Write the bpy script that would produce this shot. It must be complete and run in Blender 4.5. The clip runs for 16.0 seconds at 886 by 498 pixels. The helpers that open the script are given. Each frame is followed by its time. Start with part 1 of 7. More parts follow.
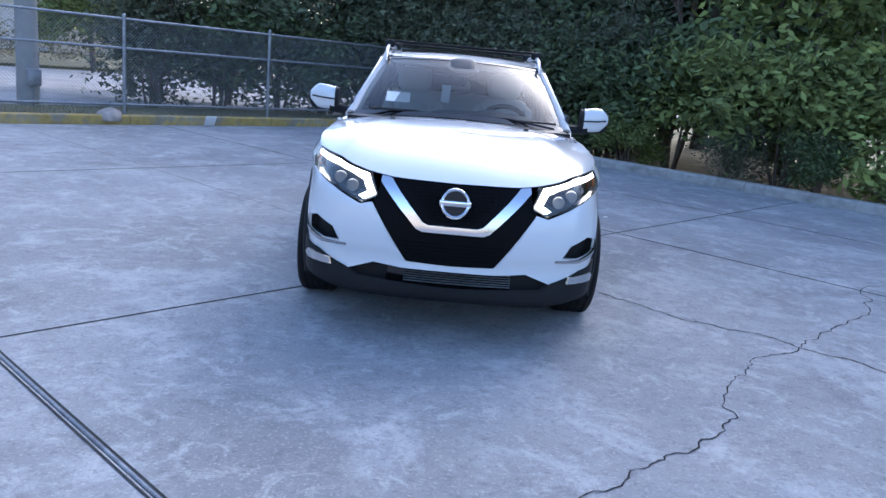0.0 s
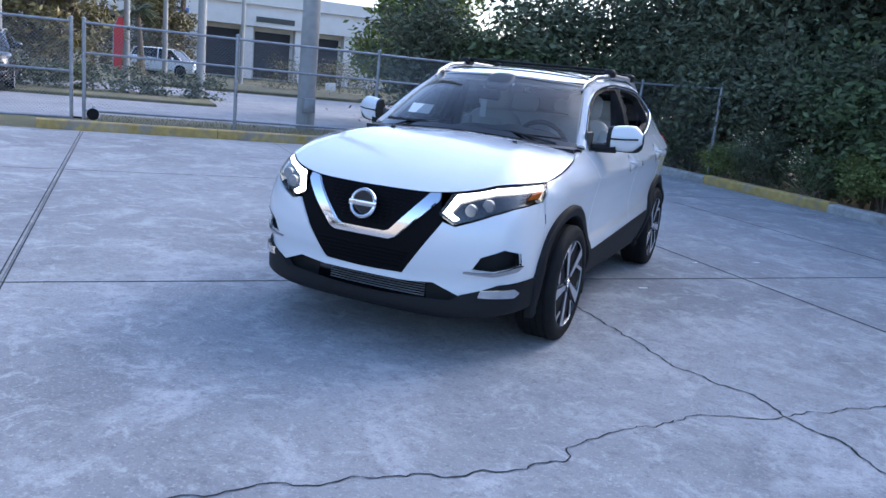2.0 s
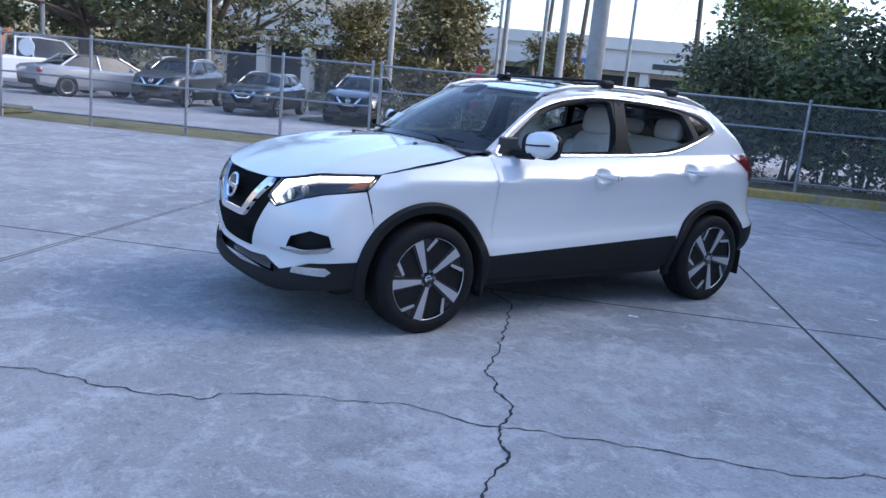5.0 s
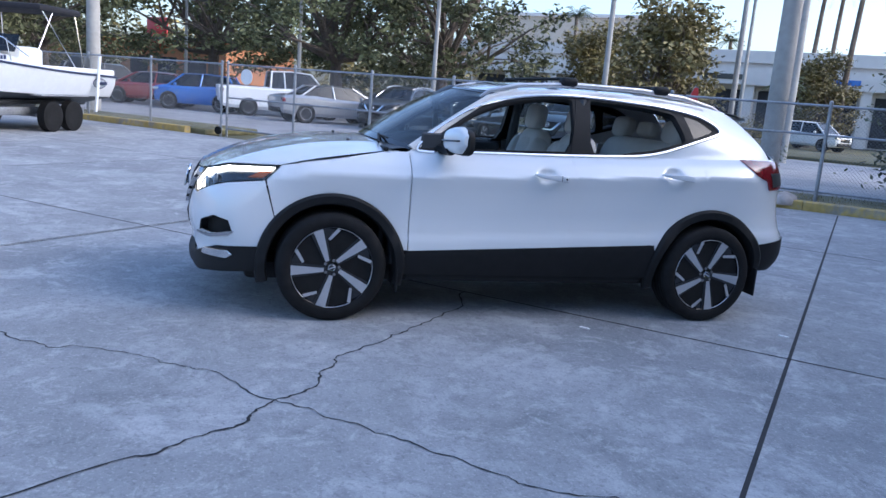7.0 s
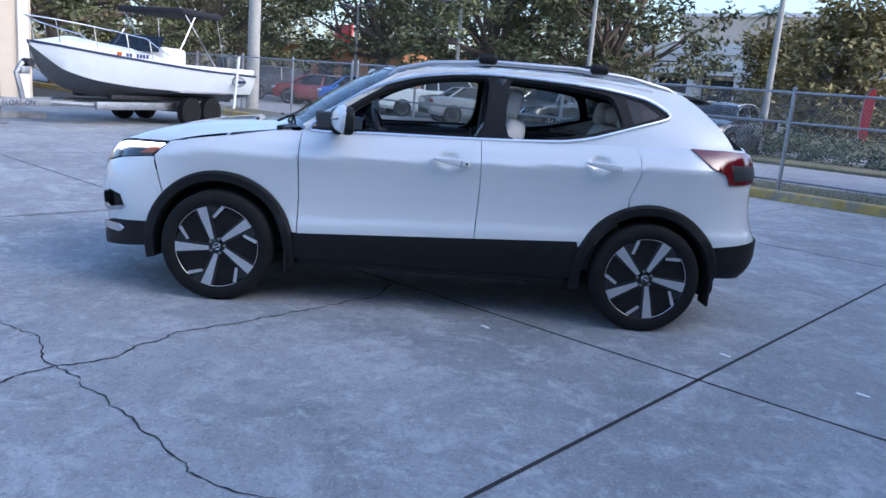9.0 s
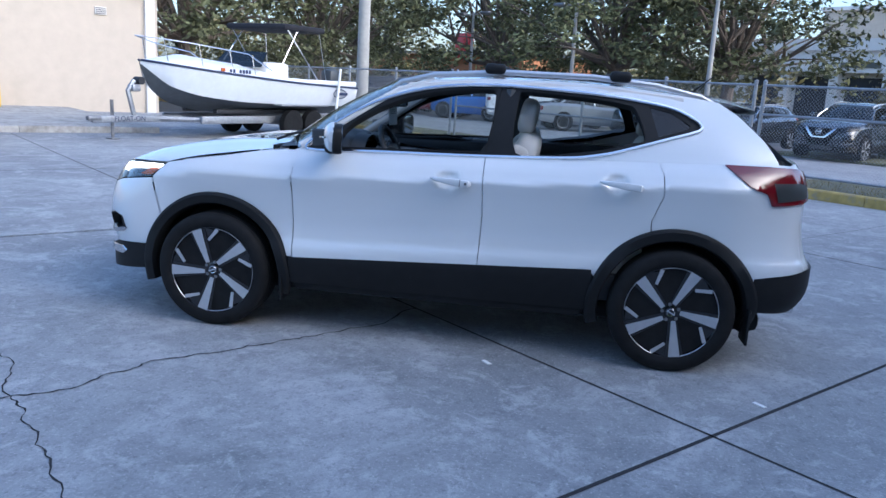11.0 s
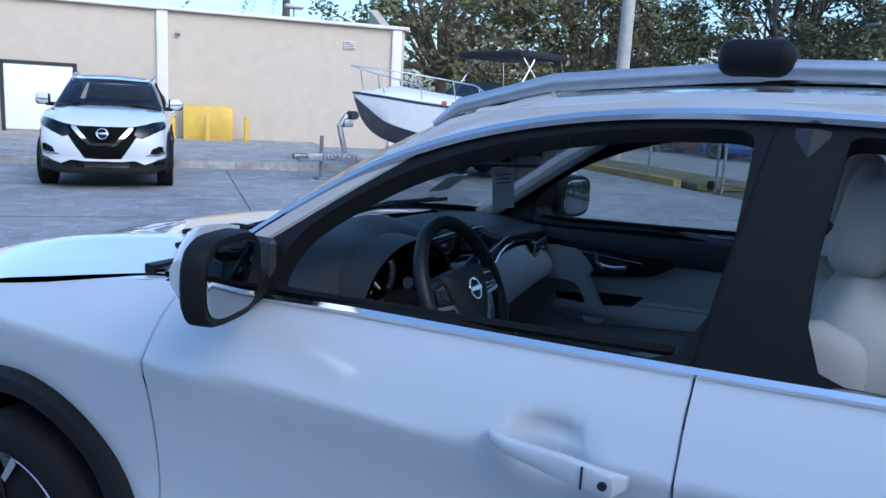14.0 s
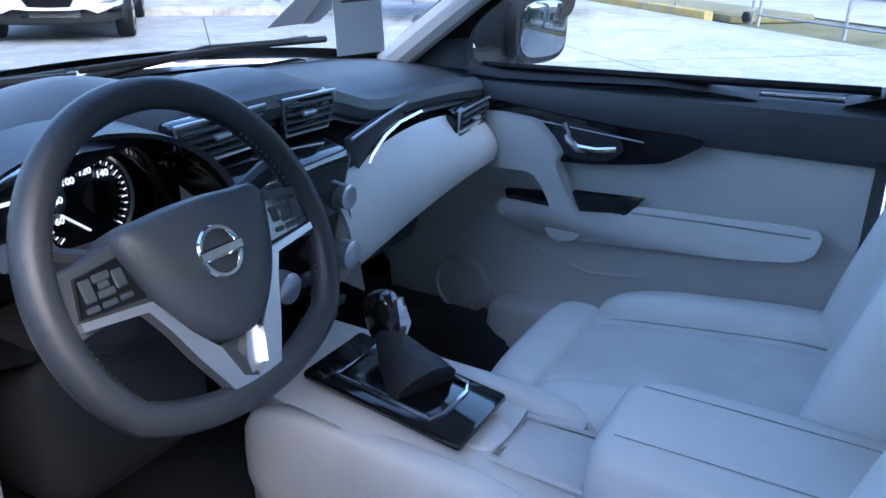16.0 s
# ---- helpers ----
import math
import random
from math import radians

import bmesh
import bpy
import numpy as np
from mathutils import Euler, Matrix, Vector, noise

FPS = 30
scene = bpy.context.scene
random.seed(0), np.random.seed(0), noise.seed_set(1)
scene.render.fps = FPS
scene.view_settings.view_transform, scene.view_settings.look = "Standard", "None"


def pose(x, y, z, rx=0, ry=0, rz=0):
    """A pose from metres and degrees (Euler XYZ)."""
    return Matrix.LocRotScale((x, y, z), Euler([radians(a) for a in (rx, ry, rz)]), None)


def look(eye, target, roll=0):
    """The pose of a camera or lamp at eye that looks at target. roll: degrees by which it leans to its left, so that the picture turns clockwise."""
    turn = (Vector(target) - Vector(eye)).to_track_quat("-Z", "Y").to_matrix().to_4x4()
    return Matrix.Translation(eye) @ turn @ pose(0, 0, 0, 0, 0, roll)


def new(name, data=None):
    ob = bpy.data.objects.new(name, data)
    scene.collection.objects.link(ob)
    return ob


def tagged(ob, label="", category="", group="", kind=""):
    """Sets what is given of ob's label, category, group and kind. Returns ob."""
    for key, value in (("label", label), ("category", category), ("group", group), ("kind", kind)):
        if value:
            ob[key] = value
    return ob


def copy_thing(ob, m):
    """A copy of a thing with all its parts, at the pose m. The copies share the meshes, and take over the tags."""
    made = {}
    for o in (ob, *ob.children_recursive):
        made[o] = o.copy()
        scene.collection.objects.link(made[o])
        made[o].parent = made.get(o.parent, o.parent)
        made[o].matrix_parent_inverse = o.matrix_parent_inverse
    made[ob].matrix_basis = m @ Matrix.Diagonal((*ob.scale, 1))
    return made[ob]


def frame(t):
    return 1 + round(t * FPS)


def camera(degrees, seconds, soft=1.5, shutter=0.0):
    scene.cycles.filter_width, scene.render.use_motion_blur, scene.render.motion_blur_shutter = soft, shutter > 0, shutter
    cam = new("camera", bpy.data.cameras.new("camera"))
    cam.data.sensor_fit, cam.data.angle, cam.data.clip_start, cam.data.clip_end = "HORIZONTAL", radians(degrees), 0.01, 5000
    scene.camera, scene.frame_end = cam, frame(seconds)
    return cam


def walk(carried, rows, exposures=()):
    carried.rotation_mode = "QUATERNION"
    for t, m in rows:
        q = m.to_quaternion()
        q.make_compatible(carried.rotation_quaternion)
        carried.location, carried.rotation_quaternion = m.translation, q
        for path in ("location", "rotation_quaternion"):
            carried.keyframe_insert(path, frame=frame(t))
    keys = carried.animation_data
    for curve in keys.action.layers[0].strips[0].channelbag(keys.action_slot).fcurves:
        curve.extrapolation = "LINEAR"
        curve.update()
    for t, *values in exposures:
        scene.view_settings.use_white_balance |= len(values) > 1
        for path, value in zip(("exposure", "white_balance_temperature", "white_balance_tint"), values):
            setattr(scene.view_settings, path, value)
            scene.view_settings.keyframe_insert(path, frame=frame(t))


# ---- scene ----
cam = camera(59.3, 16.0)
PATH = [
    (0, (-0.08, -6.144, 1.44), (-0.061, -4.195, 0.988), 5.2),
    (0.5, (0.448, -6.101, 1.44), (0.258, -4.162, 0.99), 5.2),
    (1, (1.004, -6.026, 1.447), (0.596, -4.119, 1.004), 5.4),
    (1.5, (1.507, -5.836, 1.454), (0.894, -3.983, 1.016), 5.6),
    (2, (2.017, -5.662, 1.431), (1.217, -3.879, 1.007), 5.7),
    (2.5, (2.497, -5.439, 1.425), (1.531, -3.739, 1.007), 6.0),
    (3, (2.98, -5.195, 1.438), (1.862, -3.589, 1.027), 6.0),
    (3.5, (3.466, -4.932, 1.459), (2.21, -3.43, 1.048), 6.0),
    (4, (3.878, -4.591, 1.465), (2.496, -3.206, 1.053), 5.9),
    (4.5, (4.295, -4.244, 1.45), (2.794, -2.986, 1.045), 5.6),
    (4.7, (4.433, -4.1, 1.469), (2.891, -2.893, 1.064), 5.5),
    (6.8, (5.531, -2.143, 1.432), (3.658, -1.559, 1.046), 4.7),
    (7, (5.586, -1.931, 1.438), (3.696, -1.404, 1.052), 4.6),
    (7.5, (5.645, -1.429, 1.418), (3.723, -1.042, 1.025), 4.6),
    (8, (5.675, -0.941, 1.416), (3.732, -0.682, 1.021), 4.5),
    (8.5, (5.664, -0.463, 1.426), (3.71, -0.316, 1.023), 4.6),
    (8.7, (5.624, -0.294, 1.405), (3.668, -0.187, 1.0), 4.7),
    (10.8, (5.269, 0.62, 1.514), (3.327, 0.397, 1.092), 3.5),
    (11, (5.131, 0.641, 1.497), (3.193, 0.37, 1.081), 3.3),
    (11.5, (4.613, 0.639, 1.525), (2.695, 0.234, 1.13), 3.1),
    (12, (4.083, 0.685, 1.496), (2.197, 0.13, 1.13), 3.1),
    (12.5, (3.549, 0.66, 1.476), (1.706, -0.038, 1.135), 3.0),
    (13, (3.016, 0.615, 1.503), (1.216, -0.192, 1.172), 2.7),
    (13.5, (2.464, 0.543, 1.506), (0.697, -0.331, 1.169), 2.8),
    (14, (1.975, 0.421, 1.492), (0.234, -0.494, 1.127), 3.2),
    (14.5, (1.546, 0.344, 1.466), (-0.171, -0.587, 1.033), 3.6),
    (15, (1.207, 0.296, 1.427), (-0.473, -0.656, 0.904), 2.6),
    (15.5, (0.968, 0.221, 1.393), (-0.678, -0.72, 0.756), 1.9),
    (16, (0.861, 0.202, 1.363), (-0.763, -0.7, 0.623), 1.3),
]
walk(cam, [(t, look(eye, target, roll)) for t, eye, target, roll in PATH],
     [(0.0, 1.55, 5400, 13), (8.0, 1.35, 5350, 12), (12.0, 1.3, 5150, 9), (14.0, 0.95, 4900, 7), (14.5, 1.15, 4750, 4), (15.0, 2.6, 4950, 7), (15.5, 3.1, 5150, 10), (16.0, 3.4, 5400, 13)])

# ---- light ----
SUN_ELEV, SUN_AZ = 31.0, 26.0
world = bpy.data.worlds.new("evening_sky")
scene.world = world
world.use_nodes = True
wn = world.node_tree.nodes
wl = world.node_tree.links
sky = wn.new("ShaderNodeTexSky")
sky.sky_type = "NISHITA"
sky.sun_disc = False
sky.sun_elevation = radians(SUN_ELEV)
sky.sun_rotation = radians(SUN_AZ)
sky.air_density, sky.dust_density, sky.ozone_density = 1.0, 3.0, 1.0
wl.new(sky.outputs["Color"], wn["Background"].inputs["Color"])
wn["Background"].inputs["Strength"].default_value = 0.15
sun = new("sun", bpy.data.lights.new("sun", "SUN"))
sun.data.energy, sun.data.angle, sun.data.color = 0.13, radians(60), (1.0, 0.93, 0.84)
_az = radians(SUN_AZ)
_sd = Vector((math.sin(_az) * math.cos(radians(SUN_ELEV)), math.cos(_az) * math.cos(radians(SUN_ELEV)), math.sin(radians(SUN_ELEV))))
sun.matrix_world = look(_sd * 60, (0, 0, 0))

# ---- materials ----
MATS = {}


def mat(name, c, rough=0.5, metal=0.0, var=0.12, scale=8.0, bump=0.0, bscale=80.0, coat=0.0, rand=0.0, spec=0.5, trans=0.0, emit=0.0, island=0.0, big=None, bigamt=0.0, sss=0.0):
    """A procedural surface: colour with variation at two scales, grain relief, optional random tint per object or island."""
    m = bpy.data.materials.new(name)
    m.use_nodes = True
    n, l = m.node_tree.nodes, m.node_tree.links
    b = n["Principled BSDF"]
    tc = n.new("ShaderNodeTexCoord")
    a = n.new("ShaderNodeTexNoise")
    a.inputs["Scale"].default_value, a.inputs["Detail"].default_value = scale, 5
    z = n.new("ShaderNodeTexNoise")
    z.inputs["Scale"].default_value, z.inputs["Detail"].default_value = scale * 0.13, 3
    l.new(tc.outputs["Object"], a.inputs["Vector"])
    l.new(tc.outputs["Object"], z.inputs["Vector"])
    s = n.new("ShaderNodeMath"); s.operation = "ADD"
    l.new(a.outputs["Fac"], s.inputs[0]); l.new(z.outputs["Fac"], s.inputs[1])
    r = n.new("ShaderNodeMapRange")
    r.inputs["From Min"].default_value, r.inputs["From Max"].default_value = 0.7, 1.3
    r.inputs["To Min"].default_value, r.inputs["To Max"].default_value = 1 - var, 1 + var
    l.new(s.outputs[0], r.inputs["Value"])
    value = r.outputs["Result"]
    for amount, node, out in ((rand, "ShaderNodeObjectInfo", "Random"), (island, "ShaderNodeNewGeometry", "Random Per Island")):
        if amount:
            o = n.new(node)
            q = n.new("ShaderNodeMapRange")
            q.inputs["To Min"].default_value, q.inputs["To Max"].default_value = 1 - amount, 1 + amount
            l.new(o.outputs[out], q.inputs["Value"])
            k = n.new("ShaderNodeMath"); k.operation = "MULTIPLY"
            l.new(value, k.inputs[0]); l.new(q.outputs["Result"], k.inputs[1])
            value = k.outputs[0]
    x = n.new("ShaderNodeVectorMath"); x.operation = "SCALE"
    col = n.new("ShaderNodeRGB"); col.outputs[0].default_value = (*c, 1)
    src = col.outputs[0]
    if big:
        bn = n.new("ShaderNodeTexNoise")
        bn.inputs["Scale"].default_value, bn.inputs["Detail"].default_value, bn.inputs["Roughness"].default_value = big[3], 6, 0.65
        l.new(tc.outputs["Object"], bn.inputs["Vector"])
        br = n.new("ShaderNodeMapRange")
        br.inputs["From Min"].default_value, br.inputs["From Max"].default_value = 0.48, 0.66
        br.inputs["To Max"].default_value = bigamt
        l.new(bn.outputs["Fac"], br.inputs["Value"])
        mx = n.new("ShaderNodeMix"); mx.data_type = "RGBA"
        l.new(br.outputs["Result"], mx.inputs["Factor"])
        l.new(src, mx.inputs[6]); mx.inputs[7].default_value = (*big[:3], 1)
        src = mx.outputs[2]
    l.new(src, x.inputs[0]); l.new(value, x.inputs["Scale"])
    l.new(x.outputs[0], b.inputs["Base Color"])
    b.inputs["Roughness"].default_value, b.inputs["Metallic"].default_value = rough, metal
    b.inputs["Coat Weight"].default_value, b.inputs["Coat Roughness"].default_value = coat, 0.04
    b.inputs["Specular IOR Level"].default_value = spec
    b.inputs["Transmission Weight"].default_value = trans
    if emit:
        b.inputs["Emission Color"].default_value = (*c, 1)
        b.inputs["Emission Strength"].default_value = emit
    if bump:
        g = n.new("ShaderNodeTexNoise")
        g.inputs["Scale"].default_value, g.inputs["Detail"].default_value = bscale, 4
        l.new(tc.outputs["Object"], g.inputs["Vector"])
        u = n.new("ShaderNodeBump")
        u.inputs["Strength"].default_value, u.inputs["Distance"].default_value = bump, 0.5 / bscale
        l.new(g.outputs["Fac"], u.inputs["Height"]); l.new(u.outputs["Normal"], b.inputs["Normal"])
    MATS[name] = m
    return m


def glass(name, tint, rough=0.0, clear=0.75):
    """Thin pane: mirror-like gloss by Fresnel over a tinted see-through layer."""
    m = bpy.data.materials.new(name)
    m.use_nodes = True
    n, l = m.node_tree.nodes, m.node_tree.links
    n.remove(n["Principled BSDF"])
    t = n.new("ShaderNodeBsdfTransparent"); t.inputs[0].default_value = (*tint, 1)
    g = n.new("ShaderNodeBsdfGlossy"); g.inputs["Roughness"].default_value = rough
    lw = n.new("ShaderNodeLayerWeight"); lw.inputs["Blend"].default_value = 0.5
    p5 = n.new("ShaderNodeMath"); p5.operation = "POWER"; p5.inputs[1].default_value = 4.0
    l.new(lw.outputs["Facing"], p5.inputs[0])
    f = n.new("ShaderNodeMath"); f.operation = "MULTIPLY_ADD"; f.inputs[1].default_value, f.inputs[2].default_value = 0.85, 0.05
    l.new(p5.outputs[0], f.inputs[0])
    x = n.new("ShaderNodeMixShader")
    l.new(f.outputs[0], x.inputs[0]); l.new(t.outputs[0], x.inputs[1]); l.new(g.outputs[0], x.inputs[2])
    l.new(x.outputs[0], n["Material Output"].inputs["Surface"])
    MATS[name] = m
    return m


def concrete(name):
    """Worn pale concrete: broad stains, whitish scuffed patches, fine speckle and pits."""
    m = bpy.data.materials.new(name)
    m.use_nodes = True
    n, l = m.node_tree.nodes, m.node_tree.links
    b = n["Principled BSDF"]
    geo = n.new("ShaderNodeNewGeometry")

    def noise_at(scale, detail, rough=0.6, dist=0.0):
        q = n.new("ShaderNodeTexNoise")
        q.inputs["Scale"].default_value, q.inputs["Detail"].default_value = scale, detail
        q.inputs["Roughness"].default_value, q.inputs["Distortion"].default_value = rough, dist
        l.new(geo.outputs["Position"], q.inputs["Vector"])
        return q.outputs["Fac"]

    def ramp(src, lo, hi, a, c):
        q = n.new("ShaderNodeMapRange")
        for k, v in (("From Min", lo), ("From Max", hi), ("To Min", a), ("To Max", c)):
            q.inputs[k].default_value = v
        l.new(src, q.inputs["Value"])
        return q.outputs["Result"]

    def mix(fac, a, c):
        q = n.new("ShaderNodeMix"); q.data_type = "RGBA"
        l.new(fac, q.inputs["Factor"])
        for s, v in ((6, a), (7, c)):
            if isinstance(v, tuple):
                q.inputs[s].default_value = (*v, 1)
            else:
                l.new(v, q.inputs[s])
        return q.outputs[2]

    base = mix(ramp(noise_at(0.35, 5), 0.35, 0.65, 0, 1), (0.225, 0.23, 0.24), (0.35, 0.355, 0.36))
    base = mix(ramp(noise_at(1.7, 8, 0.7, 0.6), 0.5, 0.66, 0, 0.75), base, (0.47, 0.475, 0.48))
    base = mix(ramp(noise_at(1.1, 6, 0.7, 0.3), 0.57, 0.7, 0, 0.6), base, (0.16, 0.165, 0.17))
    base = mix(ramp(noise_at(4.5, 9, 0.78, 0.8), 0.53, 0.62, 0, 0.55), base, (0.5, 0.5, 0.5))
    base = mix(ramp(noise_at(9, 8, 0.8), 0.5, 0.68, 0, 0.65), base, (0.16, 0.165, 0.17))
    base = mix(ramp(noise_at(26, 5, 0.8), 0.54, 0.66, 0, 0.6), base, (0.14, 0.145, 0.15))
    base = mix(ramp(noise_at(90, 3), 0.55, 0.75, 0, 0.5), base, (0.13, 0.13, 0.135))
    base = mix(ramp(noise_at(60, 3), 0.56, 0.72, 0, 0.6), base, (0.52, 0.52, 0.51))
    l.new(base, b.inputs["Base Color"])
    l.new(ramp(noise_at(3, 6), 0.3, 0.7, 0.7, 0.95), b.inputs["Roughness"])
    b.inputs["Specular IOR Level"].default_value = 0.2
    u = n.new("ShaderNodeBump")
    u.inputs["Strength"].default_value, u.inputs["Distance"].default_value = 0.35, 0.006
    l.new(noise_at(55, 6, 0.7), u.inputs["Height"]); l.new(u.outputs["Normal"], b.inputs["Normal"])
    MATS[name] = m
    return m


CONCRETE = concrete("lot_concrete")
JOINT = mat("joint_filler", (0.035, 0.035, 0.037), 0.9, var=0.4, scale=20, bump=0.5)
CRACK = mat("crack_dirt", (0.026, 0.026, 0.028), 0.95, var=0.3, scale=30)
KERB = mat("kerb_concrete", (0.36, 0.35, 0.33), 0.85, var=0.25, scale=9, bump=0.4, big=(0.16, 0.15, 0.13, 3.0), bigamt=0.6)
YELLOW = mat("worn_yellow_paint", (0.42, 0.3, 0.09), 0.8, var=0.25, scale=9, bump=0.4, big=(0.26, 0.24, 0.2, 4.0), bigamt=0.9)
GRASS = mat("grass_ground", (0.11, 0.105, 0.05), 0.95, var=0.4, scale=3, bump=0.6, bscale=30, big=(0.2, 0.17, 0.1, 0.6), bigamt=0.7)
ASPHALT = mat("pale_asphalt", (0.3, 0.3, 0.31), 0.9, var=0.18, scale=5, bump=0.4, bscale=120, big=(0.2, 0.2, 0.205, 0.5), bigamt=0.6)
GALV = mat("galvanised_steel", (0.33, 0.34, 0.36), 0.5, 0.7, var=0.2, scale=25)
STUCCO = mat("cream_stucco", (0.5, 0.43, 0.345), 0.9, var=0.06, scale=3, bump=0.3, bscale=90, big=(0.41, 0.35, 0.275, 0.4), bigamt=0.45)
STUCCO_W = mat("white_stucco", (0.66, 0.63, 0.6), 0.9, var=0.05, scale=2, bump=0.2)
LEAF = mat("leaf_green", (0.105, 0.14, 0.055), 0.8, var=0.25, scale=0.8, island=0.5, rand=0.15)
LEAF_Y = mat("leaf_yellow_green", (0.19, 0.225, 0.06), 0.8, var=0.3, scale=0.8, island=0.45, rand=0.15)
LEAF_D = mat("leaf_dark", (0.105, 0.12, 0.068), 0.85, var=0.3, scale=0.8, island=0.5, rand=0.2)
LEAF_O = mat("leaf_olive", (0.17, 0.14, 0.05), 0.6, var=0.3, scale=0.8, island=0.5, rand=0.15)
BARK = mat("bark", (0.14, 0.11, 0.085), 0.9, var=0.35, scale=10, bump=0.7, bscale=25)
PALM = mat("palm_frond", (0.08, 0.1, 0.035), 0.55, var=0.3, scale=2, island=0.35)
POLE = mat("pole_concrete", (0.34, 0.33, 0.31), 0.8, var=0.15, scale=6, bump=0.3)
BLACKP = mat("black_plastic", (0.011, 0.0115, 0.0125), 0.6, var=0.15, scale=20, bump=0.15, bscale=300, spec=0.25)
GLOSSB = mat("gloss_black", (0.006, 0.006, 0.007), 0.12, var=0.1, coat=0.6)
RUBBER = mat("tyre_rubber", (0.011, 0.011, 0.0115), 0.75, spec=0.2, var=0.3, scale=20, bump=0.2)
# Metal darkened: the dark reflection in the mirrors is put into its colour.
MIRROR = mat("mirror_dark_reflection", (0.3, 0.32, 0.34), 0.03, 1.0, var=0.0)
CHROME = mat("chrome", (0.75, 0.76, 0.78), 0.12, 1.0, var=0.03)
ALU = mat("machined_alloy", (0.6, 0.6, 0.62), 0.38, 0.75, var=0.05, scale=30)
STEEL = mat("cast_steel", (0.25, 0.25, 0.26), 0.45, 0.8, var=0.2, scale=20)
WHITEP = mat("pearl_white_paint", (0.7, 0.715, 0.73), 0.22, var=0.015, scale=2, coat=1.0)
DARKP = mat("dark_blue_paint", (0.012, 0.016, 0.025), 0.25, var=0.05, coat=1.0)
GREYP = mat("graphite_paint", (0.06, 0.065, 0.07), 0.3, 0.3, var=0.05, coat=1.0)
SILVERP = mat("silver_paint", (0.42, 0.43, 0.45), 0.3, 0.6, var=0.05, coat=1.0)
BLUEP = mat("bright_blue_paint", (0.03, 0.16, 0.55), 0.3, 0.2, var=0.05, coat=1.0)
REDP = mat("dark_red_paint", (0.2, 0.015, 0.02), 0.3, 0.2, var=0.05, coat=1.0)
GLASS = glass("clear_glass", (0.86, 0.9, 0.9))
TINT = glass("dark_tinted_glass", (0.06, 0.065, 0.07))
TAILR = mat("red_tail_lens", (0.15, 0.006, 0.012), 0.08, var=0.1, coat=0.8)
# Half-dark screen: the dimness of the cabin is put into the glass tint.
SCREENG = glass("dimmed_screen_glass", (0.5, 0.54, 0.55))
# Light door tint; its strength also stands in for dimmer outdoor light.
DOORG = glass("tinted_dimming_door_glass", (0.6, 0.66, 0.66))
GRILLE = mat("grille_black", (0.005, 0.005, 0.006), 0.75, var=0.1, spec=0.1)
LENS = glass("lamp_lens", (0.9, 0.92, 0.93))
DRL = mat("daytime_light", (1.0, 0.9, 0.72), 0.4, var=0.0, emit=5.0)
WHITE = mat("white_paint", (0.78, 0.78, 0.77), 0.5, var=0.05, scale=4)
AMBER = mat("amber_lens", (0.4, 0.09, 0.012), 0.2, var=0.1)
REDPAINT = mat("red_paint", (0.5, 0.03, 0.03), 0.5, var=0.1)
YELLOWSOLID = mat("yellow_paint", (0.62, 0.42, 0.06), 0.6, var=0.15, scale=4, bump=0.2)
DARK = mat("dark_opening", (0.02, 0.02, 0.025), 0.6, var=0.2)
NAVY = mat("navy_stripe", (0.02, 0.03, 0.08), 0.4, var=0.1)

# ---- mesh helpers ----


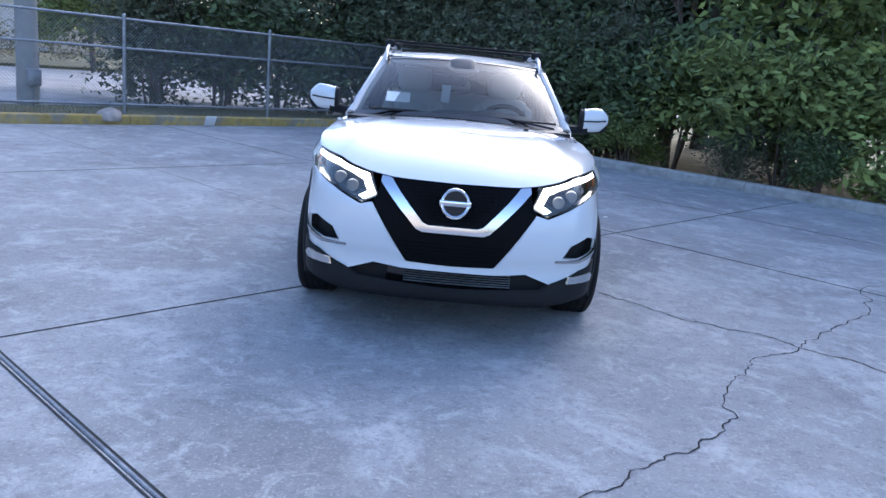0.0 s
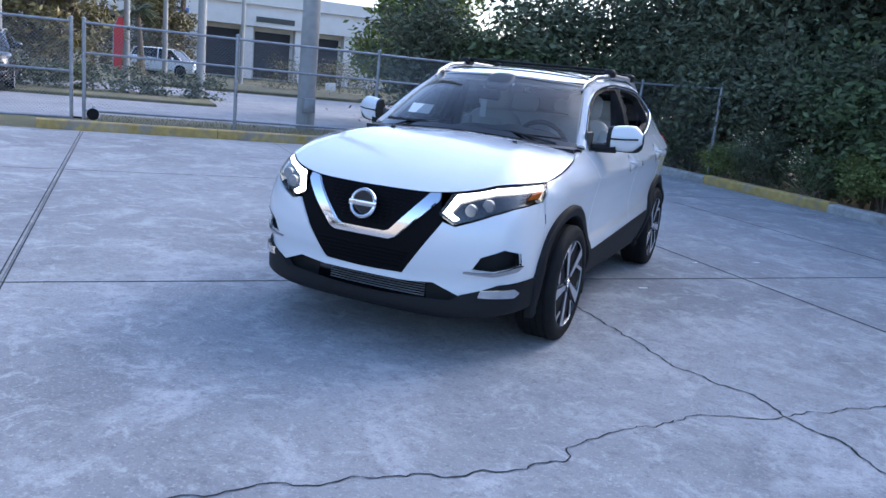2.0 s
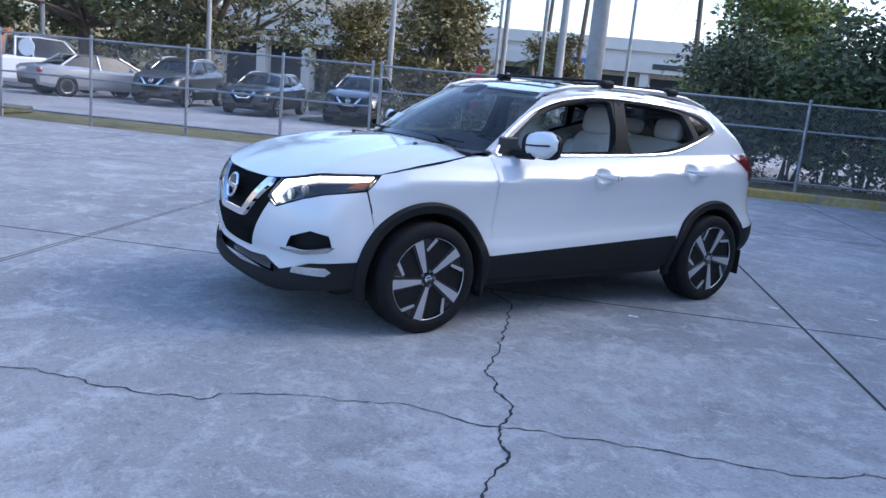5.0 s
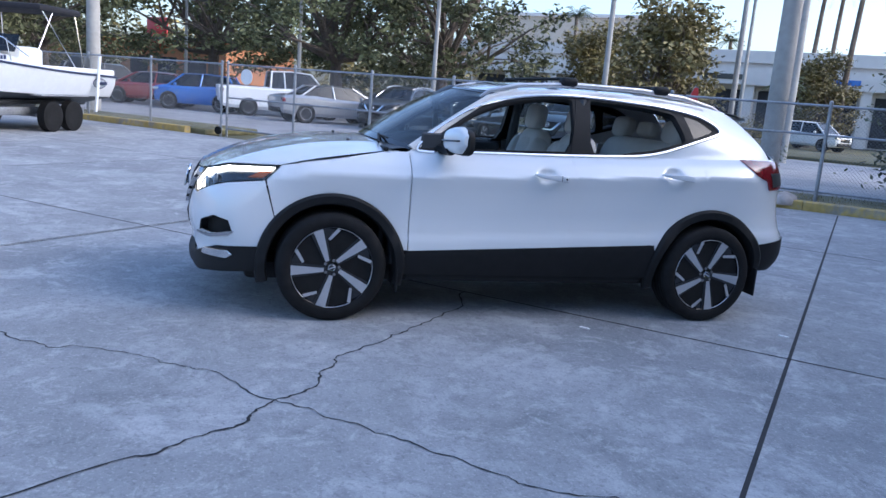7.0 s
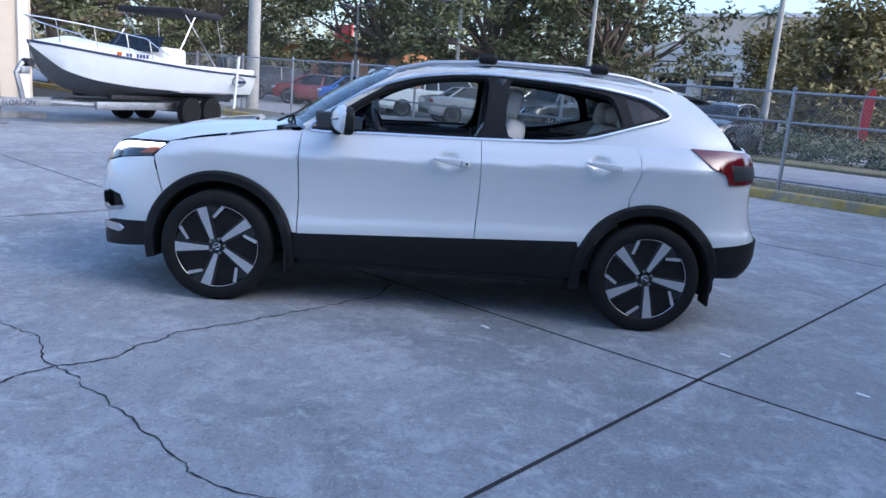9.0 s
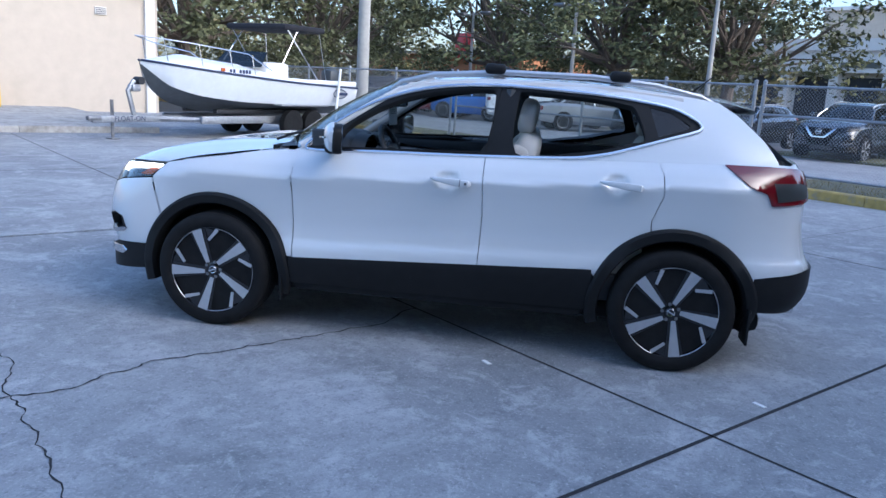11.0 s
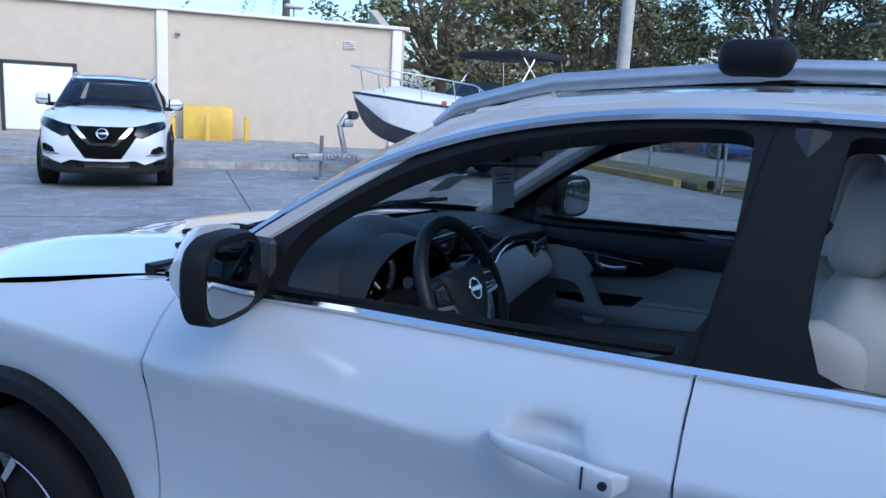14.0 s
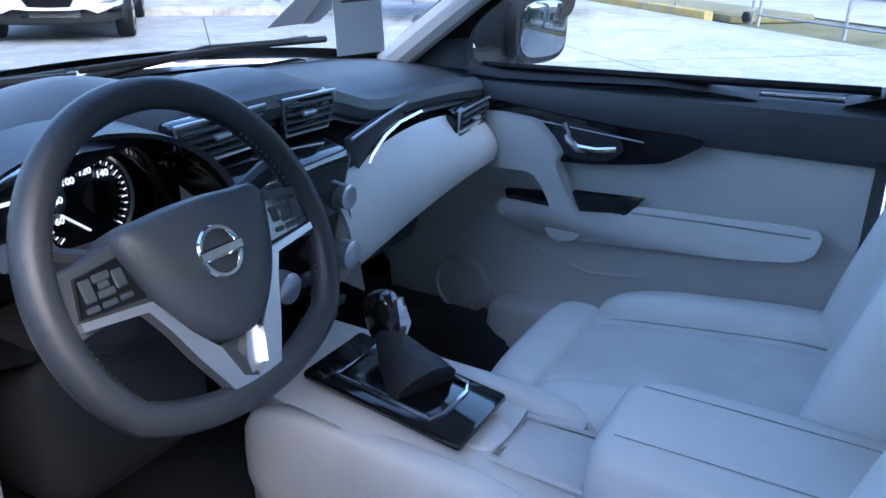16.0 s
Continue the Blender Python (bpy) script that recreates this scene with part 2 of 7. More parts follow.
class Geo:
    """Collects points and faces for one mesh."""

    def __init__(self):
        self.v, self.f = [], []

    def add(self, v, f):
        k = len(self.v)
        self.v += [tuple(p) for p in v]
        self.f += [tuple(i + k for i in q) for q in f]
        return self

    def box(self, c, s, m=None):
        x, y, z = s[0] / 2, s[1] / 2, s[2] / 2
        v = [Vector((i * x, j * y, k * z)) for i in (-1, 1) for j in (-1, 1) for k in (-1, 1)]
        v = [(m @ p if m else p) + Vector(c) for p in v]
        return self.add(v, [(0, 1, 3, 2), (4, 6, 7, 5), (0, 4, 5, 1), (2, 3, 7, 6), (0, 2, 6, 4), (1, 5, 7, 3)])

    def rbox(self, c, s, r=0.02, seg=2, m=None):
        bm = bmesh.new()
        bmesh.ops.create_cube(bm, size=1)
        for p in bm.verts:
            p.co = Vector((p.co.x * s[0], p.co.y * s[1], p.co.z * s[2]))
        bmesh.ops.bevel(bm, geom=bm.edges[:], offset=min(r, 0.49 * min(s)), segments=seg, profile=0.5, affect="EDGES")
        bm.verts.index_update()
        self.add([(m @ p.co if m else p.co) + Vector(c) for p in bm.verts], [[q.index for q in f.verts] for f in bm.faces])
        bm.free()
        return self

    def rings(self, rings, closed=True, caps=True):
        n = len(rings[0])
        k = len(self.v)
        for r in rings:
            self.v += [tuple(p) for p in r]
        for i in range(len(rings) - 1):
            for j in range(n if closed else n - 1):
                a, b = k + i * n + j, k + i * n + (j + 1) % n
                self.f.append((a, b, b + n, a + n))
        if caps and closed:
            self.f.append(tuple(range(k + n - 1, k - 1, -1)))
            e = k + (len(rings) - 1) * n
            self.f.append(tuple(range(e, e + n)))
        return self

    def tube(self, pts, r, n=8, closed=False, flat=1.0):
        """A round bar along points; r: one radius or one each."""
        pts = [Vector(p) for p in pts]
        rr = r if isinstance(r, (list, tuple)) else [r] * len(pts)
        rings, side = [], None
        for i, p in enumerate(pts):
            if closed:
                d = pts[(i + 1) % len(pts)] - pts[i - 1]
            else:
                d = pts[min(i + 1, len(pts) - 1)] - pts[max(i - 1, 0)]
            d.normalize()
            if side is None:
                side = d.cross(Vector((0, 0, 1)))
                if side.length < 0.05:
                    side = d.cross(Vector((1, 0, 0)))
            side = (side - d * side.dot(d)).normalized()
            up = side.cross(d)
            rings.append([p + rr[i] * (math.cos(a) * side + flat * math.sin(a) * up) for a in (2 * math.pi * j / n for j in range(n))])
        if closed:
            rings.append(rings[0])
        return self.rings(rings, True, not closed)

    def lathe(self, prof, n=32, axis="x", c=(0, 0, 0)):
        """prof: (along, radius) pairs, turned about an axis."""
        rings = []
        for h, r in prof:
            ring = []
            for j in range(n):
                a = 2 * math.pi * j / n
                p = (h, r * math.cos(a), r * math.sin(a))
                p = p if axis == "x" else ((p[1], h, p[2]) if axis == "y" else (p[1], p[2], h))
                ring.append(Vector(p) + Vector(c))
            rings.append(ring)
        return self.rings(rings)

    def prism(self, poly, a, b, m=None):
        """A flat outline (x, z) swept from y=a to y=b."""
        n = len(poly)
        v = [Vector((x, y, z)) for y in (a, b) for x, z in poly]
        v = [m @ p for p in v] if m else v
        return self.add(v, [tuple(range(n)), tuple(range(2 * n - 1, n - 1, -1))] + [(j, j + n, (j + 1) % n + n, (j + 1) % n) for j in range(n)])

    def mesh(self, name, material, smooth=35):
        me = bpy.data.meshes.new(name)
        me.from_pydata(self.v, [], self.f)
        me.update()
        if smooth:
            bm = bmesh.new()
            bm.from_mesh(me)
            bmesh.ops.recalc_face_normals(bm, faces=bm.faces[:])
            for q in bm.faces:
                q.smooth = True
            lim = radians(smooth)
            for e in bm.edges:
                if len(e.link_faces) == 2 and e.calc_face_angle(0) > lim:
                    e.smooth = False
            bm.to_mesh(me)
            bm.free()
        me.materials.append(material)
        return me


def thing(name, label, category, m=None, group="", kind=""):
    ob = new(name)
    ob.empty_display_size = 0.2
    if m:
        ob.matrix_basis = m
    return tagged(ob, label, category, group, kind)


def part(name, geo, material, parent=None, label="", smooth=35, m=None):
    me = geo if isinstance(geo, bpy.types.Mesh) else geo.mesh(name, material, smooth)
    ob = new(name, me)
    if parent:
        ob.parent = parent
    if m:
        ob.matrix_basis = m
    if label:
        ob["label"] = label
    return ob


def solid(name, geo, material, label, category, group="", kind="", smooth=35, m=None):
    return tagged(part(name, geo, material, None, "", smooth, m), label, category, group, kind)


# ---- the site: u along the slab joints, v to the left of it ----
SITE = radians(46.9)
UX, UY = math.cos(SITE), math.sin(SITE)


def at(u, v, z=0.0):
    return Vector((u * UX - v * UY, u * UY + v * UX, z))


def site(u, v, z=0.0, turn=0.0):
    return Matrix.Translation(at(u, v, z)) @ Matrix.Rotation(SITE + radians(turn), 4, "Z")

# ---- ground ----
KERB_W, KERB_E, KERB_S = 9.15, 7.3, -14.3
g = Geo()
R = 900
g.add([(-R, -R, -0.06), (R, -R, -0.06), (R, R, -0.06), (-R, R, -0.06)], [(0, 1, 2, 3)])
solid("ground", g, GRASS, "dry patchy grass ground round the lot", "ground", kind="structure", smooth=0)

US = [-23.2, -18.7, -14.3, -11.2, -8.0, -3.45, 2.21, 4.72, 7.3]
VS = [-24.0, -19.3, -14.5, -9.76, -5.0, -0.25, 4.54, 9.15]


def slab_mesh(w, d):
    b = Geo()
    h = 0.005
    x, y = w / 2 - 0.003, d / 2 - 0.003
    b.rings([[(sx * (x - i), sy * (y - i), z) for sx, sy in ((-1, -1), (1, -1), (1, 1), (-1, 1))] for i, z in ((0, -0.05), (0, -h), (h, 0))], True, False)
    k = len(b.v)
    b.f.append((k - 4, k - 3, k - 2, k - 1))
    return b


lot = Geo()
c0, c1, c2, c3 = at(US[0] - 12, VS[0] - 20, -0.03), at(US[-1], VS[0] - 20, -0.03), at(US[-1], VS[-1], -0.03), at(US[0] - 12, VS[-1], -0.03)
lot.add([c0, c1, c2, c3], [(0, 1, 2, 3)])
lot = solid("pavement", lot, JOINT, "pale worn concrete parking lot in jointed slabs", "pavement", kind="structure", smooth=0)
for i in range(len(US) - 1):
    for j in range(len(VS) - 1):
        w, d = US[i + 1] - US[i], VS[j + 1] - VS[j]
        part("slab", slab_mesh(w, d), CONCRETE, lot, smooth=0, m=site((US[i] + US[i + 1]) / 2, (VS[j] + VS[j + 1]) / 2))


def joint(a, b, w=0.012, off=0.0):
    p, q = at(*a, 0.002), at(*b, 0.002)
    d = (q - p).normalized()
    n = Vector((-d.y, d.x, 0))
    g = Geo().add([p + n * (off - w / 2), q + n * (off - w / 2), q + n * (off + w / 2), p + n * (off + w / 2)], [(0, 1, 2, 3)])
    return solid("slab_joint", g, CRACK, "dark filled joint between slabs", "joint", kind="structure", smooth=0)


for v in VS[1:-1]:
    joint((-14, v), (7.2, v), 0.017)
for u in US[3:-1]:
    if u == -3.45:
        joint((u, -20), (u, 9.0), 0.011, -0.021)
        joint((u, -20), (u, 9.0), 0.011, 0.021)
    else:
        joint((u, -20), (u, 9.0), 0.022 if u == 2.21 else 0.016)
joint((-0.25, 1.6), (-0.25, 9.0), 0.008)


def crack(pts, w, seed, levels=3):
    """A jagged dark crack along a few bends."""
    rnd = random.Random(seed)
    pts = [Vector((*p, 0.003)) for p in pts]
    for k in range(levels):
        out = []
        for a, b in zip(pts, pts[1:]):
            d = b - a
            out += [a, (a + b) / 2 + Vector((-d.y, d.x, 0)) * rnd.uniform(-0.16, 0.16)]
        pts = out + [pts[-1]]
    q = Geo()
    left, right = [], []
    for i, p in enumerate(pts):
        d = (pts[min(i + 1, len(pts) - 1)] - pts[max(i - 1, 0)]).normalized()
        s = Vector((-d.y, d.x, 0)) * w * rnd.uniform(0.25, 1.0) * 0.5
        left.append(p + s)
        right.append(p - s)
    return q.rings([left, right], False)


for pts, w, sd in (
    ([(0.15, -0.22), (0.45, -0.33), (0.95, -0.74), (1.13, -0.9), (1.38, -1.17), (1.53, -1.32), (1.7, -1.39), (1.9, -1.49), (2.08, -1.62), (2.18, -1.75), (2.31, -1.83), (2.44, -1.94), (2.55, -2.1), (2.65, -2.26), (2.95, -2.72), (3.5, -3.4)], 0.017, 3),
    ([(0.3, -3.95), (0.47, -3.72), (0.7, -3.5), (0.86, -3.33), (1.02, -3.23), (1.26, -2.98), (1.36, -2.84), (1.34, -2.7), (1.5, -2.37), (1.62, -2.26), (1.72, -2.08), (1.9, -1.89), (2.14, -1.71), (2.24, -1.57), (2.46, -1.35), (2.68, -1.14), (2.95, -0.88), (3.06, -0.77), (3.16, -0.5), (3.3, -0.36), (3.9, 0.35)], 0.011, 5),
):
    solid("pavement_crack", crack(pts, w, sd), CRACK, "thin jagged crack in the concrete", "crack", kind="structure", smooth=0)


def kerb_mesh(length, w=0.16, h=0.15):
    b = Geo()
    prof = [(-w / 2, -0.05), (-w / 2, h - 0.03), (-w / 2 + 0.03, h), (w / 2 - 0.02, h), (w / 2, h - 0.02), (w / 2, -0.05)]
    return b.prism(prof, -length / 2 + 0.006, length / 2 - 0.006)


kerb_y = kerb_mesh(2.9, 0.2, 0.16).mesh("kerb", YELLOW)
kerb_g = kerb_mesh(2.9, 0.24, 0.14).mesh("kerb", KERB)
for k in range(14):
    u = 6.0 - 2.9 * k
    if -12.5 < u < -4.2:
        continue
    solid("kerb", kerb_y, YELLOW, "kerb stone with worn yellow paint by the fence", "kerb", "kerbs", "structure", m=site(u, KERB_W + 0.1, 0, -90))
for k in range(10):
    v = KERB_W - 1.3 - 2.9 * k
    solid("kerb", kerb_y if k % 3 == 1 else kerb_g, KERB, "weathered kerb stone with traces of yellow paint", "kerb", "kerbs", "structure", m=site(KERB_E + 0.12, v, 0, 0))
for k in range(10):
    solid("kerb", kerb_g, KERB, "weathered grey kerb along the wall apron", "kerb", "kerbs", "structure", m=site(KERB_S - 0.12, 1.4 - 2.9 * k, 0, 0))

# apron in front of the wall, and the road beyond the fence
g = Geo().box((0, 0, 0), (8.0, 40, 0.2))
solid("apron", g, KERB, "raised grey concrete apron along the wall", "pavement", kind="structure", m=site(KERB_S - 4.25, -17.2, 0.03))
g = Geo()
g.add([at(-70, 12.2, -0.02), at(60, 12.2, -0.02), at(60, 30, -0.02), at(-70, 30, -0.02)], [(0, 1, 2, 3)])
solid("road", g, ASPHALT, "pale asphalt drive and car park", "road", kind="structure", smooth=0)

# ---- the white crossover: nose towards -y, driver's side +x ----
from mathutils import geometry as mgeo


def smooth01(t):
    t = max(0.0, min(1.0, t))
    return t * t * (3 - 2 * t)


class Curve1:
    """Shape-keeping cubic through (x, y) pairs."""

    def __init__(self, pts):
        self.x = [p[0] for p in pts]
        self.y = [p[1] for p in pts]
        n = len(pts)
        h = [self.x[i + 1] - self.x[i] for i in range(n - 1)]
        d = [(self.y[i + 1] - self.y[i]) / h[i] for i in range(n - 1)]
        m = [d[0]] + [0.0 if d[i - 1] * d[i] <= 0 else 2 * d[i - 1] * d[i] / (d[i - 1] + d[i]) for i in range(1, n - 1)] + [d[-1]]
        self.h, self.m = h, m

    def __call__(self, t):
        x = self.x
        if t <= x[0]:
            return self.y[0] + self.m[0] * (t - x[0])
        if t >= x[-1]:
            return self.y[-1] + self.m[-1] * (t - x[-1])
        i = 0
        while x[i + 1] < t:
            i += 1
        h, q = self.h[i], (t - x[i]) / self.h[i]
        return (self.y[i] * (1 + 2 * q) * (1 - q) ** 2 + self.m[i] * h * q * (1 - q) ** 2
                + self.y[i + 1] * q * q * (3 - 2 * q) + self.m[i + 1] * h * q * q * (q - 1))


# plan outline at the widest height, from nose centre to tail centre
PLAN = [(0, -2.218), (0.2, -2.212), (0.4, -2.188), (0.57, -2.14), (0.7, -2.065), (0.79, -1.95), (0.838, -1.78), (0.864, -1.53), (0.878, -1.2),
        (0.886, -0.8), (0.896, 0.0), (0.902, 0.7), (0.9, 1.2), (0.885, 1.55), (0.855, 1.78), (0.79, 1.95), (0.66, 2.065), (0.4, 2.13), (0.0, 2.16)]


def natural(ts, vs):
    n = len(ts)
    a = np.zeros((n, n)); b = np.zeros(n)
    h = np.diff(ts)
    a[0, 0] = a[-1, -1] = 1
    for i in range(1, n - 1):
        a[i, i - 1], a[i, i], a[i, i + 1] = h[i - 1], 2 * (h[i - 1] + h[i]), h[i]
        b[i] = 6 * ((vs[i + 1] - vs[i]) / h[i] - (vs[i] - vs[i - 1]) / h[i - 1])
    m = np.linalg.solve(a, b)

    def f(t):
        i = np.clip(np.searchsorted(ts, t) - 1, 0, n - 2)
        d0, d1 = ts[i + 1] - t, t - ts[i]
        return (m[i] * d0 ** 3 + m[i + 1] * d1 ** 3) / (6 * h[i]) + (vs[i] / h[i] - m[i] * h[i] / 6) * d0 + (vs[i + 1] / h[i] - m[i + 1] * h[i] / 6) * d1
    return f


_pl = np.array([(-x, y) for x, y in PLAN[3:0:-1]] + PLAN + [(-x, y) for x, y in PLAN[-2:-5:-1]])
_ch = np.r_[0, np.cumsum(np.hypot(*np.diff(_pl, axis=0).T))]
_fx, _fy = natural(_ch, _pl[:, 0]), natural(_ch, _pl[:, 1])
_tt = np.linspace(_ch[3], _ch[-4], 1600)
_X, _Y = _fx(_tt), _fy(_tt)
_S = np.r_[0, np.cumsum(np.hypot(np.diff(_X), np.diff(_Y)))]
SL = float(_S[-1])
_TX, _TY = np.gradient(_X, _S), np.gradient(_Y, _S)


def sy(y):
    """Girth position of a place along the side."""
    return float(np.interp(y, _Y, _S))


def sx(x, rear=False):
    k = int(np.argmax(_X))
    if rear:
        return float(np.interp(-x, -_X[k:], _S[k:]))
    return float(np.interp(x, _X[:k], _S[:k]))


D_SIDE = Curve1([(0.15, 0.13), (0.2, 0.1), (0.3, 0.055), (0.4, 0.026), (0.47, 0.014), (0.53, 0.02), (0.59, 0.036), (0.66, 0.041), (0.75, 0.034), (0.85, 0.02), (0.93, 0.003), (0.952, 0.0),
                 (0.96, 0.005), (0.985, 0.021), (1.03, 0.052), (1.07, 0.095), (1.1, 0.127), (1.16, 0.16), (1.24, 0.2)])
D_FRONT = Curve1([(0.2, 0.12), (0.23, 0.055), (0.26, 0.03), (0.3, 0.026), (0.36, 0.028), (0.43, 0.03), (0.5, 0.012), (0.6, 0.0), (0.7, 0.01), (0.78, 0.03), (0.86, 0.07), (0.92, 0.12), (0.98, 0.2), (1.05, 0.33)])
D_REAR = Curve1([(0.28, 0.16), (0.36, 0.06), (0.42, 0.02), (0.5, 0), (0.6, 0), (0.66, 0.03), (0.75, 0.055), (0.88, 0.07), (0.97, 0.07), (1.05, 0.085), (1.13, 0.115), (1.2, 0.17), (1.3, 0.27), (1.4, 0.4)])


def wrap(s, z, off=0.0):
    """A place on the lower body: girth s from the nose (negative on the other side), height z, off metres proud."""
    a = abs(s)
    x, y = float(np.interp(a, _S, _X)), float(np.interp(a, _S, _Y))
    tx, ty = float(np.interp(a, _S, _TX)), float(np.interp(a, _S, _TY))
    n = math.hypot(tx, ty)
    f, r = smooth01((-1.45 - y) / 0.62), smooth01((y - 1.5) / 0.5)
    d = (1 - f - r) * D_SIDE(z - 0.042 * (y + 0.3)) + f * D_FRONT(z) + r * D_REAR(z) - off
    for hy, hz in ((0.05, 0.972), (0.97, 1.018)):
        e = ((y - hy) / 0.062) ** 2 + ((z - hz) / 0.045) ** 2
        if e < 6:
            d += 0.026 * math.exp(-e * e)
    x, y = x - ty / n * d, y + tx / n * d
    return Vector((x if s >= 0 else -x, y, z))


def belt(y):
    return 1.075 + 0.034 * (y + 0.8)


ROOF_Z = Curve1([(-1.0, 1.3), (-0.42, 1.503), (-0.1, 1.557), (0.3, 1.582), (0.7, 1.584), (1.1, 1.564), (1.5, 1.517), (1.9, 1.43)])
ROOF_X = Curve1([(-0.9, 0.56), (-0.26, 0.572), (0.2, 0.603), (0.8, 0.603), (1.2, 0.578), (1.5, 0.545), (1.9, 0.47)])


def side(y, z, off=0.0, sign=1):
    """A place on the glasshouse side."""
    zb, zr = belt(y), ROOF_Z(y) - 0.042
    b = wrap(sy(y), zb)
    t = (z - zb) / (zr - zb)
    x = b.x + (ROOF_X(y) - b.x) * t + 0.022 * math.sin(math.pi * max(0, min(1, t))) + off
    return Vector((sign * x, b.y + (y - b.y) * max(0, min(1, t)), z))


def inside(p, poly):
    c, n = False, len(poly)
    for i in range(n):
        (x0, y0), (x1, y1) = poly[i - 1], poly[i]
        if (y0 > p[1]) != (y1 > p[1]) and p[0] < (x1 - x0) * (p[1] - y0) / (y1 - y0) + x0:
            c = not c
    return c


def refine(poly, step):
    out = []
    for i in range(len(poly)):
        a, b = poly[i], poly[(i + 1) % len(poly)]
        n = max(1, math.ceil(math.hypot(b[0] - a[0], b[1] - a[1]) / step))
        out += [(a[0] + (b[0] - a[0]) * k / n, a[1] + (b[1] - a[1]) * k / n) for k in range(n)]
    return out


def panel(name, outline, surf, material, step=0.04, holes=(), depth=0.014, flip=False):
    """A sheet with folded edges, cut to an outline on a curved surface, with the surface's own normals."""
    loops = [refine(q, step * 0.7) for q in (outline, *holes)]
    pts, edges = [], []
    for lp in loops:
        k = len(pts)
        pts += lp
        edges += [(k + i, k + (i + 1) % len(lp)) for i in range(len(lp))]
    nb = len(pts)
    arr = np.array(pts)
    lo, hi = arr.min(axis=0), arr.max(axis=0)
    for i in range(int((hi[0] - lo[0]) / step) + 2):
        for j in range(int((hi[1] - lo[1]) / step) + 2):
            p = (lo[0] + (i + 0.5 * (j % 2)) * step, lo[1] + j * step)
            if inside(p, loops[0]) and not any(inside(p, h) for h in loops[1:]) and np.min(np.hypot(arr[:, 0] - p[0], arr[:, 1] - p[1])) > 0.4 * step:
                pts.append(p)
    v2, _, f2, *_ = mgeo.delaunay_2d_cdt([Vector(p) for p in pts], edges, [], 0, 1e-6)
    faces = []
    for f in f2:
        c = (sum(v2[i].x for i in f) / len(f), sum(v2[i].y for i in f) / len(f))
        if inside(c, loops[0]) and not any(inside(c, h) for h in loops[1:]):
            faces.append(list(f))
    e = 0.004
    verts, norms = [], []
    for p in v2:
        a = surf(p.x, p.y)
        n = (surf(p.x + e, p.y) - surf(p.x - e, p.y)).cross(surf(p.x, p.y + e) - surf(p.x, p.y - e))
        n.normalize()
        verts.append(a)
        norms.append(-n if flip else n)
    out = []
    for f in faces:
        a, b, c = verts[f[0]], verts[f[1]], verts[f[2]]
        out.append(f if (b - a).cross(c - a).dot(norms[f[0]]) > 0 else f[::-1])
    count = {}
    for f in out:
        for i in range(len(f)):
            count[(f[i], f[(i + 1) % len(f)])] = 1
    if depth:
        rim = [(a, b) for a, b in count if (b, a) not in count]
        low = {}
        for a, b in rim:
            for q in (a, b):
                if q not in low:
                    low[q] = len(verts)
                    verts.append(verts[q] - norms[q] * depth)
                    norms.append(norms[q])
            out.append([b, a, low[a], low[b]])
    me = bpy.data.meshes.new(name)
    me.from_pydata([tuple(v) for v in verts], [], out)
    me.polygons.foreach_set("use_smooth", [True] * len(out))
    me.update()
    me.normals_split_custom_set_from_vertices([tuple(n) for n in norms])
    me.materials.append(material)
    return me


def coons(name, e0, e1, edge, material, bulge=None, nq=40, nr=24, thick=0.0, q0=-1.0, q1=1.0, r0=0.0, r1=1.0):
    """A symmetric patch from front curve e0(q) to back curve e1(q), its sides pulled onto edge(r)."""
    verts = []

    def at_qr(q, r):
        p = e0(q) * (1 - r) + e1(q) * r
        c = edge(r) - (e0(1) * (1 - r) + e1(1) * r)
        w = abs(q) ** 3
        p = p + Vector((c.x * w * (1 if q >= 0 else -1), c.y * w, c.z * w))
        return p + bulge(q, r) if bulge else p
    g = Geo()
    g.rings([[at_qr(q0 + (q1 - q0) * i / nq, r0 + (r1 - r0) * j / nr) for i in range(nq + 1)] for j in range(nr + 1)], False)
    me = g.mesh(name, material, 60)
    return me


def W(kind, a, z):
    """Outline point on the girth: by x at the nose ('x'), by y along the side ('y'), by x at the tail ('r')."""
    return ((sx(a) if kind == "x" else sy(a) if kind == "y" else sx(a, True)), z)


def arc(cy, r, a0, a1, n=18):
    return [W("y", cy + r * math.cos(radians(a0 + (a1 - a0) * i / n)), 0.335 + r * math.sin(radians(a0 + (a1 - a0) * i / n))) for i in range(n + 1)]


SATINC = mat("satin_chrome", (0.5, 0.51, 0.53), 0.22, 1.0, var=0.03)


def rounded(poly, n=4):
    """A closed outline with its bends drawn smooth."""
    out, m = [], len(poly)
    for i in range(m):
        p0, p1, p2, p3 = (np.array(poly[(i + k) % m]) for k in (-1, 0, 1, 2))
        for k in range(n):
            t = k / n
            ln = np.linalg.norm(p2 - p1)
            m1, m2 = (d * min(0.5, ln / max(1e-6, np.linalg.norm(d))) for d in (p2 - p0, p3 - p1))
            q = (2 * t ** 3 - 3 * t * t + 1) * p1 + (t ** 3 - 2 * t * t + t) * m1 + (3 * t * t - 2 * t ** 3) * p2 + (t ** 3 - t * t) * m2
            out.append((float(q[0]), float(q[1])))
    return out


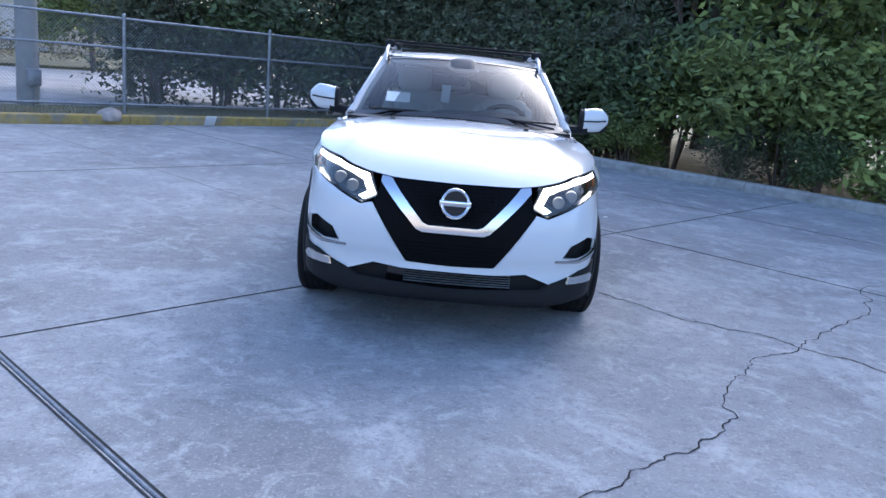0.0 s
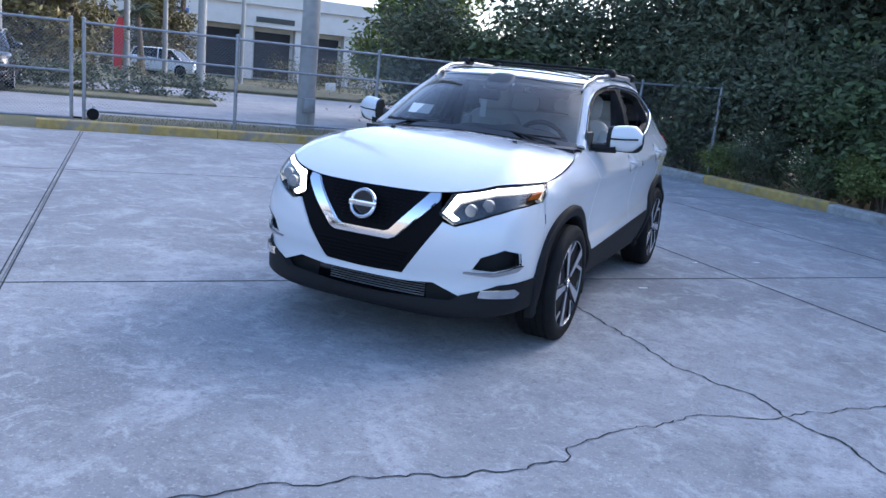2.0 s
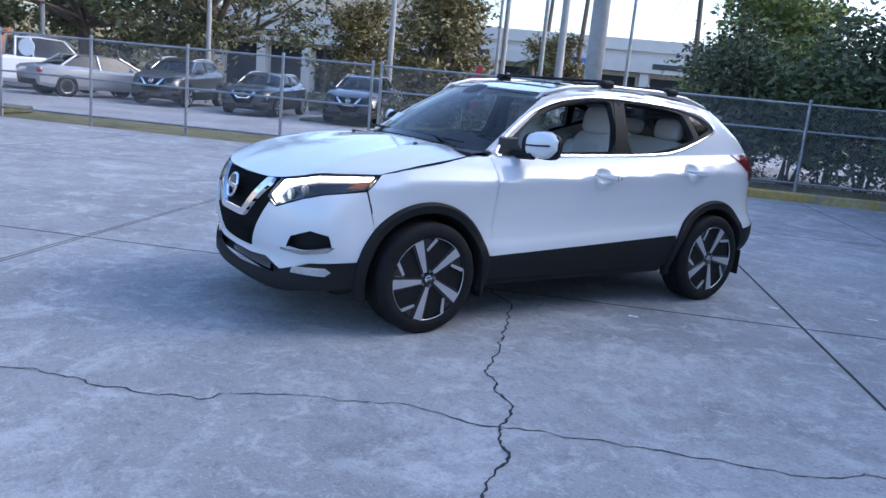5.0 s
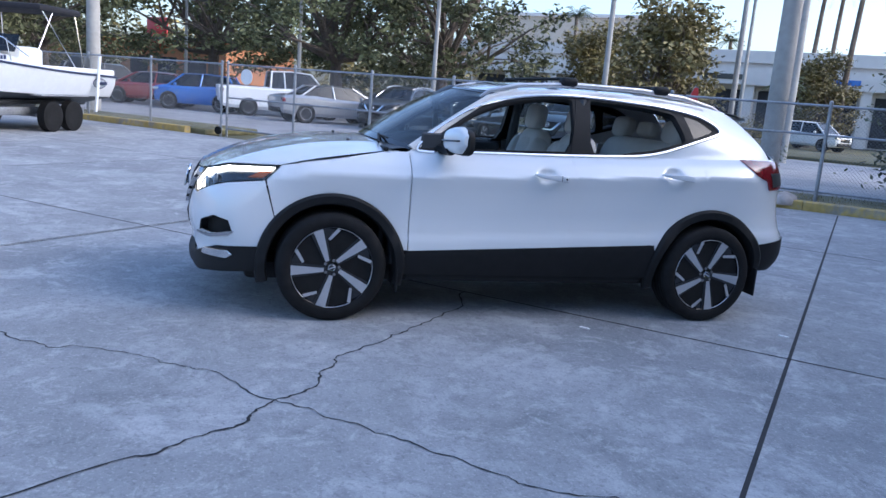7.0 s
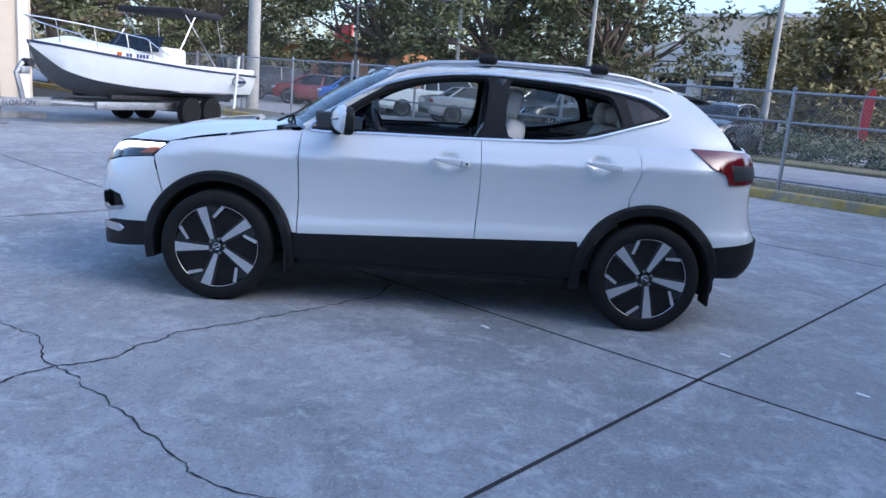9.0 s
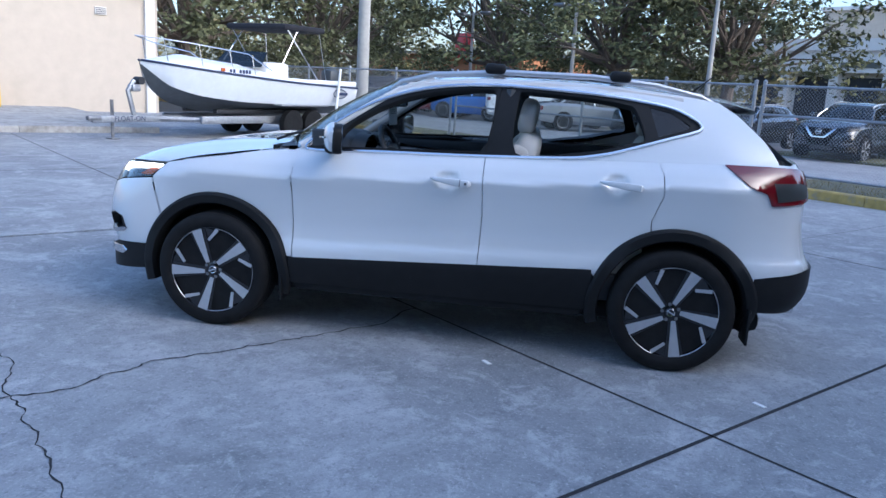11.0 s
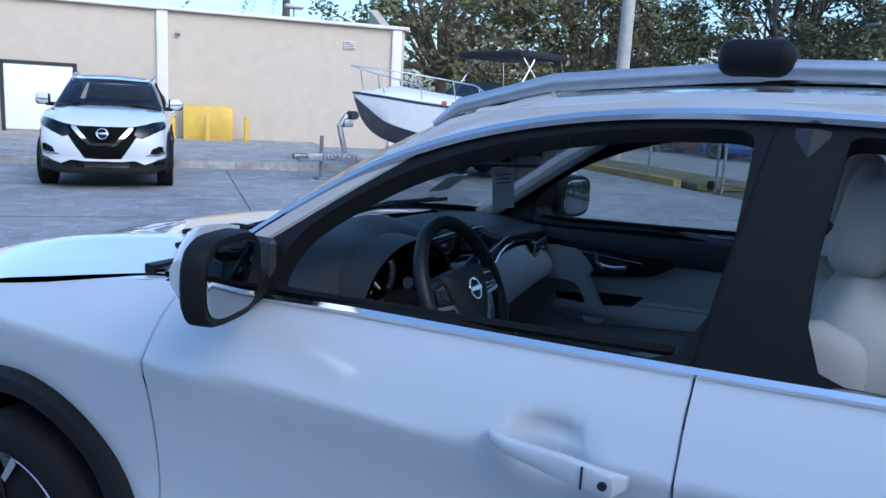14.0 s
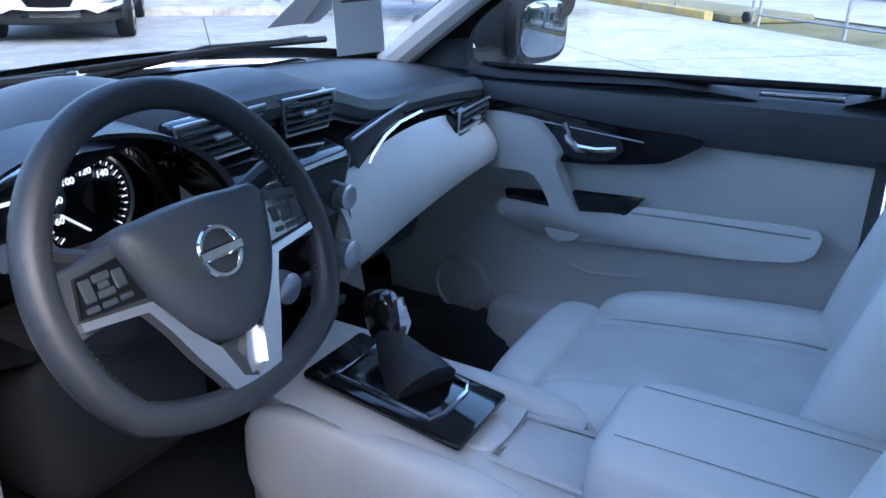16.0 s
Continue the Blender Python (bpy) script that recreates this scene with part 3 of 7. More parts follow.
def oval_pad(c, w, h, t, m, e=0.6):
    """A flat pad of softly squared outline, with rounded rim."""
    rings = []
    for y, k in ((-t / 2, 0.9), (-t / 2 + 0.2 * t, 1.0), (t / 2 - 0.2 * t, 1.0), (t / 2, 0.95)):
        rings.append([Vector(c) + m @ Vector((k * w / 2 * math.copysign(abs(math.cos(a)) ** e, math.cos(a)), y, k * h / 2 * math.copysign(abs(math.sin(a)) ** e, math.sin(a)))) for a in (2 * math.pi * i / 32 for i in range(32))])
    return Geo().rings(rings)


car = thing("crossover_car", "pearl white compact crossover with black cladding parked on the concrete", "car")
YF, YR = -1.3235, 1.3235
FEND = Curve1([(-1.66, 0.948), (-1.45, 0.985), (-1.28, 1.012), (-1.1, 1.045), (-0.95, 1.068), (-0.84, 1.074)])
ZLEAD = Curve1([(0, 0.862), (sx(0.3), 0.866), (sx(0.42), 0.876), (sx(0.57), 0.9), (sx(0.72), 0.93), (sy(-1.66), 0.948), (sy(-1.6), 0.952)])


def both(name, outline, material, label="", off=0.0, step=0.04, holes=(), depth=0.014):
    """A body panel and its mirror twin on the other flank."""
    out = []
    for sg in (1, -1):
        pts = [(sg * s, z) for s, z in outline]
        out.append(part(name, panel(name, pts, lambda s, z: wrap(s, z, off), material, step, [[(sg * s, z) for s, z in h] for h in holes], depth), material, car, label))
    return out


def sill(y):
    return 0.457 + 0.05 * (y + 0.85)


fender = [W("y", y, FEND(y)) for y in (-1.645, -1.5, -1.35, -1.2, -1.05, -0.93, -0.8615)] + [W("y", -0.8565, 0.95), W("y", -0.8505, 0.7), W("y", -0.8505, 0.46)]
fender += arc(YF, 0.44, 17, 142) + [W("y", -1.735, 0.86)]
both("front_fender", fender, WHITEP)
fdoor = [W("y", -0.855, belt(-0.855)), W("y", -0.85, 0.95), W("y", -0.844, 0.7), W("y", -0.844, sill(-0.844)), W("y", 0.24, sill(0.24)), W("y", 0.249, 0.8), W("y", 0.238, belt(0.238))]
doors_f = both("front_door", fdoor, WHITEP, "white front door, window lowered", step=0.024)
rdoor = [W("y", 0.243, belt(0.243)), W("y", 0.254, 0.8), W("y", 0.245, sill(0.245)), W("y", 0.86, sill(0.86))] + arc(YR, 0.44, 160, 110, 10)
rdoor += [W("y", 1.168, 0.83), W("y", 1.215, 0.97), W("y", 1.21, 1.08), W("y", 1.185, belt(1.185))]
doors_r = both("rear_door", rdoor, WHITEP, step=0.024)
quarter = [W("y", 1.191, belt(1.191)), W("y", 1.216, 1.08), W("y", 1.221, 0.97), W("y", 1.174, 0.83)] + arc(YR, 0.44, 109, 32, 12)
quarter += [W("y", 1.74, 0.565), W("r", 0.72, 0.6), W("r", 0.71, 0.93), W("r", 0.7, 1.16), W("y", 1.87, belt(1.87))]
both("quarter_panel", quarter, WHITEP)
both("tailgate", [W("r", 0.7, 0.6), W("r", 0.7, 1.17), (SL, 1.17), (SL, 0.6)], WHITEP, off=-0.004)
both("rear_bumper_cladding", [W("y", 1.745, 0.56), W("r", 0.7, 0.6), (SL, 0.6), (SL, 0.34), W("r", 0.7, 0.35), W("y", 1.8, 0.36), W("y", 1.72, 0.38)], BLACKP, "matt black rear bumper cladding", 0.008)
both("sill_cladding", [W("y", -0.88, 0.3), W("y", 0.9, 0.3), W("y", 0.875, sill(0.87)), W("y", -0.86, sill(-0.86))], BLACKP, "matt black sill cladding", 0.012, depth=0.05)

# wheel-arch trims and liners
for cy in (YF, YR):
    for sg in (1, -1):
        g = Geo()
        rings = []
        for i in range(49):
            th = radians(-14 + 208 * i / 48)
            ring = []
            for r, o in ((0.392, -0.05), (0.396, 0.012), (0.405, 0.028), (0.45, 0.03), (0.464, 0.02), (0.468, -0.01)):
                y, z = cy + r * math.cos(th), 0.335 + r * math.sin(th)
                p = wrap(sy(y), max(z, 0.27), o)
                ring.append((sg * p.x, y, z))
            rings.append(ring)
        part("arch_trim", g.rings(rings, False), BLACKP, car, "matt black wheel-arch trim")
        g = Geo()
        g.rings([[(sg * x, cy + 0.41 * math.cos(radians(-10 + 200 * i / 24)), 0.335 + 0.41 * math.sin(radians(-10 + 200 * i / 24))) for i in range(25)] for x in (0.84, 0.5)], False)
        g.add([(sg * 0.5, cy, 0.2)] + [(sg * 0.5, cy + 0.41 * math.cos(radians(-10 + 200 * i / 24)), 0.335 + 0.41 * math.sin(radians(-10 + 200 * i / 24))) for i in range(25)],
              [(0, i + 1, i + 2) for i in range(24)])
        part("wheel_well", g, BLACKP, car)
        g = Geo().rbox((sg * 0.8, cy + 0.415, 0.29), (0.16, 0.014, 0.2), 0.005)
        part("mud_flap", g, BLACKP, car)

# front bumper skin
half = [(0.0, 0.4), W("x", 0.24, 0.4), W("x", 0.41, 0.415), W("x", 0.55, 0.362), W("x", 0.72, 0.42), W("y", -1.82, 0.445), W("y", -1.755, 0.44)]
half += arc(YF, 0.44, 168, 143, 6) + [W("y", -1.745, 0.852), W("x", 0.77, 0.822), W("x", 0.68, 0.79), W("x", 0.5, 0.718), W("x", 0.435, 0.735), W("x", 0.235, 0.435), (0.0, 0.428)]
vent = [W("x", 0.6, 0.508), W("x", 0.635, 0.578), W("x", 0.73, 0.622), W("x", 0.79, 0.6), W("x", 0.8, 0.53), W("x", 0.7, 0.5)]
bumper = both("front_bumper", half, WHITEP, holes=[vent])
for sg in (1, -1):
    v2 = [(sg * s, z) for s, z in vent]
    part("bumper_vent", panel("bumper_vent", v2, lambda s, z: wrap(s, z, -0.05), BLACKP, depth=0), BLACKP, car)
    rim = refine(v2, 0.02)
    part("vent_throat", Geo().rings([[wrap(s, z, o) for s, z in rim + rim[:1]] for o in (0.003, -0.052)], False), BLACKP, car)
    band = [W("x", 0.56, 0.494), W("x", 0.7, 0.498), W("x", 0.785, 0.528), W("x", 0.805, 0.532), W("x", 0.79, 0.505), W("x", 0.7, 0.478), W("x", 0.56, 0.486)]
    part("vent_trim", panel("vent_trim", [(sg * s, z) for s, z in band], lambda s, z: wrap(s, z, 0.008), SATINC, 0.02, depth=0.012), SATINC, car, "chrome bumper trim")
    fog = [W("x", 0.64, 0.368), W("x", 0.65, 0.404), W("x", 0.785, 0.412), W("x", 0.8, 0.39), W("x", 0.785, 0.366)]
    part("fog_lamp", panel("fog_lamp", [(sg * s, z) for s, z in fog], lambda s, z: wrap(s, z, 0.026), CHROME, 0.015, depth=0.03), CHROME, car, "small clear fog lamp")
    part("fog_lens", panel("fog_lens", [(sg * s, z) for s, z in fog], lambda s, z: wrap(s, z, 0.031), LENS, 0.03, depth=0), LENS, car)

# lower lip and intake
lip = [(0.0, 0.236), W("x", 0.5, 0.234), W("x", 0.7, 0.268), W("y", -1.86, 0.29), W("y", -1.73, 0.305), W("y", -1.74, 0.45), W("y", -1.82, 0.445), W("x", 0.73, 0.43), W("x", 0.56, 0.37), W("x", 0.5, 0.33), (0.0, 0.305)]
both("front_lip", lip, BLACKP, "matt black lower bumper lip", 0.014, depth=0.04)
part("lower_intake", panel("lower_intake", [(sx(0.55), 0.29), (sx(0.55), 0.37), (sx(0.41), 0.425), (-sx(0.41), 0.425), (-sx(0.55), 0.37), (-sx(0.55), 0.29)], lambda s, z: wrap(s, z, -0.09), GLOSSB, 0.06, depth=0), GLOSSB, car)
g = Geo()
for k in range(7):
    z = 0.318 + 0.013 * k
    g.tube([wrap(s * 0.05, z, -0.075) for s in range(-5, 8)], 0.0035, 5)
part("radiator_core", g, STEEL, car, "grey radiator core in the lower intake")

# grille, V-shaped chrome and badge
gr = [(-sx(0.43), 0.74), (-sx(0.23), 0.43), (sx(0.23), 0.43), (sx(0.43), 0.74), (sx(0.41), 0.8), (sx(0.4), 0.868), (0, 0.856), (-sx(0.4), 0.868), (-sx(0.41), 0.8)]
part("grille_surround", panel("grille_surround", gr, lambda s, z: wrap(s, z, -0.012), GRILLE, 0.05, depth=0.02), GRILLE, car, "black grille surround")
low = [(-sx(0.35), 0.615), (-sx(0.24), 0.445), (sx(0.24), 0.445), (sx(0.35), 0.615), (sx(0.2), 0.585), (-sx(0.2), 0.585)]
part("lower_grille", panel("lower_grille", low, lambda s, z: wrap(s, z, -0.004), GRILLE, 0.05, depth=0.02), GRILLE, car)
g = Geo()
for k in range(6):
    z = 0.46 + 0.02 * k
    g.tube([wrap(s * 0.04 * (0.9 + 0.05 * k), z, 0.0) for s in range(-6, 7)], 0.005, 5)
part("grille_bar", g, GRILLE, car)
V = [(sx(0.4), 0.874), (sx(0.4), 0.845), (sx(0.19), 0.625), (sx(0.16), 0.612), (-sx(0.16), 0.612), (-sx(0.19), 0.625), (-sx(0.4), 0.845), (-sx(0.4), 0.874),
     (-sx(0.345), 0.868), (-sx(0.16), 0.66), (-sx(0.13), 0.647), (sx(0.13), 0.647), (sx(0.16), 0.66), (sx(0.345), 0.868)]
part("grille_chrome", panel("grille_chrome", V, lambda s, z: wrap(s, z, 0.014), CHROME, 0.02, depth=0.025), CHROME, car, "chrome V-shaped grille bar")
g = Geo()
for row in range(11):
    z = 0.672 + 0.0175 * row
    wdt = 0.125 + (z - 0.66) * 0.93
    n = max(4, int(wdt * 2 / 0.036))
    for k in range(n):
        s = -wdt + (2 * wdt) * (k + 0.5 * (row % 2) + 0.25) / n
        if abs(s) < wdt - 0.012:
            g.tube([wrap(s - 0.015, z, -0.004), wrap(s, z + 0.006, 0.004), wrap(s + 0.015, z, -0.004)], 0.0028, 4)
part("grille_mesh", g, GRILLE, car, "dark patterned upper grille")
bz = 0.772
g = Geo()
g.tube([Vector((0.068 * math.cos(a), wrap(0, bz, 0.035).y - 0.02 * math.sin(a) * 0 + 0.25 * 0.068 * math.sin(a), bz + 0.068 * math.sin(a))) for a in (2 * math.pi * i / 40 for i in range(40))], 0.0095, 8, True)
badge = part("badge", g, CHROME, car, "round chrome emblem")
part("badge_bar", Geo().rbox((0, wrap(0, bz, 0.038).y, bz), (0.165, 0.014, 0.03), 0.006), CHROME, badge)
part("badge_disc", Geo().lathe([(-0.004, 0.062), (0.004, 0.062)], 32, "y", (0, wrap(0, bz, 0.03).y, bz)), GLOSSB, badge)

# headlamps
for sg in (1, -1):
    hl = [W("x", 0.405, 0.768), W("x", 0.49, 0.727), W("x", 0.68, 0.797), W("x", 0.76, 0.826), W("y", -1.745, 0.86), W("y", -1.66, 0.945)]
    hl += [(s, ZLEAD(s) - 0.006) for s in (sx(0.72), sx(0.6), sx(0.46))]
    hl = [(sg * s, z) for s, z in hl]
    lamp = part("headlight", panel("headlight", hl, lambda s, z: wrap(s, z, -0.035), GLOSSB, 0.03, depth=0.0), GLOSSB, car, "swept headlight with lit boomerang strip")
    rim = refine(hl, 0.03)
    part("housing", Geo().rings([[wrap(s, z, o) for s, z in rim + rim[:1]] for o in (-0.001, -0.036)], False), GLOSSB, lamp)
    top = [(s, ZLEAD(s) - 0.014) for s in (sy(-1.69), sx(0.72), sx(0.6), sx(0.485))]
    band = top + [W("x", 0.427, 0.777), W("x", 0.487, 0.744), W("x", 0.515, 0.757), W("x", 0.468, 0.785), W("x", 0.507, 0.84)] + [(s, ZLEAD(s) - 0.034) for s in (sx(0.6), sx(0.72), sy(-1.72))]
    part("light_strip", panel("light_strip", [(sg * s, z) for s, z in band], lambda s, z: wrap(s, z, -0.012), DRL, 0.02, depth=0.01), DRL, lamp, "lit warm white daytime strip")
    amb = [W("y", -1.76, 0.868), W("y", -1.7, 0.914), W("y", -1.78, 0.902), W("y", -1.86, 0.862)]
    part("amber_reflector", panel("amber_reflector", [(sg * s, z) for s, z in amb], lambda s, z: wrap(s, z, -0.018), AMBER, 0.02, depth=0.0), AMBER, lamp)
    for xx, zz in ((0.57, 0.8), (0.66, 0.83)):
        c = wrap(sx(xx), zz, -0.03)
        part("projector", Geo().lathe([(-0.012, 0.03), (0.004, 0.034), (0.008, 0.03), (0.006, 0.024), (-0.002, 0.0)], 20, "y", (sg * c.x, c.y, c.z)), STEEL, lamp)
    part("lens", panel("lens", hl, lambda s, z: wrap(s, z, -0.001), LENS, 0.03, depth=0), LENS, lamp)

# bonnet, windscreen, roof
e0 = lambda q: wrap(q * sy(-1.655), ZLEAD(abs(q) * sy(-1.655)) + 0.002, 0.0)
cowl = lambda q: Vector((0.715 * q, -1.045 + 0.125 * abs(q) ** 2.2, 1.122 - 0.045 * q * q))


def bonnet_edge(r):
    y = -1.655 + r * (cowl(1).y + 1.655)
    p = wrap(sy(y), FEND(y) + 0.002)
    k = smooth01((r - 0.55) / 0.45)
    return p * (1 - k) + Vector((p.x * (1 - k) + cowl(1).x * k, cowl(1).y if k == 1 else p.y, p.z)) * k


def bonnet_bulge(q, r):
    h = 0.066 * (1 - 0.75 * q * q) * 4 * r * (1 - r) * (1.25 - 0.5 * r)
    crease = 0.008 * math.exp(-((abs(q) - 0.62) / 0.1) ** 2) * math.sin(math.pi * r)
    return Vector((0, -0.02 * math.sin(math.pi * min(1, r * 3)) * (1 - q * q) * 0.5, h + crease))


bonnet = part("bonnet", coons("bonnet", e0, cowl, bonnet_edge, WHITEP, bonnet_bulge, 64, 40), WHITEP, car, "white bonnet")
# strip between bonnet and wing
for sg in (1, -1):
    g = Geo().rings([[Vector((sg * p.x, p.y, p.z)) for p in (wrap(sy(y), FEND(y) - 0.001), wrap(sy(y), FEND(y) - 0.001).lerp(q, 0.5) + Vector((0, 0, 0.004)), q + Vector((0.001, 0, -0.004)))] for y, q in [(-1.655 + r * (cowl(1).y + 1.655), bonnet_edge(r)) for r in [0.16 + 0.84 * i / 24 for i in range(25)]]], False)
    part("wing_strip", g, WHITEP, car)
PIL = [(-0.85, 1.083), (-0.76, 1.143), (-0.66, 1.212), (-0.54, 1.292), (-0.42, 1.37), (-0.32, 1.432), (-0.24, 1.478)]
PILC = Curve1(PIL)


def pillar_edge(r):
    y = -0.85 + 0.61 * r
    return side(y, PILC(y))


ws0 = lambda q: Vector((side(-0.85, 1.083).x * q, -1.05 + 0.2 * abs(q) ** 2.2, 1.126 - 0.043 * q * q))
ws1 = lambda q: Vector((side(-0.24, 1.478).x * q, -0.415 + 0.175 * abs(q) ** 2.2, ROOF_Z(-0.415) - 0.025 * q * q))
ws_bulge = lambda q, r: Vector((0, -0.018 * math.sin(math.pi * r) * (1 - q ** 4), 0.02 * math.sin(math.pi * r) * (1 - q ** 4)))
screen = part("windscreen", coons("windscreen", ws0, ws1, pillar_edge, SCREENG, ws_bulge, 40, 16, q0=-0.985, q1=0.985), SCREENG, car, "windscreen with the cabin's dimness put into its glass tint")
screen.visible_shadow = False
for nm, a in (("screen_border", dict(r0=0.965, r1=1.0)), ("screen_border", dict(r0=0.0, r1=0.06)), ("screen_border", dict(q0=0.94, q1=1.0)), ("screen_border", dict(q0=-1.0, q1=-0.94))):
    part(nm, coons(nm, ws0, ws1, pillar_edge, GLOSSB, lambda q, r: ws_bulge(q, r) + Vector((0, -0.002, 0.003)), 40 if "r0" in a else 3, 16 if "q0" in a else 2, **a), GLOSSB, screen)
g = Geo().rings([[Vector((0.73 * q, -1.045 + 0.125 * abs(q) ** 2.2 + dy, 1.117 - 0.045 * q * q + dz)) for q in [i / 20 for i in range(-20, 21)]] for dy, dz in ((-0.012, -0.012), (0.05, -0.002), (0.1, 0.012))], False)
part("cowl_panel", g, BLACKP, car, "black cowl panel under the windscreen")
for x0, x1 in ((0.02, -0.6), (0.62, 0.05)):
    g = Geo().tube([(x0, -1.03, 1.115), ((x0 + x1) / 2, -0.985, 1.15), (x1, -0.95 + 0.02, 1.145)], 0.008, 6).rbox(((x0 + x1) / 2, -0.975, 1.145), (0.6, 0.012, 0.012), 0.004)
    part("wiper", g, BLACKP, car, "black wiper blade")
for sg in (1, -1):
    part("washer_nozzle", Geo().rbox((sg * 0.42, -1.2, 1.106), (0.03, 0.02, 0.016), 0.006), BLACKP, car)

rx1 = lambda q: Vector((ROOF_X(1.5) * q, 1.5, ROOF_Z(1.5) - 0.042 * q * q))
r0c = lambda q: ws1(q)


def roof_edge(r):
    y = -0.24 + 1.74 * r
    return Vector((ROOF_X(y), y, ROOF_Z(y) - 0.042))


roof_b = lambda q, r: Vector((0, 0, (ROOF_Z(-0.415 + 1.915 * r) - (ROOF_Z(-0.415) * (1 - r) + ROOF_Z(1.5) * r)) * (1 - abs(q) ** 3)))
roof = part("roof", coons("roof", r0c, rx1, roof_edge, WHITEP, roof_b, 40, 40), WHITEP, car, "white roof")
part("glass_roof", coons("glass_roof", r0c, rx1, roof_edge, GLOSSB, lambda q, r: roof_b(q, r) + Vector((0, 0, 0.006)), 30, 30, q0=-0.8, q1=0.8, r0=0.12, r1=0.72), GLOSSB, roof, "dark panoramic glass roof panel")
part("headliner", coons("headliner", r0c, rx1, roof_edge, STUCCO_W, lambda q, r: roof_b(q, r) + Vector((0, 0, -0.045)), 20, 20, q0=-0.97, q1=0.97, r0=0.02, r1=0.98), STUCCO_W, roof, "pale cloth headliner")
sp = Geo().rings([[Vector((x, y, z - 0.035 * (x / 0.52) ** 2)) for x in [0.52 * i / 12 for i in range(-12, 13)]] for y, z in ((1.47, 1.522), (1.6, 1.502), (1.7, 1.478), (1.712, 1.468), (1.7, 1.455), (1.56, 1.452))], False)
part("roof_spoiler", sp, WHITEP, car, "white roof spoiler")
hg = Geo().rings([[Vector((x * w, y + 0.12 * (1 - (x) ** 2) * 0.3, z)) for x in [i / 10 for i in range(-10, 11)]] for y, z, w in ((1.6, 1.44, 0.5), (1.75, 1.3, 0.56), (1.92, 1.16, 0.62))], False)
part("rear_window", hg, TINT, car, "dark tinted rear window")

# side frames with window openings, black window surrounds and bright trim
DLO = [(-0.8, 1.083), (-0.4, 1.094), (0.23, 1.112), (0.71, 1.136), (0.9, 1.168), (1.05, 1.212), (1.22, 1.266), (1.385, 1.318), (1.405, 1.345), (1.36, 1.385), (1.25, 1.432), (1.05, 1.466), (0.81, 1.488), (0.35, 1.504),
       (0.05, 1.492), (-0.2, 1.45), (-0.42, 1.375), (-0.6, 1.272), (-0.74, 1.17)]
FRAME = [(-0.87, belt(-0.87))] + [(-0.85 + 0.61 * i / 16, PILC(-0.85 + 0.61 * i / 16)) for i in range(17)] + [(-0.16, ROOF_Z(-0.16) - 0.042), (-0.08, ROOF_Z(-0.08) - 0.042), (0.0, ROOF_Z(0.0) - 0.042), (0.1, ROOF_Z(0.1) - 0.042), (0.2, ROOF_Z(0.2) - 0.042), (0.3, ROOF_Z(0.3) - 0.042), (0.5, ROOF_Z(0.5) - 0.042), (0.7, ROOF_Z(0.7) - 0.042), (0.9, ROOF_Z(0.9) - 0.042), (1.1, ROOF_Z(1.1) - 0.042), (1.3, ROOF_Z(1.3) - 0.042), (1.5, ROOF_Z(1.5) - 0.042),
                                          (1.6, 1.415), (1.75, 1.29), (1.87, belt(1.87))] + [(1.5, belt(1.5)), (1.0, belt(1.0)), (0.5, belt(0.5)), (0.0, belt(0.0)), (-0.5, belt(-0.5))]
WIN_F = [(-0.61, 1.104), (-0.2, 1.115), (0.205, 1.13), (0.268, 1.462), (0.235, 1.478), (0.05, 1.467), (-0.18, 1.426), (-0.38, 1.352), (-0.53, 1.26), (-0.6, 1.19)]
WIN_R = [(0.405, 1.142), (0.7, 1.16), (0.88, 1.19), (1.02, 1.232), (1.105, 1.262), (1.055, 1.4), (1.02, 1.432), (0.8, 1.462), (0.43, 1.478), (0.4, 1.465)]
WIN_Q = [(1.175, 1.276), (1.33, 1.325), (1.345, 1.345), (1.24, 1.408), (1.12, 1.432)]
DLO, WIN_F, WIN_R = rounded(DLO), rounded(WIN_F), rounded(WIN_R)
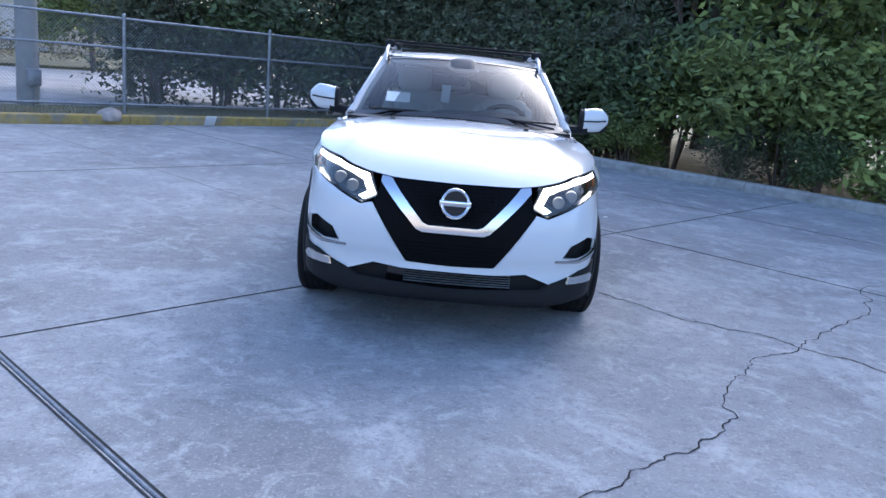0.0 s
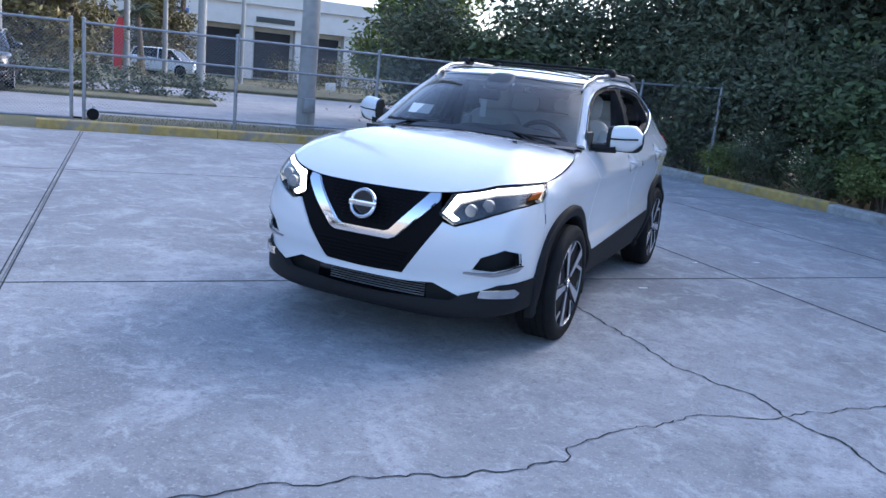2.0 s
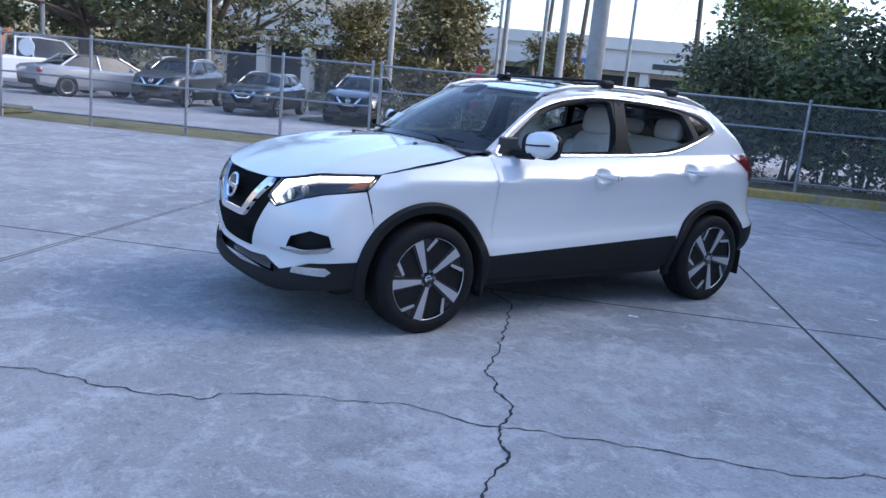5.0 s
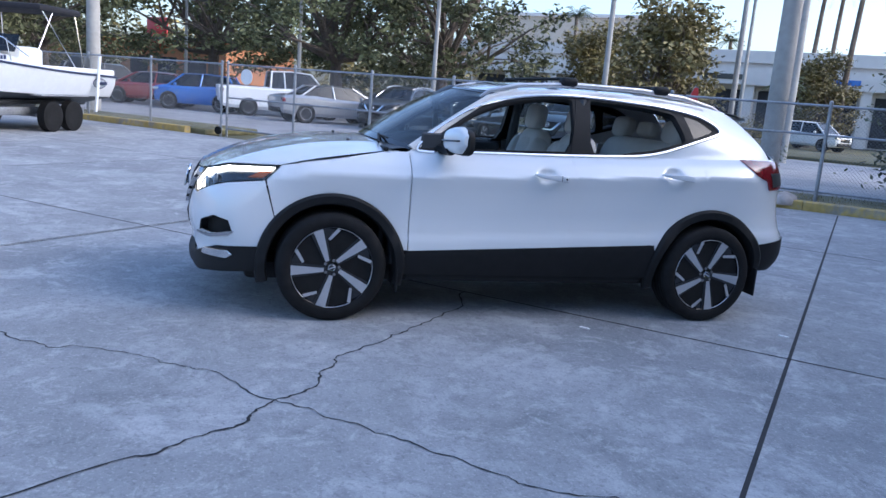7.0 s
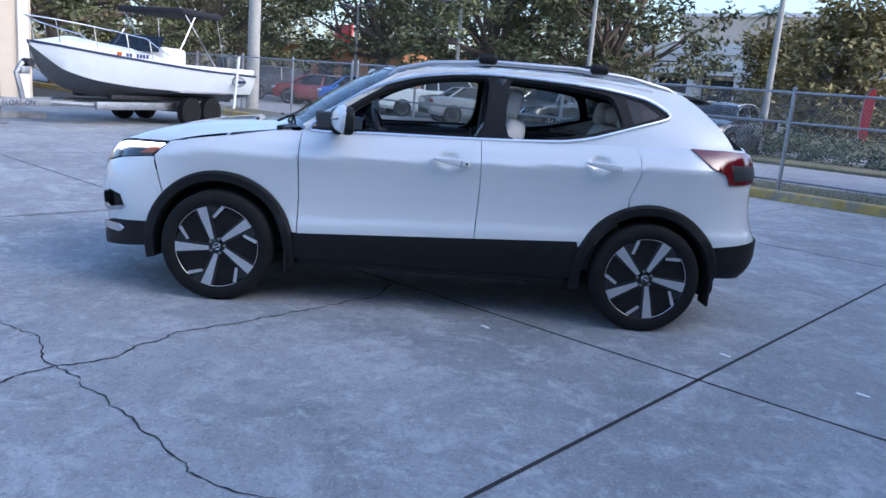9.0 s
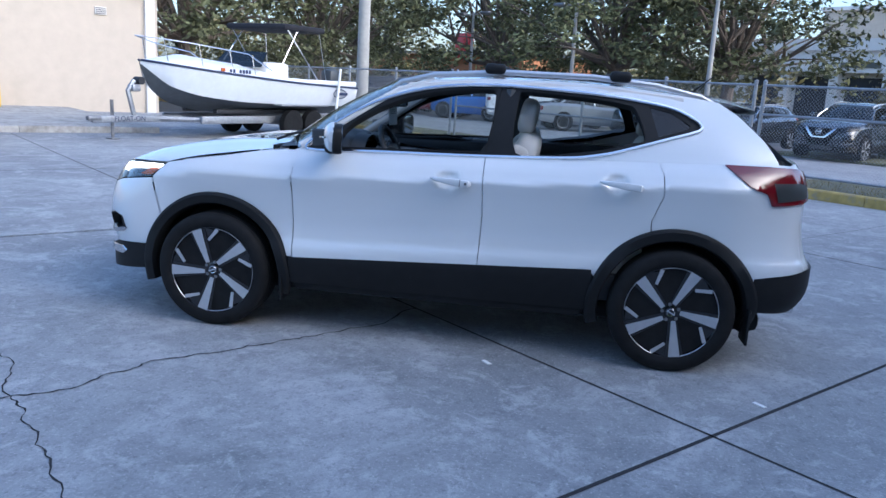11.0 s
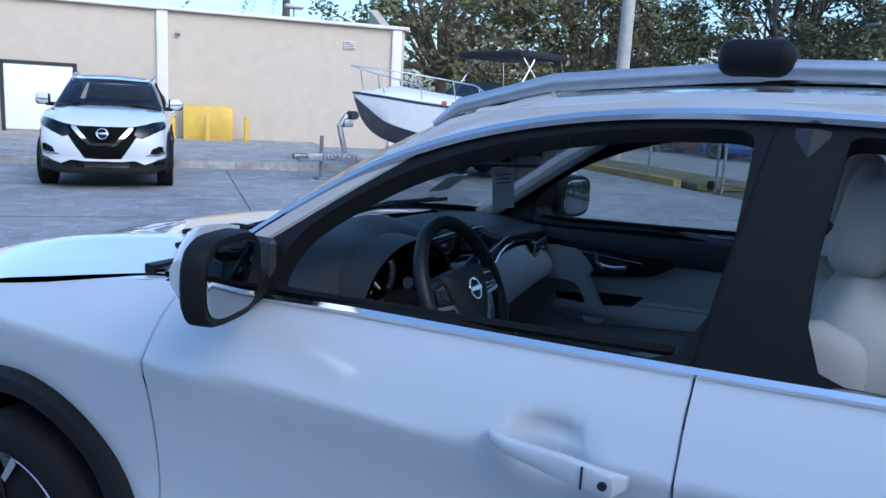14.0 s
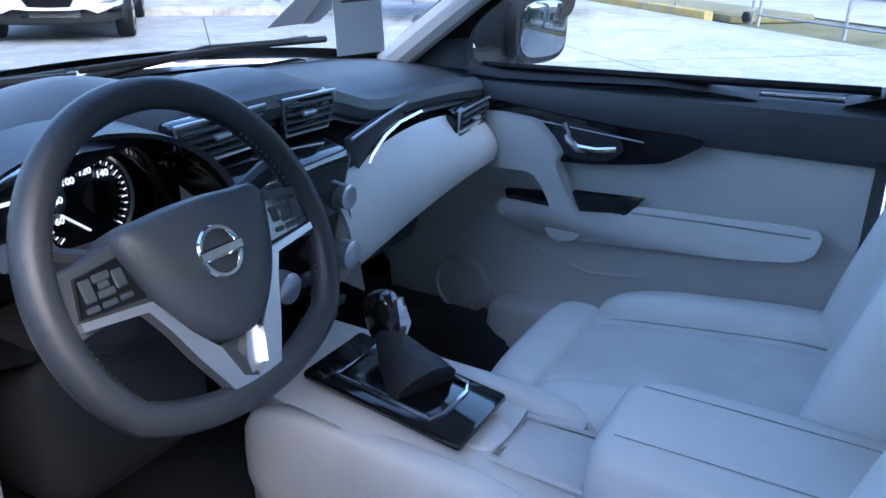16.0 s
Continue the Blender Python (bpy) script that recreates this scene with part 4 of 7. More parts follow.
for sg in (1, -1):
    sf = lambda y, z: side(y, z, 0.0, sg)
    part("side_frame", panel("side_frame", FRAME, sf, WHITEP, 0.04, [DLO], 0.02, flip=sg < 0), WHITEP, car)
    so = lambda y, z: side(y, z, -0.006, sg)
    surround = part("window_surround", panel("window_surround", DLO, so, BLACKP, 0.03, [WIN_F, WIN_R, WIN_Q], 0.05, flip=sg < 0), BLACKP, car, "satin black window surround and pillars")
    gl = part("quarter_glass", panel("quarter_glass", WIN_Q, lambda y, z: side(y, z, -0.012, sg), TINT, 0.05, (), 0, flip=sg < 0), TINT, car, "dark tinted quarter glass")
    if sg < 0:
        for w in (WIN_F, WIN_R):
            pane = part("door_glass", panel("door_glass", w, lambda y, z: side(y, z, -0.03, sg), DOORG, 0.06, (), 0, flip=True), DOORG, car, "closed door window of lightly tinted glass that also dims the outdoors")
            pane.visible_shadow = False
    trim = refine(DLO, 0.03)
    part("window_trim", Geo().tube([side(y, z, 0.004, sg) for y, z in trim], 0.0105, 6, True), CHROME, car, "bright window trim")
    # door cut lines through the frame
    for y0, y1 in ((0.232, 0.3), ):
        g = Geo().tube([side(y0 + (y1 - y0) * k / 8, 1.1 + 0.4 * k / 8, -0.007, sg) for k in range(9)], 0.0035, 5)
        part("door_gap", g, RUBBER, surround)
    # mirror
    mb = Geo()
    rings = []
    for k in range(9):
        t = k / 8
        x = 0.845 + 0.205 * t
        h = (0.072 + 0.012 * math.sin(math.pi * t)) * (1 - 0.55 * max(0, t - 0.8) / 0.2)
        zc, yc = 1.168 + 0.012 * t, -0.6 + 0.05 * t * t
        dpt = 0.075 * (1 - 0.5 * t)
        rings.append([(sg * x, yc - dpt * math.cos(a) * (1.0 if math.cos(a) > 0 else 0.05), zc + h * math.copysign(abs(math.sin(a)) ** 0.7, math.sin(a))) for a in (2 * math.pi * i / 20 for i in range(20))])
    mirror = part("door_mirror", mb.rings(rings), WHITEP, car, "white door mirror with slim indicator")
    cover = [[(x * 1.0 - sg * 0.002, -0.6 + (y + 0.6) * 1.05, 1.168 + (z - 1.168) * 1.05) for x, y, z in r] for r in rings[:2]]
    part("mirror_inner", Geo().rings(cover), BLACKP, mirror, "black inner end of the mirror shell")
    mg = oval_pad((sg * 0.95, -0.564, 1.166), 0.214, 0.164, 0.05, Matrix.Rotation(radians(sg * 14), 3, "Z"))
    part("mirror_rim", mg, BLACKP, mirror, "black mirror shell rim")
    mg = oval_pad((sg * 0.948, -0.538, 1.167), 0.184, 0.132, 0.006, Matrix.Rotation(radians(sg * 14), 3, "Z"))
    part("mirror_glass", mg, MIRROR, mirror, "mirror glass")
    part("indicator", Geo().tube([(sg * 0.87, -0.678, 1.166), (sg * 0.96, -0.66, 1.17), (sg * 1.03, -0.612, 1.176)], 0.006, 6), GLOSSB, mirror)
    part("mirror_foot", Geo().tube([(sg * 0.745, -0.66, 1.1), (sg * 0.82, -0.625, 1.1), (sg * 0.9, -0.62, 1.11)], [0.032, 0.03, 0.035], 8), BLACKP, mirror)
    # handles with cup
    for y0, door in ((0.07, doors_f), (0.99, doors_r)):
        dr = door[0 if sg > 0 else 1]
        zc = 0.967 + 0.05 * (y0 - 0.07) + 0.005
        e0, e1 = wrap(sy(y0 - 0.115), zc + 0.012, 0.012), wrap(sy(y0 + 0.115), zc - 0.006, 0.012)
        rows = []
        for k in range(17):
            u = k / 16
            p = e0.lerp(e1, u) + Vector((0.026 * min(1, u / 0.2, (1 - u) / 0.08) ** 0.6, 0, 0))
            hh = (0.009 + 0.011 * min(1, u / 0.6)) * min(1, 0.45 + 8 * min(u, 1 - u))
            rows.append([(sg * (p.x + 0.011 * math.copysign(abs(math.cos(a)) ** 0.6, math.cos(a))), p.y, p.z + hh * math.copysign(abs(math.sin(a)) ** 0.6, math.sin(a))) for a in (2 * math.pi * i / 14 for i in range(14))])
        h = part("door_handle", Geo().rings(rows), WHITEP, dr)
        if y0 < 0.5:
            c = e0.lerp(e1, 0.88) + Vector((0.0375, 0, 0))
            g0 = e0.lerp(e1, 0.74) + Vector((0.0375, 0, 0))
            part("handle_gap", Geo().rbox((sg * g0.x, g0.y, g0.z), (0.004, 0.003, 0.036), 0.001), DARK, dr)
            part("lock", Geo().lathe([(-0.002, 0.007), (0.002, 0.007)], 12, "x", (sg * c.x, c.y, c.z)), DARK, dr)
    # tail lamp
    tl = [W("y", 1.535, 1.158), W("y", 1.66, 1.058), W("y", 1.77, 1.015), W("y", 1.805, 0.952), W("r", 0.72, 0.965), W("r", 0.6, 0.98), W("r", 0.6, 1.13), W("r", 0.74, 1.15), W("y", 1.78, 1.158)]
    tail = part("tail_light", panel("tail_light", [(sg * s, z) for s, z in tl], lambda s, z: wrap(s, z, 0.012), TAILR, 0.03, depth=0.02), TAILR, car, "red boomerang tail light")
    inn = [W("y", 1.8, 1.075), W("r", 0.74, 1.075), W("r", 0.66, 1.06), W("r", 0.66, 0.995), W("y", 1.83, 0.975)]
    part("reverse_lens", panel("reverse_lens", [(sg * s, z) for s, z in inn], lambda s, z: wrap(s, z, 0.015), GREYP, 0.03, depth=0.0), GREYP, tail)
    # roof rail
    rr = [(-0.36, -0.03), (-0.3, 0.0), (-0.1, 0.022), (0.3, 0.03), (0.8, 0.03), (1.15, 0.024), (1.4, 0.004), (1.5, -0.02)]
    pts = [(sg * (ROOF_X(y) - 0.012), y, ROOF_Z(y) - 0.035 + dz) for y, dz in rr]
    rail = part("roof_rail", Geo().tube(pts, [0.006, 0.012, 0.014, 0.014, 0.014, 0.014, 0.012, 0.006], 10, flat=1.2), ALU, car, "silver roof rail")
    for y in (0.25, 0.95):
        part("rack_foot", Geo().rbox((sg * (ROOF_X(y) - 0.02), y, ROOF_Z(y) + 0.012), (0.08, 0.12, 0.06), 0.024, 3), BLACKP, rail, "black roof-rack foot")
for y in (0.25, 0.95):
    part("cross_bar", Geo().rbox((0, y, ROOF_Z(y) + 0.032), (1.12, 0.07, 0.018), 0.008, 3), BLACKP, car, "black roof-rack cross bar")
part("aerial", Geo().tube([(0, 1.42, 1.52), (0, 1.48, 1.57), (0, 1.55, 1.63)], 0.004, 5), BLACKP, car)
part("exhaust", Geo().lathe([(1.9, 0.03), (2.06, 0.03), (2.06, 0.026), (1.9, 0.026)], 20, "y", (0.5, 0, 0.33)), CHROME, car)
# underbody
part("underbody", Geo().rbox((0, 0, 0.27), (1.36, 3.7, 0.12), 0.04).rbox((0, 0, 0.3), (1.66, 1.7, 0.1), 0.03).rbox((0, -2.0, 0.34), (1.2, 0.16, 0.16), 0.03), BLACKP, car)
part("firewall", Geo().box((0, -1.0, 0.72), (1.46, 0.03, 0.74)), BLACKP, car)


def wheel_meshes():
    tread = []
    for x in (-0.06, -0.02, 0.02, 0.06):
        tread += [(x - 0.006, 0.341), (x - 0.004, 0.334), (x + 0.004, 0.334), (x + 0.006, 0.341)]
    tyre = Geo().lathe([(-0.112, 0.25), (-0.114, 0.275), (-0.112, 0.31), (-0.1, 0.332), (-0.085, 0.341)] + tread + [(0.085, 0.341), (0.1, 0.332), (0.111, 0.315), (0.114, 0.29), (0.112, 0.268), (0.104, 0.258), (0.09, 0.254)], 64)
    barrel = Geo().lathe([(0.098, 0.261), (0.106, 0.257), (0.106, 0.252), (0.092, 0.246), (0.02, 0.232), (-0.09, 0.23)], 64)
    barrel.f = barrel.f[:-2]
    disc = Geo().lathe([(0.0, 0.15), (0.012, 0.15), (0.012, 0.05), (0.03, 0.05), (0.03, 0.0)], 40)
    cal = Geo().rbox((0.02, -0.135, 0.06), (0.05, 0.07, 0.14), 0.015)
    spoke, fork, dark = Geo(), Geo(), Geo()
    spokes = []

    def bar(g, ra, aa, rb, ab, wa, wb, x0, x1, t=0.014):
        p, q = Vector((0, ra * math.cos(aa), ra * math.sin(aa))), Vector((0, rb * math.cos(ab), rb * math.sin(ab)))
        d = (q - p).normalized()
        n = Vector((0, -d.z, d.y))
        rows = []
        for pt, w, x in ((p, wa, x0), (q, wb, x1)):
            rows.append([pt + n * w + Vector((x, 0, 0)), pt - n * w + Vector((x, 0, 0)), pt - n * w * 0.8 + Vector((x - t, 0, 0)), pt + n * w * 0.8 + Vector((x - t, 0, 0))])
        g.rings(rows)
    for k in range(5):
        a = radians(90 + 72 * k)
        # machined face of the spoke, narrow at the hub, on a wider black spoke
        bar(spoke, 0.05, a + 0.2, 0.251, a, 0.012, 0.031, 0.1, 0.108, 0.006)
        bar(dark, 0.04, a + 0.2, 0.25, a, 0.022, 0.05, 0.092, 0.1, 0.03)
        # black web between spoke and hook, then the hook and the bright rim edge running on from it
        bar(dark, 0.17, a - 0.1, 0.25, a - 0.26, 0.014, 0.05, 0.088, 0.098, 0.02)
        spokes.append(("spoke", spoke.mesh("spoke", ALU, 25), "machined alloy spoke"))
        spoke, fork = Geo(), Geo()
        bar(fork, 0.178, a - 0.25, 0.246, a - 0.52, 0.0085, 0.011, 0.098, 0.105, 0.006)
        arcp = [a - 0.5 - 0.63 * i / 8 for i in range(9)]
        fork.rings([[Vector((x, r * math.cos(q), r * math.sin(q))) for x, r in ((0.105, 0.254), (0.108, 0.2515), (0.105, 0.249), (0.1, 0.251))] for q in arcp])
        spokes.append(("spoke_fork", fork.mesh("spoke_fork", ALU, 25), "machined hook and rim edge"))
    hub = Geo().lathe([(0.06, 0.062), (0.088, 0.058), (0.094, 0.034), (0.1, 0.031), (0.1, 0.0)], 24)
    ring = Geo().tube([(0.1, 0.02 * math.cos(a), 0.02 * math.sin(a)) for a in (2 * math.pi * i / 20 for i in range(20))], 0.003, 5, True).box((0.101, 0, 0), (0.004, 0.05, 0.008))
    nuts = []
    for k in range(5):
        a = radians(54 + 72 * k)
        nuts.append(("wheel_nut", Geo().lathe([(0.07, 0.011), (0.096, 0.01)], 6, "x", (0, 0.046 * math.cos(a), 0.046 * math.sin(a))).mesh("wheel_nut", STEEL), ""))
    return (("tyre", tyre.mesh("tyre", RUBBER), "black low-profile tyre"), ("rim", barrel.mesh("rim", GLOSSB), ""), *spokes, ("spoke_back", dark.mesh("spoke_back", GLOSSB, 25), "gloss black spoke backs"), ("hub_cap", hub.mesh("hub_cap", GLOSSB), ""), ("emblem_ring", ring.mesh("emblem_ring", CHROME), ""), *nuts,
            ("brake_disc", disc.mesh("brake_disc", STEEL), "steel brake disc"), ("brake_caliper", cal.mesh("brake_caliper", STEEL), ""))


WHEEL = wheel_meshes()
for cy, spin in ((YF, 22), (YR, -26)):
    for sg in (1, -1):
        wh = part("wheel", WHEEL[0][1], RUBBER, car, "black and machined alloy wheel", m=pose(0.79, cy, 0.341, spin, 0, 0) if sg > 0 else pose(-0.79, cy, 0.341, spin, 0, 180))
        for nm, me, lb in WHEEL[1:]:
            part(nm, me, None, wh, lb)

# ---- other cars ----
# Near-black panes: the shade inside parked cabins is put into the glass.
PANES = [(panel("side_glass", w, lambda y, z, s=s: side(y, z, -0.02, s), TINT, 0.08, (), 0, flip=s < 0)) for s in (1, -1) for w in (WIN_F, WIN_R)]


def sister(m, paint, label, group="parked cars"):
    """A car of the same make, closed windows, lamps off, in another paint."""
    c = copy_thing(car, m)
    c.name = "suv_car"
    tagged(c, label, "car", group)
    swap = {WHITEP: paint, DRL: CHROME, GLASS: TINT, LENS: TINT}
    for o in c.children_recursive:
        if o.type == "MESH" and o.material_slots and o.material_slots[0].material in swap:
            new_m = swap[o.material_slots[0].material]
            o.material_slots[0].link = "OBJECT"
            o.material_slots[0].material = new_m
        if o.name.startswith(("rack_foot", "cross_bar")):
            bpy.data.objects.remove(o)
    for me in PANES:
        part("side_glass", me, TINT, c)
    return c


def scaled(m, x, y, z):
    return m @ Matrix.Diagonal((x, y, z, 1))


sister(scaled(site(-12.75, -2.15, 0, 90), 1.04, 1.06, 1.06), WHITEP, "white mid-size suv parked with its nose outward")
sister(scaled(site(-6.6, 20.4, 0, 3), 1.04, 1.06, 1.03), DARKP, "dark blue suv parked behind the gate")
sister(scaled(site(-10.1, 20.5, 0, 3), 1.0, 1.1, 0.9), DARKP, "black sedan-like car parked in the row")
sister(scaled(site(-13.4, 20.7, 0, 3), 1.02, 1.06, 1.05), GREYP, "graphite suv parked in the row")


def plain_car(m, paint, label, L=4.5, wd=0.88, belt_z=0.92, roof=1.45, hood=0.85, tail=0.95, cab=(-0.75, 1.5), ws=0.75, rw=0.5, bed=False):
    """A parked car: lofted body, glass cabin, roof, wheels, lamps. Nose towards -y."""
    c = thing("pickup_truck" if bed else "parked_car", label, "truck" if bed else "car", m, "parked cars")
    y0, y1 = -L / 2, L / 2
    wb = 0.3 * L
    st = [(y0, 0.72, 0.5, hood - 0.22), (y0 + 0.12, 0.9, 0.3, hood - 0.08), (y0 + 0.5, 1.0, 0.24, hood), (cab[0] - ws * 0.5, 1.0, 0.24, belt_z - 0.02), (0, 1.0, 0.24, belt_z), (cab[1], 1.0, 0.24, tail), (y1 - 0.4, 1.0, 0.28, tail), (y1 - 0.06, 0.93, 0.34, tail - 0.06), (y1, 0.86, 0.42, tail - 0.14)]
    rings = []
    for y, w, b, t in st:
        w *= wd
        rings.append([(-w * 0.9, y, b), (-w, y, b + 0.12), (-w * 1.0, y, (b + t) / 2), (-w * 0.98, y, t - 0.1), (-w * 0.86, y, t), (0, y, t + 0.03), (w * 0.86, y, t), (w * 0.98, y, t - 0.1), (w, y, (b + t) / 2), (w, y, b + 0.12), (w * 0.9, y, b)])
    part("body", Geo().rings(rings), paint, c)
    gl = []
    for y, z, w in ((cab[0] - ws, belt_z - 0.05, 0.82), (cab[0], roof - 0.06, 0.66), ((cab[0] + cab[1]) / 2, roof - 0.02, 0.68), (cab[1] - rw * 0.2, roof - 0.08, 0.64), (cab[1] + rw, tail - 0.02, 0.78)):
        w *= wd
        gl.append([(-wd * 0.9, y, belt_z - 0.08), (-w, y, z), (0, y, z + 0.02), (w, y, z), (wd * 0.9, y, belt_z - 0.08)])
    part("window_band", Geo().rings(gl, False), TINT, c, "dark glass")
    part("roof", Geo().rings([[(-0.66 * wd, y, z - 0.02), (-0.4 * wd, y, z + 0.03), (0.4 * wd, y, z + 0.03), (0.66 * wd, y, z - 0.02)] for y, z in ((cab[0] - 0.03, roof - 0.05), ((cab[0] + cab[1]) / 2, roof), (cab[1], roof - 0.05))], False), paint, c)
    for s in (1, -1):
        for ya, yb in ((cab[0] - ws, cab[0]), (cab[1] + rw, cab[1])):
            part("pillar", Geo().tube([(s * wd * 0.84, ya, belt_z - 0.02), (s * wd * 0.67, yb, roof - 0.04)], 0.04, 6), paint, c)
        part("pillar", Geo().tube([(s * wd * 0.91, 0.2, belt_z - 0.02), (s * wd * 0.69, 0.25, roof - 0.02)], 0.035, 6), paint, c)
        part("headlight", Geo().rbox((s * wd * 0.72, y0 + 0.16, hood - 0.18), (0.34, 0.3, 0.13), 0.04), CHROME, c)
        part("tail_light", Geo().rbox((s * wd * 0.8, y1 - 0.07, tail - 0.2), (0.28, 0.14, 0.16), 0.03), TAILR, c)
        part("mirror", Geo().rbox((s * (wd + 0.1), cab[0] - 0.25, belt_z + 0.06), (0.2, 0.1, 0.13), 0.04), paint, c)
        part("bumper", Geo().rbox((0, s * (L / 2 - 0.04), 0.42), (wd * 1.5, 0.14, 0.2), 0.05), BLACKP, c)
        for y in (-wb, wb):
            w = part("wheel", WHEEL[0][1], RUBBER, c, m=pose(s * (wd - 0.1), y, 0.33, 0, 0, 0 if s > 0 else 180))
            part("rim", RIM, ALU, w)
            part("wheel_arch", Geo().lathe([(s * (wd - 0.28), 0.38), (s * (wd + 0.005), 0.38)], 20, "x", (0, y, 0.34)), BLACKP, c)
    part("grille", Geo().rbox((0, y0 + 0.03, hood - 0.3), (0.9, 0.1, 0.22), 0.03), GLOSSB, c)
    return c


RIM = Geo().lathe([(0.1, 0.235), (0.108, 0.23), (0.1, 0.2), (0.09, 0.06), (0.1, 0.04), (0.1, 0)], 24).mesh("rim", ALU)
plain_car(site(-16.6, 20.4, 0, 150), SILVERP, "silver sedan parked tail outward in the row", 4.7, 0.9, 0.95, 1.44, 0.88, 1.02, (-0.6, 0.95), 0.9, 0.7)
tk = plain_car(site(-19.9, 21.6, 0, 140), WHITE, "white pickup truck parked tail outward", 5.7, 0.98, 1.2, 1.9, 1.15, 1.18, (-0.9, 0.75), 0.6, 0.06, True)
part("bed_floor", Geo().rbox((0, 1.95, 1.2), (1.6, 1.7, 0.03), 0.01), DARK, tk)
part("tailgate", Geo().rbox((0, 2.86, 0.92), (1.5, 0.06, 0.5), 0.02), WHITE, tk)
plain_car(site(-23.2, 19.9, 0, -62), BLUEP, "bright blue small hatchback parked in the row", 3.7, 0.82, 0.98, 1.52, 0.98, 1.05, (-0.55, 1.35), 0.65, 0.3)
plain_car(site(-26.6, 20.4, 0, -55), REDP, "dark red sedan parked in the row", 4.6, 0.9, 0.95, 1.45, 0.92, 1.0, (-0.6, 1.0), 0.8, 0.7)
plain_car(site(-30.5, 21.0, 0, 150), GREYP, "grey suv parked tail outward", 4.6, 0.92, 1.05, 1.68, 1.02, 1.15, (-0.6, 1.9), 0.7, 0.25)
plain_car(site(-0.5, 47, 0, 60), WHITE, "small white suv on the far drive", 4.4, 0.9, 1.0, 1.62, 0.98, 1.1, (-0.6, 1.8), 0.7, 0.25)

# ---- boat on trailer ----
BT = Matrix.Translation(at(-12.45, 0.9)) @ Matrix.Rotation(SITE + math.atan2(6.65, -2.45), 4, "Z")  # local +x runs from hitch to stern
boat = thing("motor_boat", "white fibreglass motor boat with navy stripe on a trailer", "boat", BT @ Matrix.Translation((1.15, 0, 0)) @ Matrix.Diagonal((0.97, 1, 1, 1)))
HW = Curve1([(0, 0.02), (0.4, 0.42), (1.0, 0.75), (2.0, 1.02), (3.2, 1.12), (5.0, 1.13), (6.1, 1.08)])
SHEER = Curve1([(0, 1.62), (1.0, 1.5), (2.5, 1.38), (4.0, 1.3), (6.1, 1.24)])
KEEL = Curve1([(0, 1.5), (0.25, 1.05), (0.7, 0.78), (1.4, 0.62), (2.5, 0.54), (6.1, 0.52)])
CHINE = Curve1([(0, 1.55), (0.5, 1.1), (1.2, 0.92), (2.5, 0.82), (6.1, 0.76)])
xs = [6.1 * (i / 30) ** 1.3 for i in range(31)]
part("hull", Geo().rings([[(x, -HW(x), SHEER(x)), (x, -HW(x) * 0.97, SHEER(x) * 0.55 + CHINE(x) * 0.45), (x, -HW(x) * 0.85, CHINE(x)), (x, 0, KEEL(x)), (x, HW(x) * 0.85, CHINE(x)), (x, HW(x) * 0.97, SHEER(x) * 0.55 + CHINE(x) * 0.45), (x, HW(x), SHEER(x))] for x in xs], False), mat("gelcoat", (0.62, 0.64, 0.66), 0.3, var=0.05, coat=0.3), boat, "white hull")
part("hull_bottom", Geo().rings([[(x, s * HW(x) * 0.86, CHINE(x) - 0.005), (x, 0, KEEL(x) - 0.008)] for x in xs for s in (1,)], False).rings([[(x, -HW(x) * 0.86, CHINE(x) - 0.005), (x, 0, KEEL(x) - 0.008)] for x in xs], False), mat("bottom_paint", (0.09, 0.1, 0.11), 0.6, var=0.2), boat, "grey bottom paint")
part("transom", Geo().add([(6.1, -1.08, 1.24), (6.1, -0.9, 0.76), (6.1, 0, 0.52), (6.1, 0.9, 0.76), (6.1, 1.08, 1.24)], [(0, 1, 2, 3, 4)]), WHITE, boat)
for s in (1, -1):
    part("rub_rail", Geo().tube([(x, s * (HW(x) + 0.01), SHEER(x)) for x in xs], 0.025, 6), NAVY, boat, "navy rub rail")
part("deck", Geo().rings([[(x, -HW(x), SHEER(x)), (x, -HW(x) * 0.8, SHEER(x) + 0.12 * min(1, x)), (x, 0, SHEER(x) + 0.3 * min(1, x)), (x, HW(x) * 0.8, SHEER(x) + 0.12 * min(1, x)), (x, HW(x), SHEER(x))] for x in xs[:20]], False), WHITE, boat, "white foredeck and cuddy")
part("cockpit_side", Geo().rbox((4.6, 0.98, 1.33), (3.0, 0.16, 0.14), 0.04).rbox((4.6, -0.98, 1.33), (3.0, 0.16, 0.14), 0.04), WHITE, boat)
part("console", Geo().rbox((3.4, 0, 1.5), (0.8, 1.5, 0.5), 0.1), WHITE, boat)
part("boat_windscreen", Geo().rings([[(2.75, y, 1.62), (3.1, y * 0.85, 1.98)] for y in (-0.8, -0.4, 0, 0.4, 0.8)], False), TINT, boat)
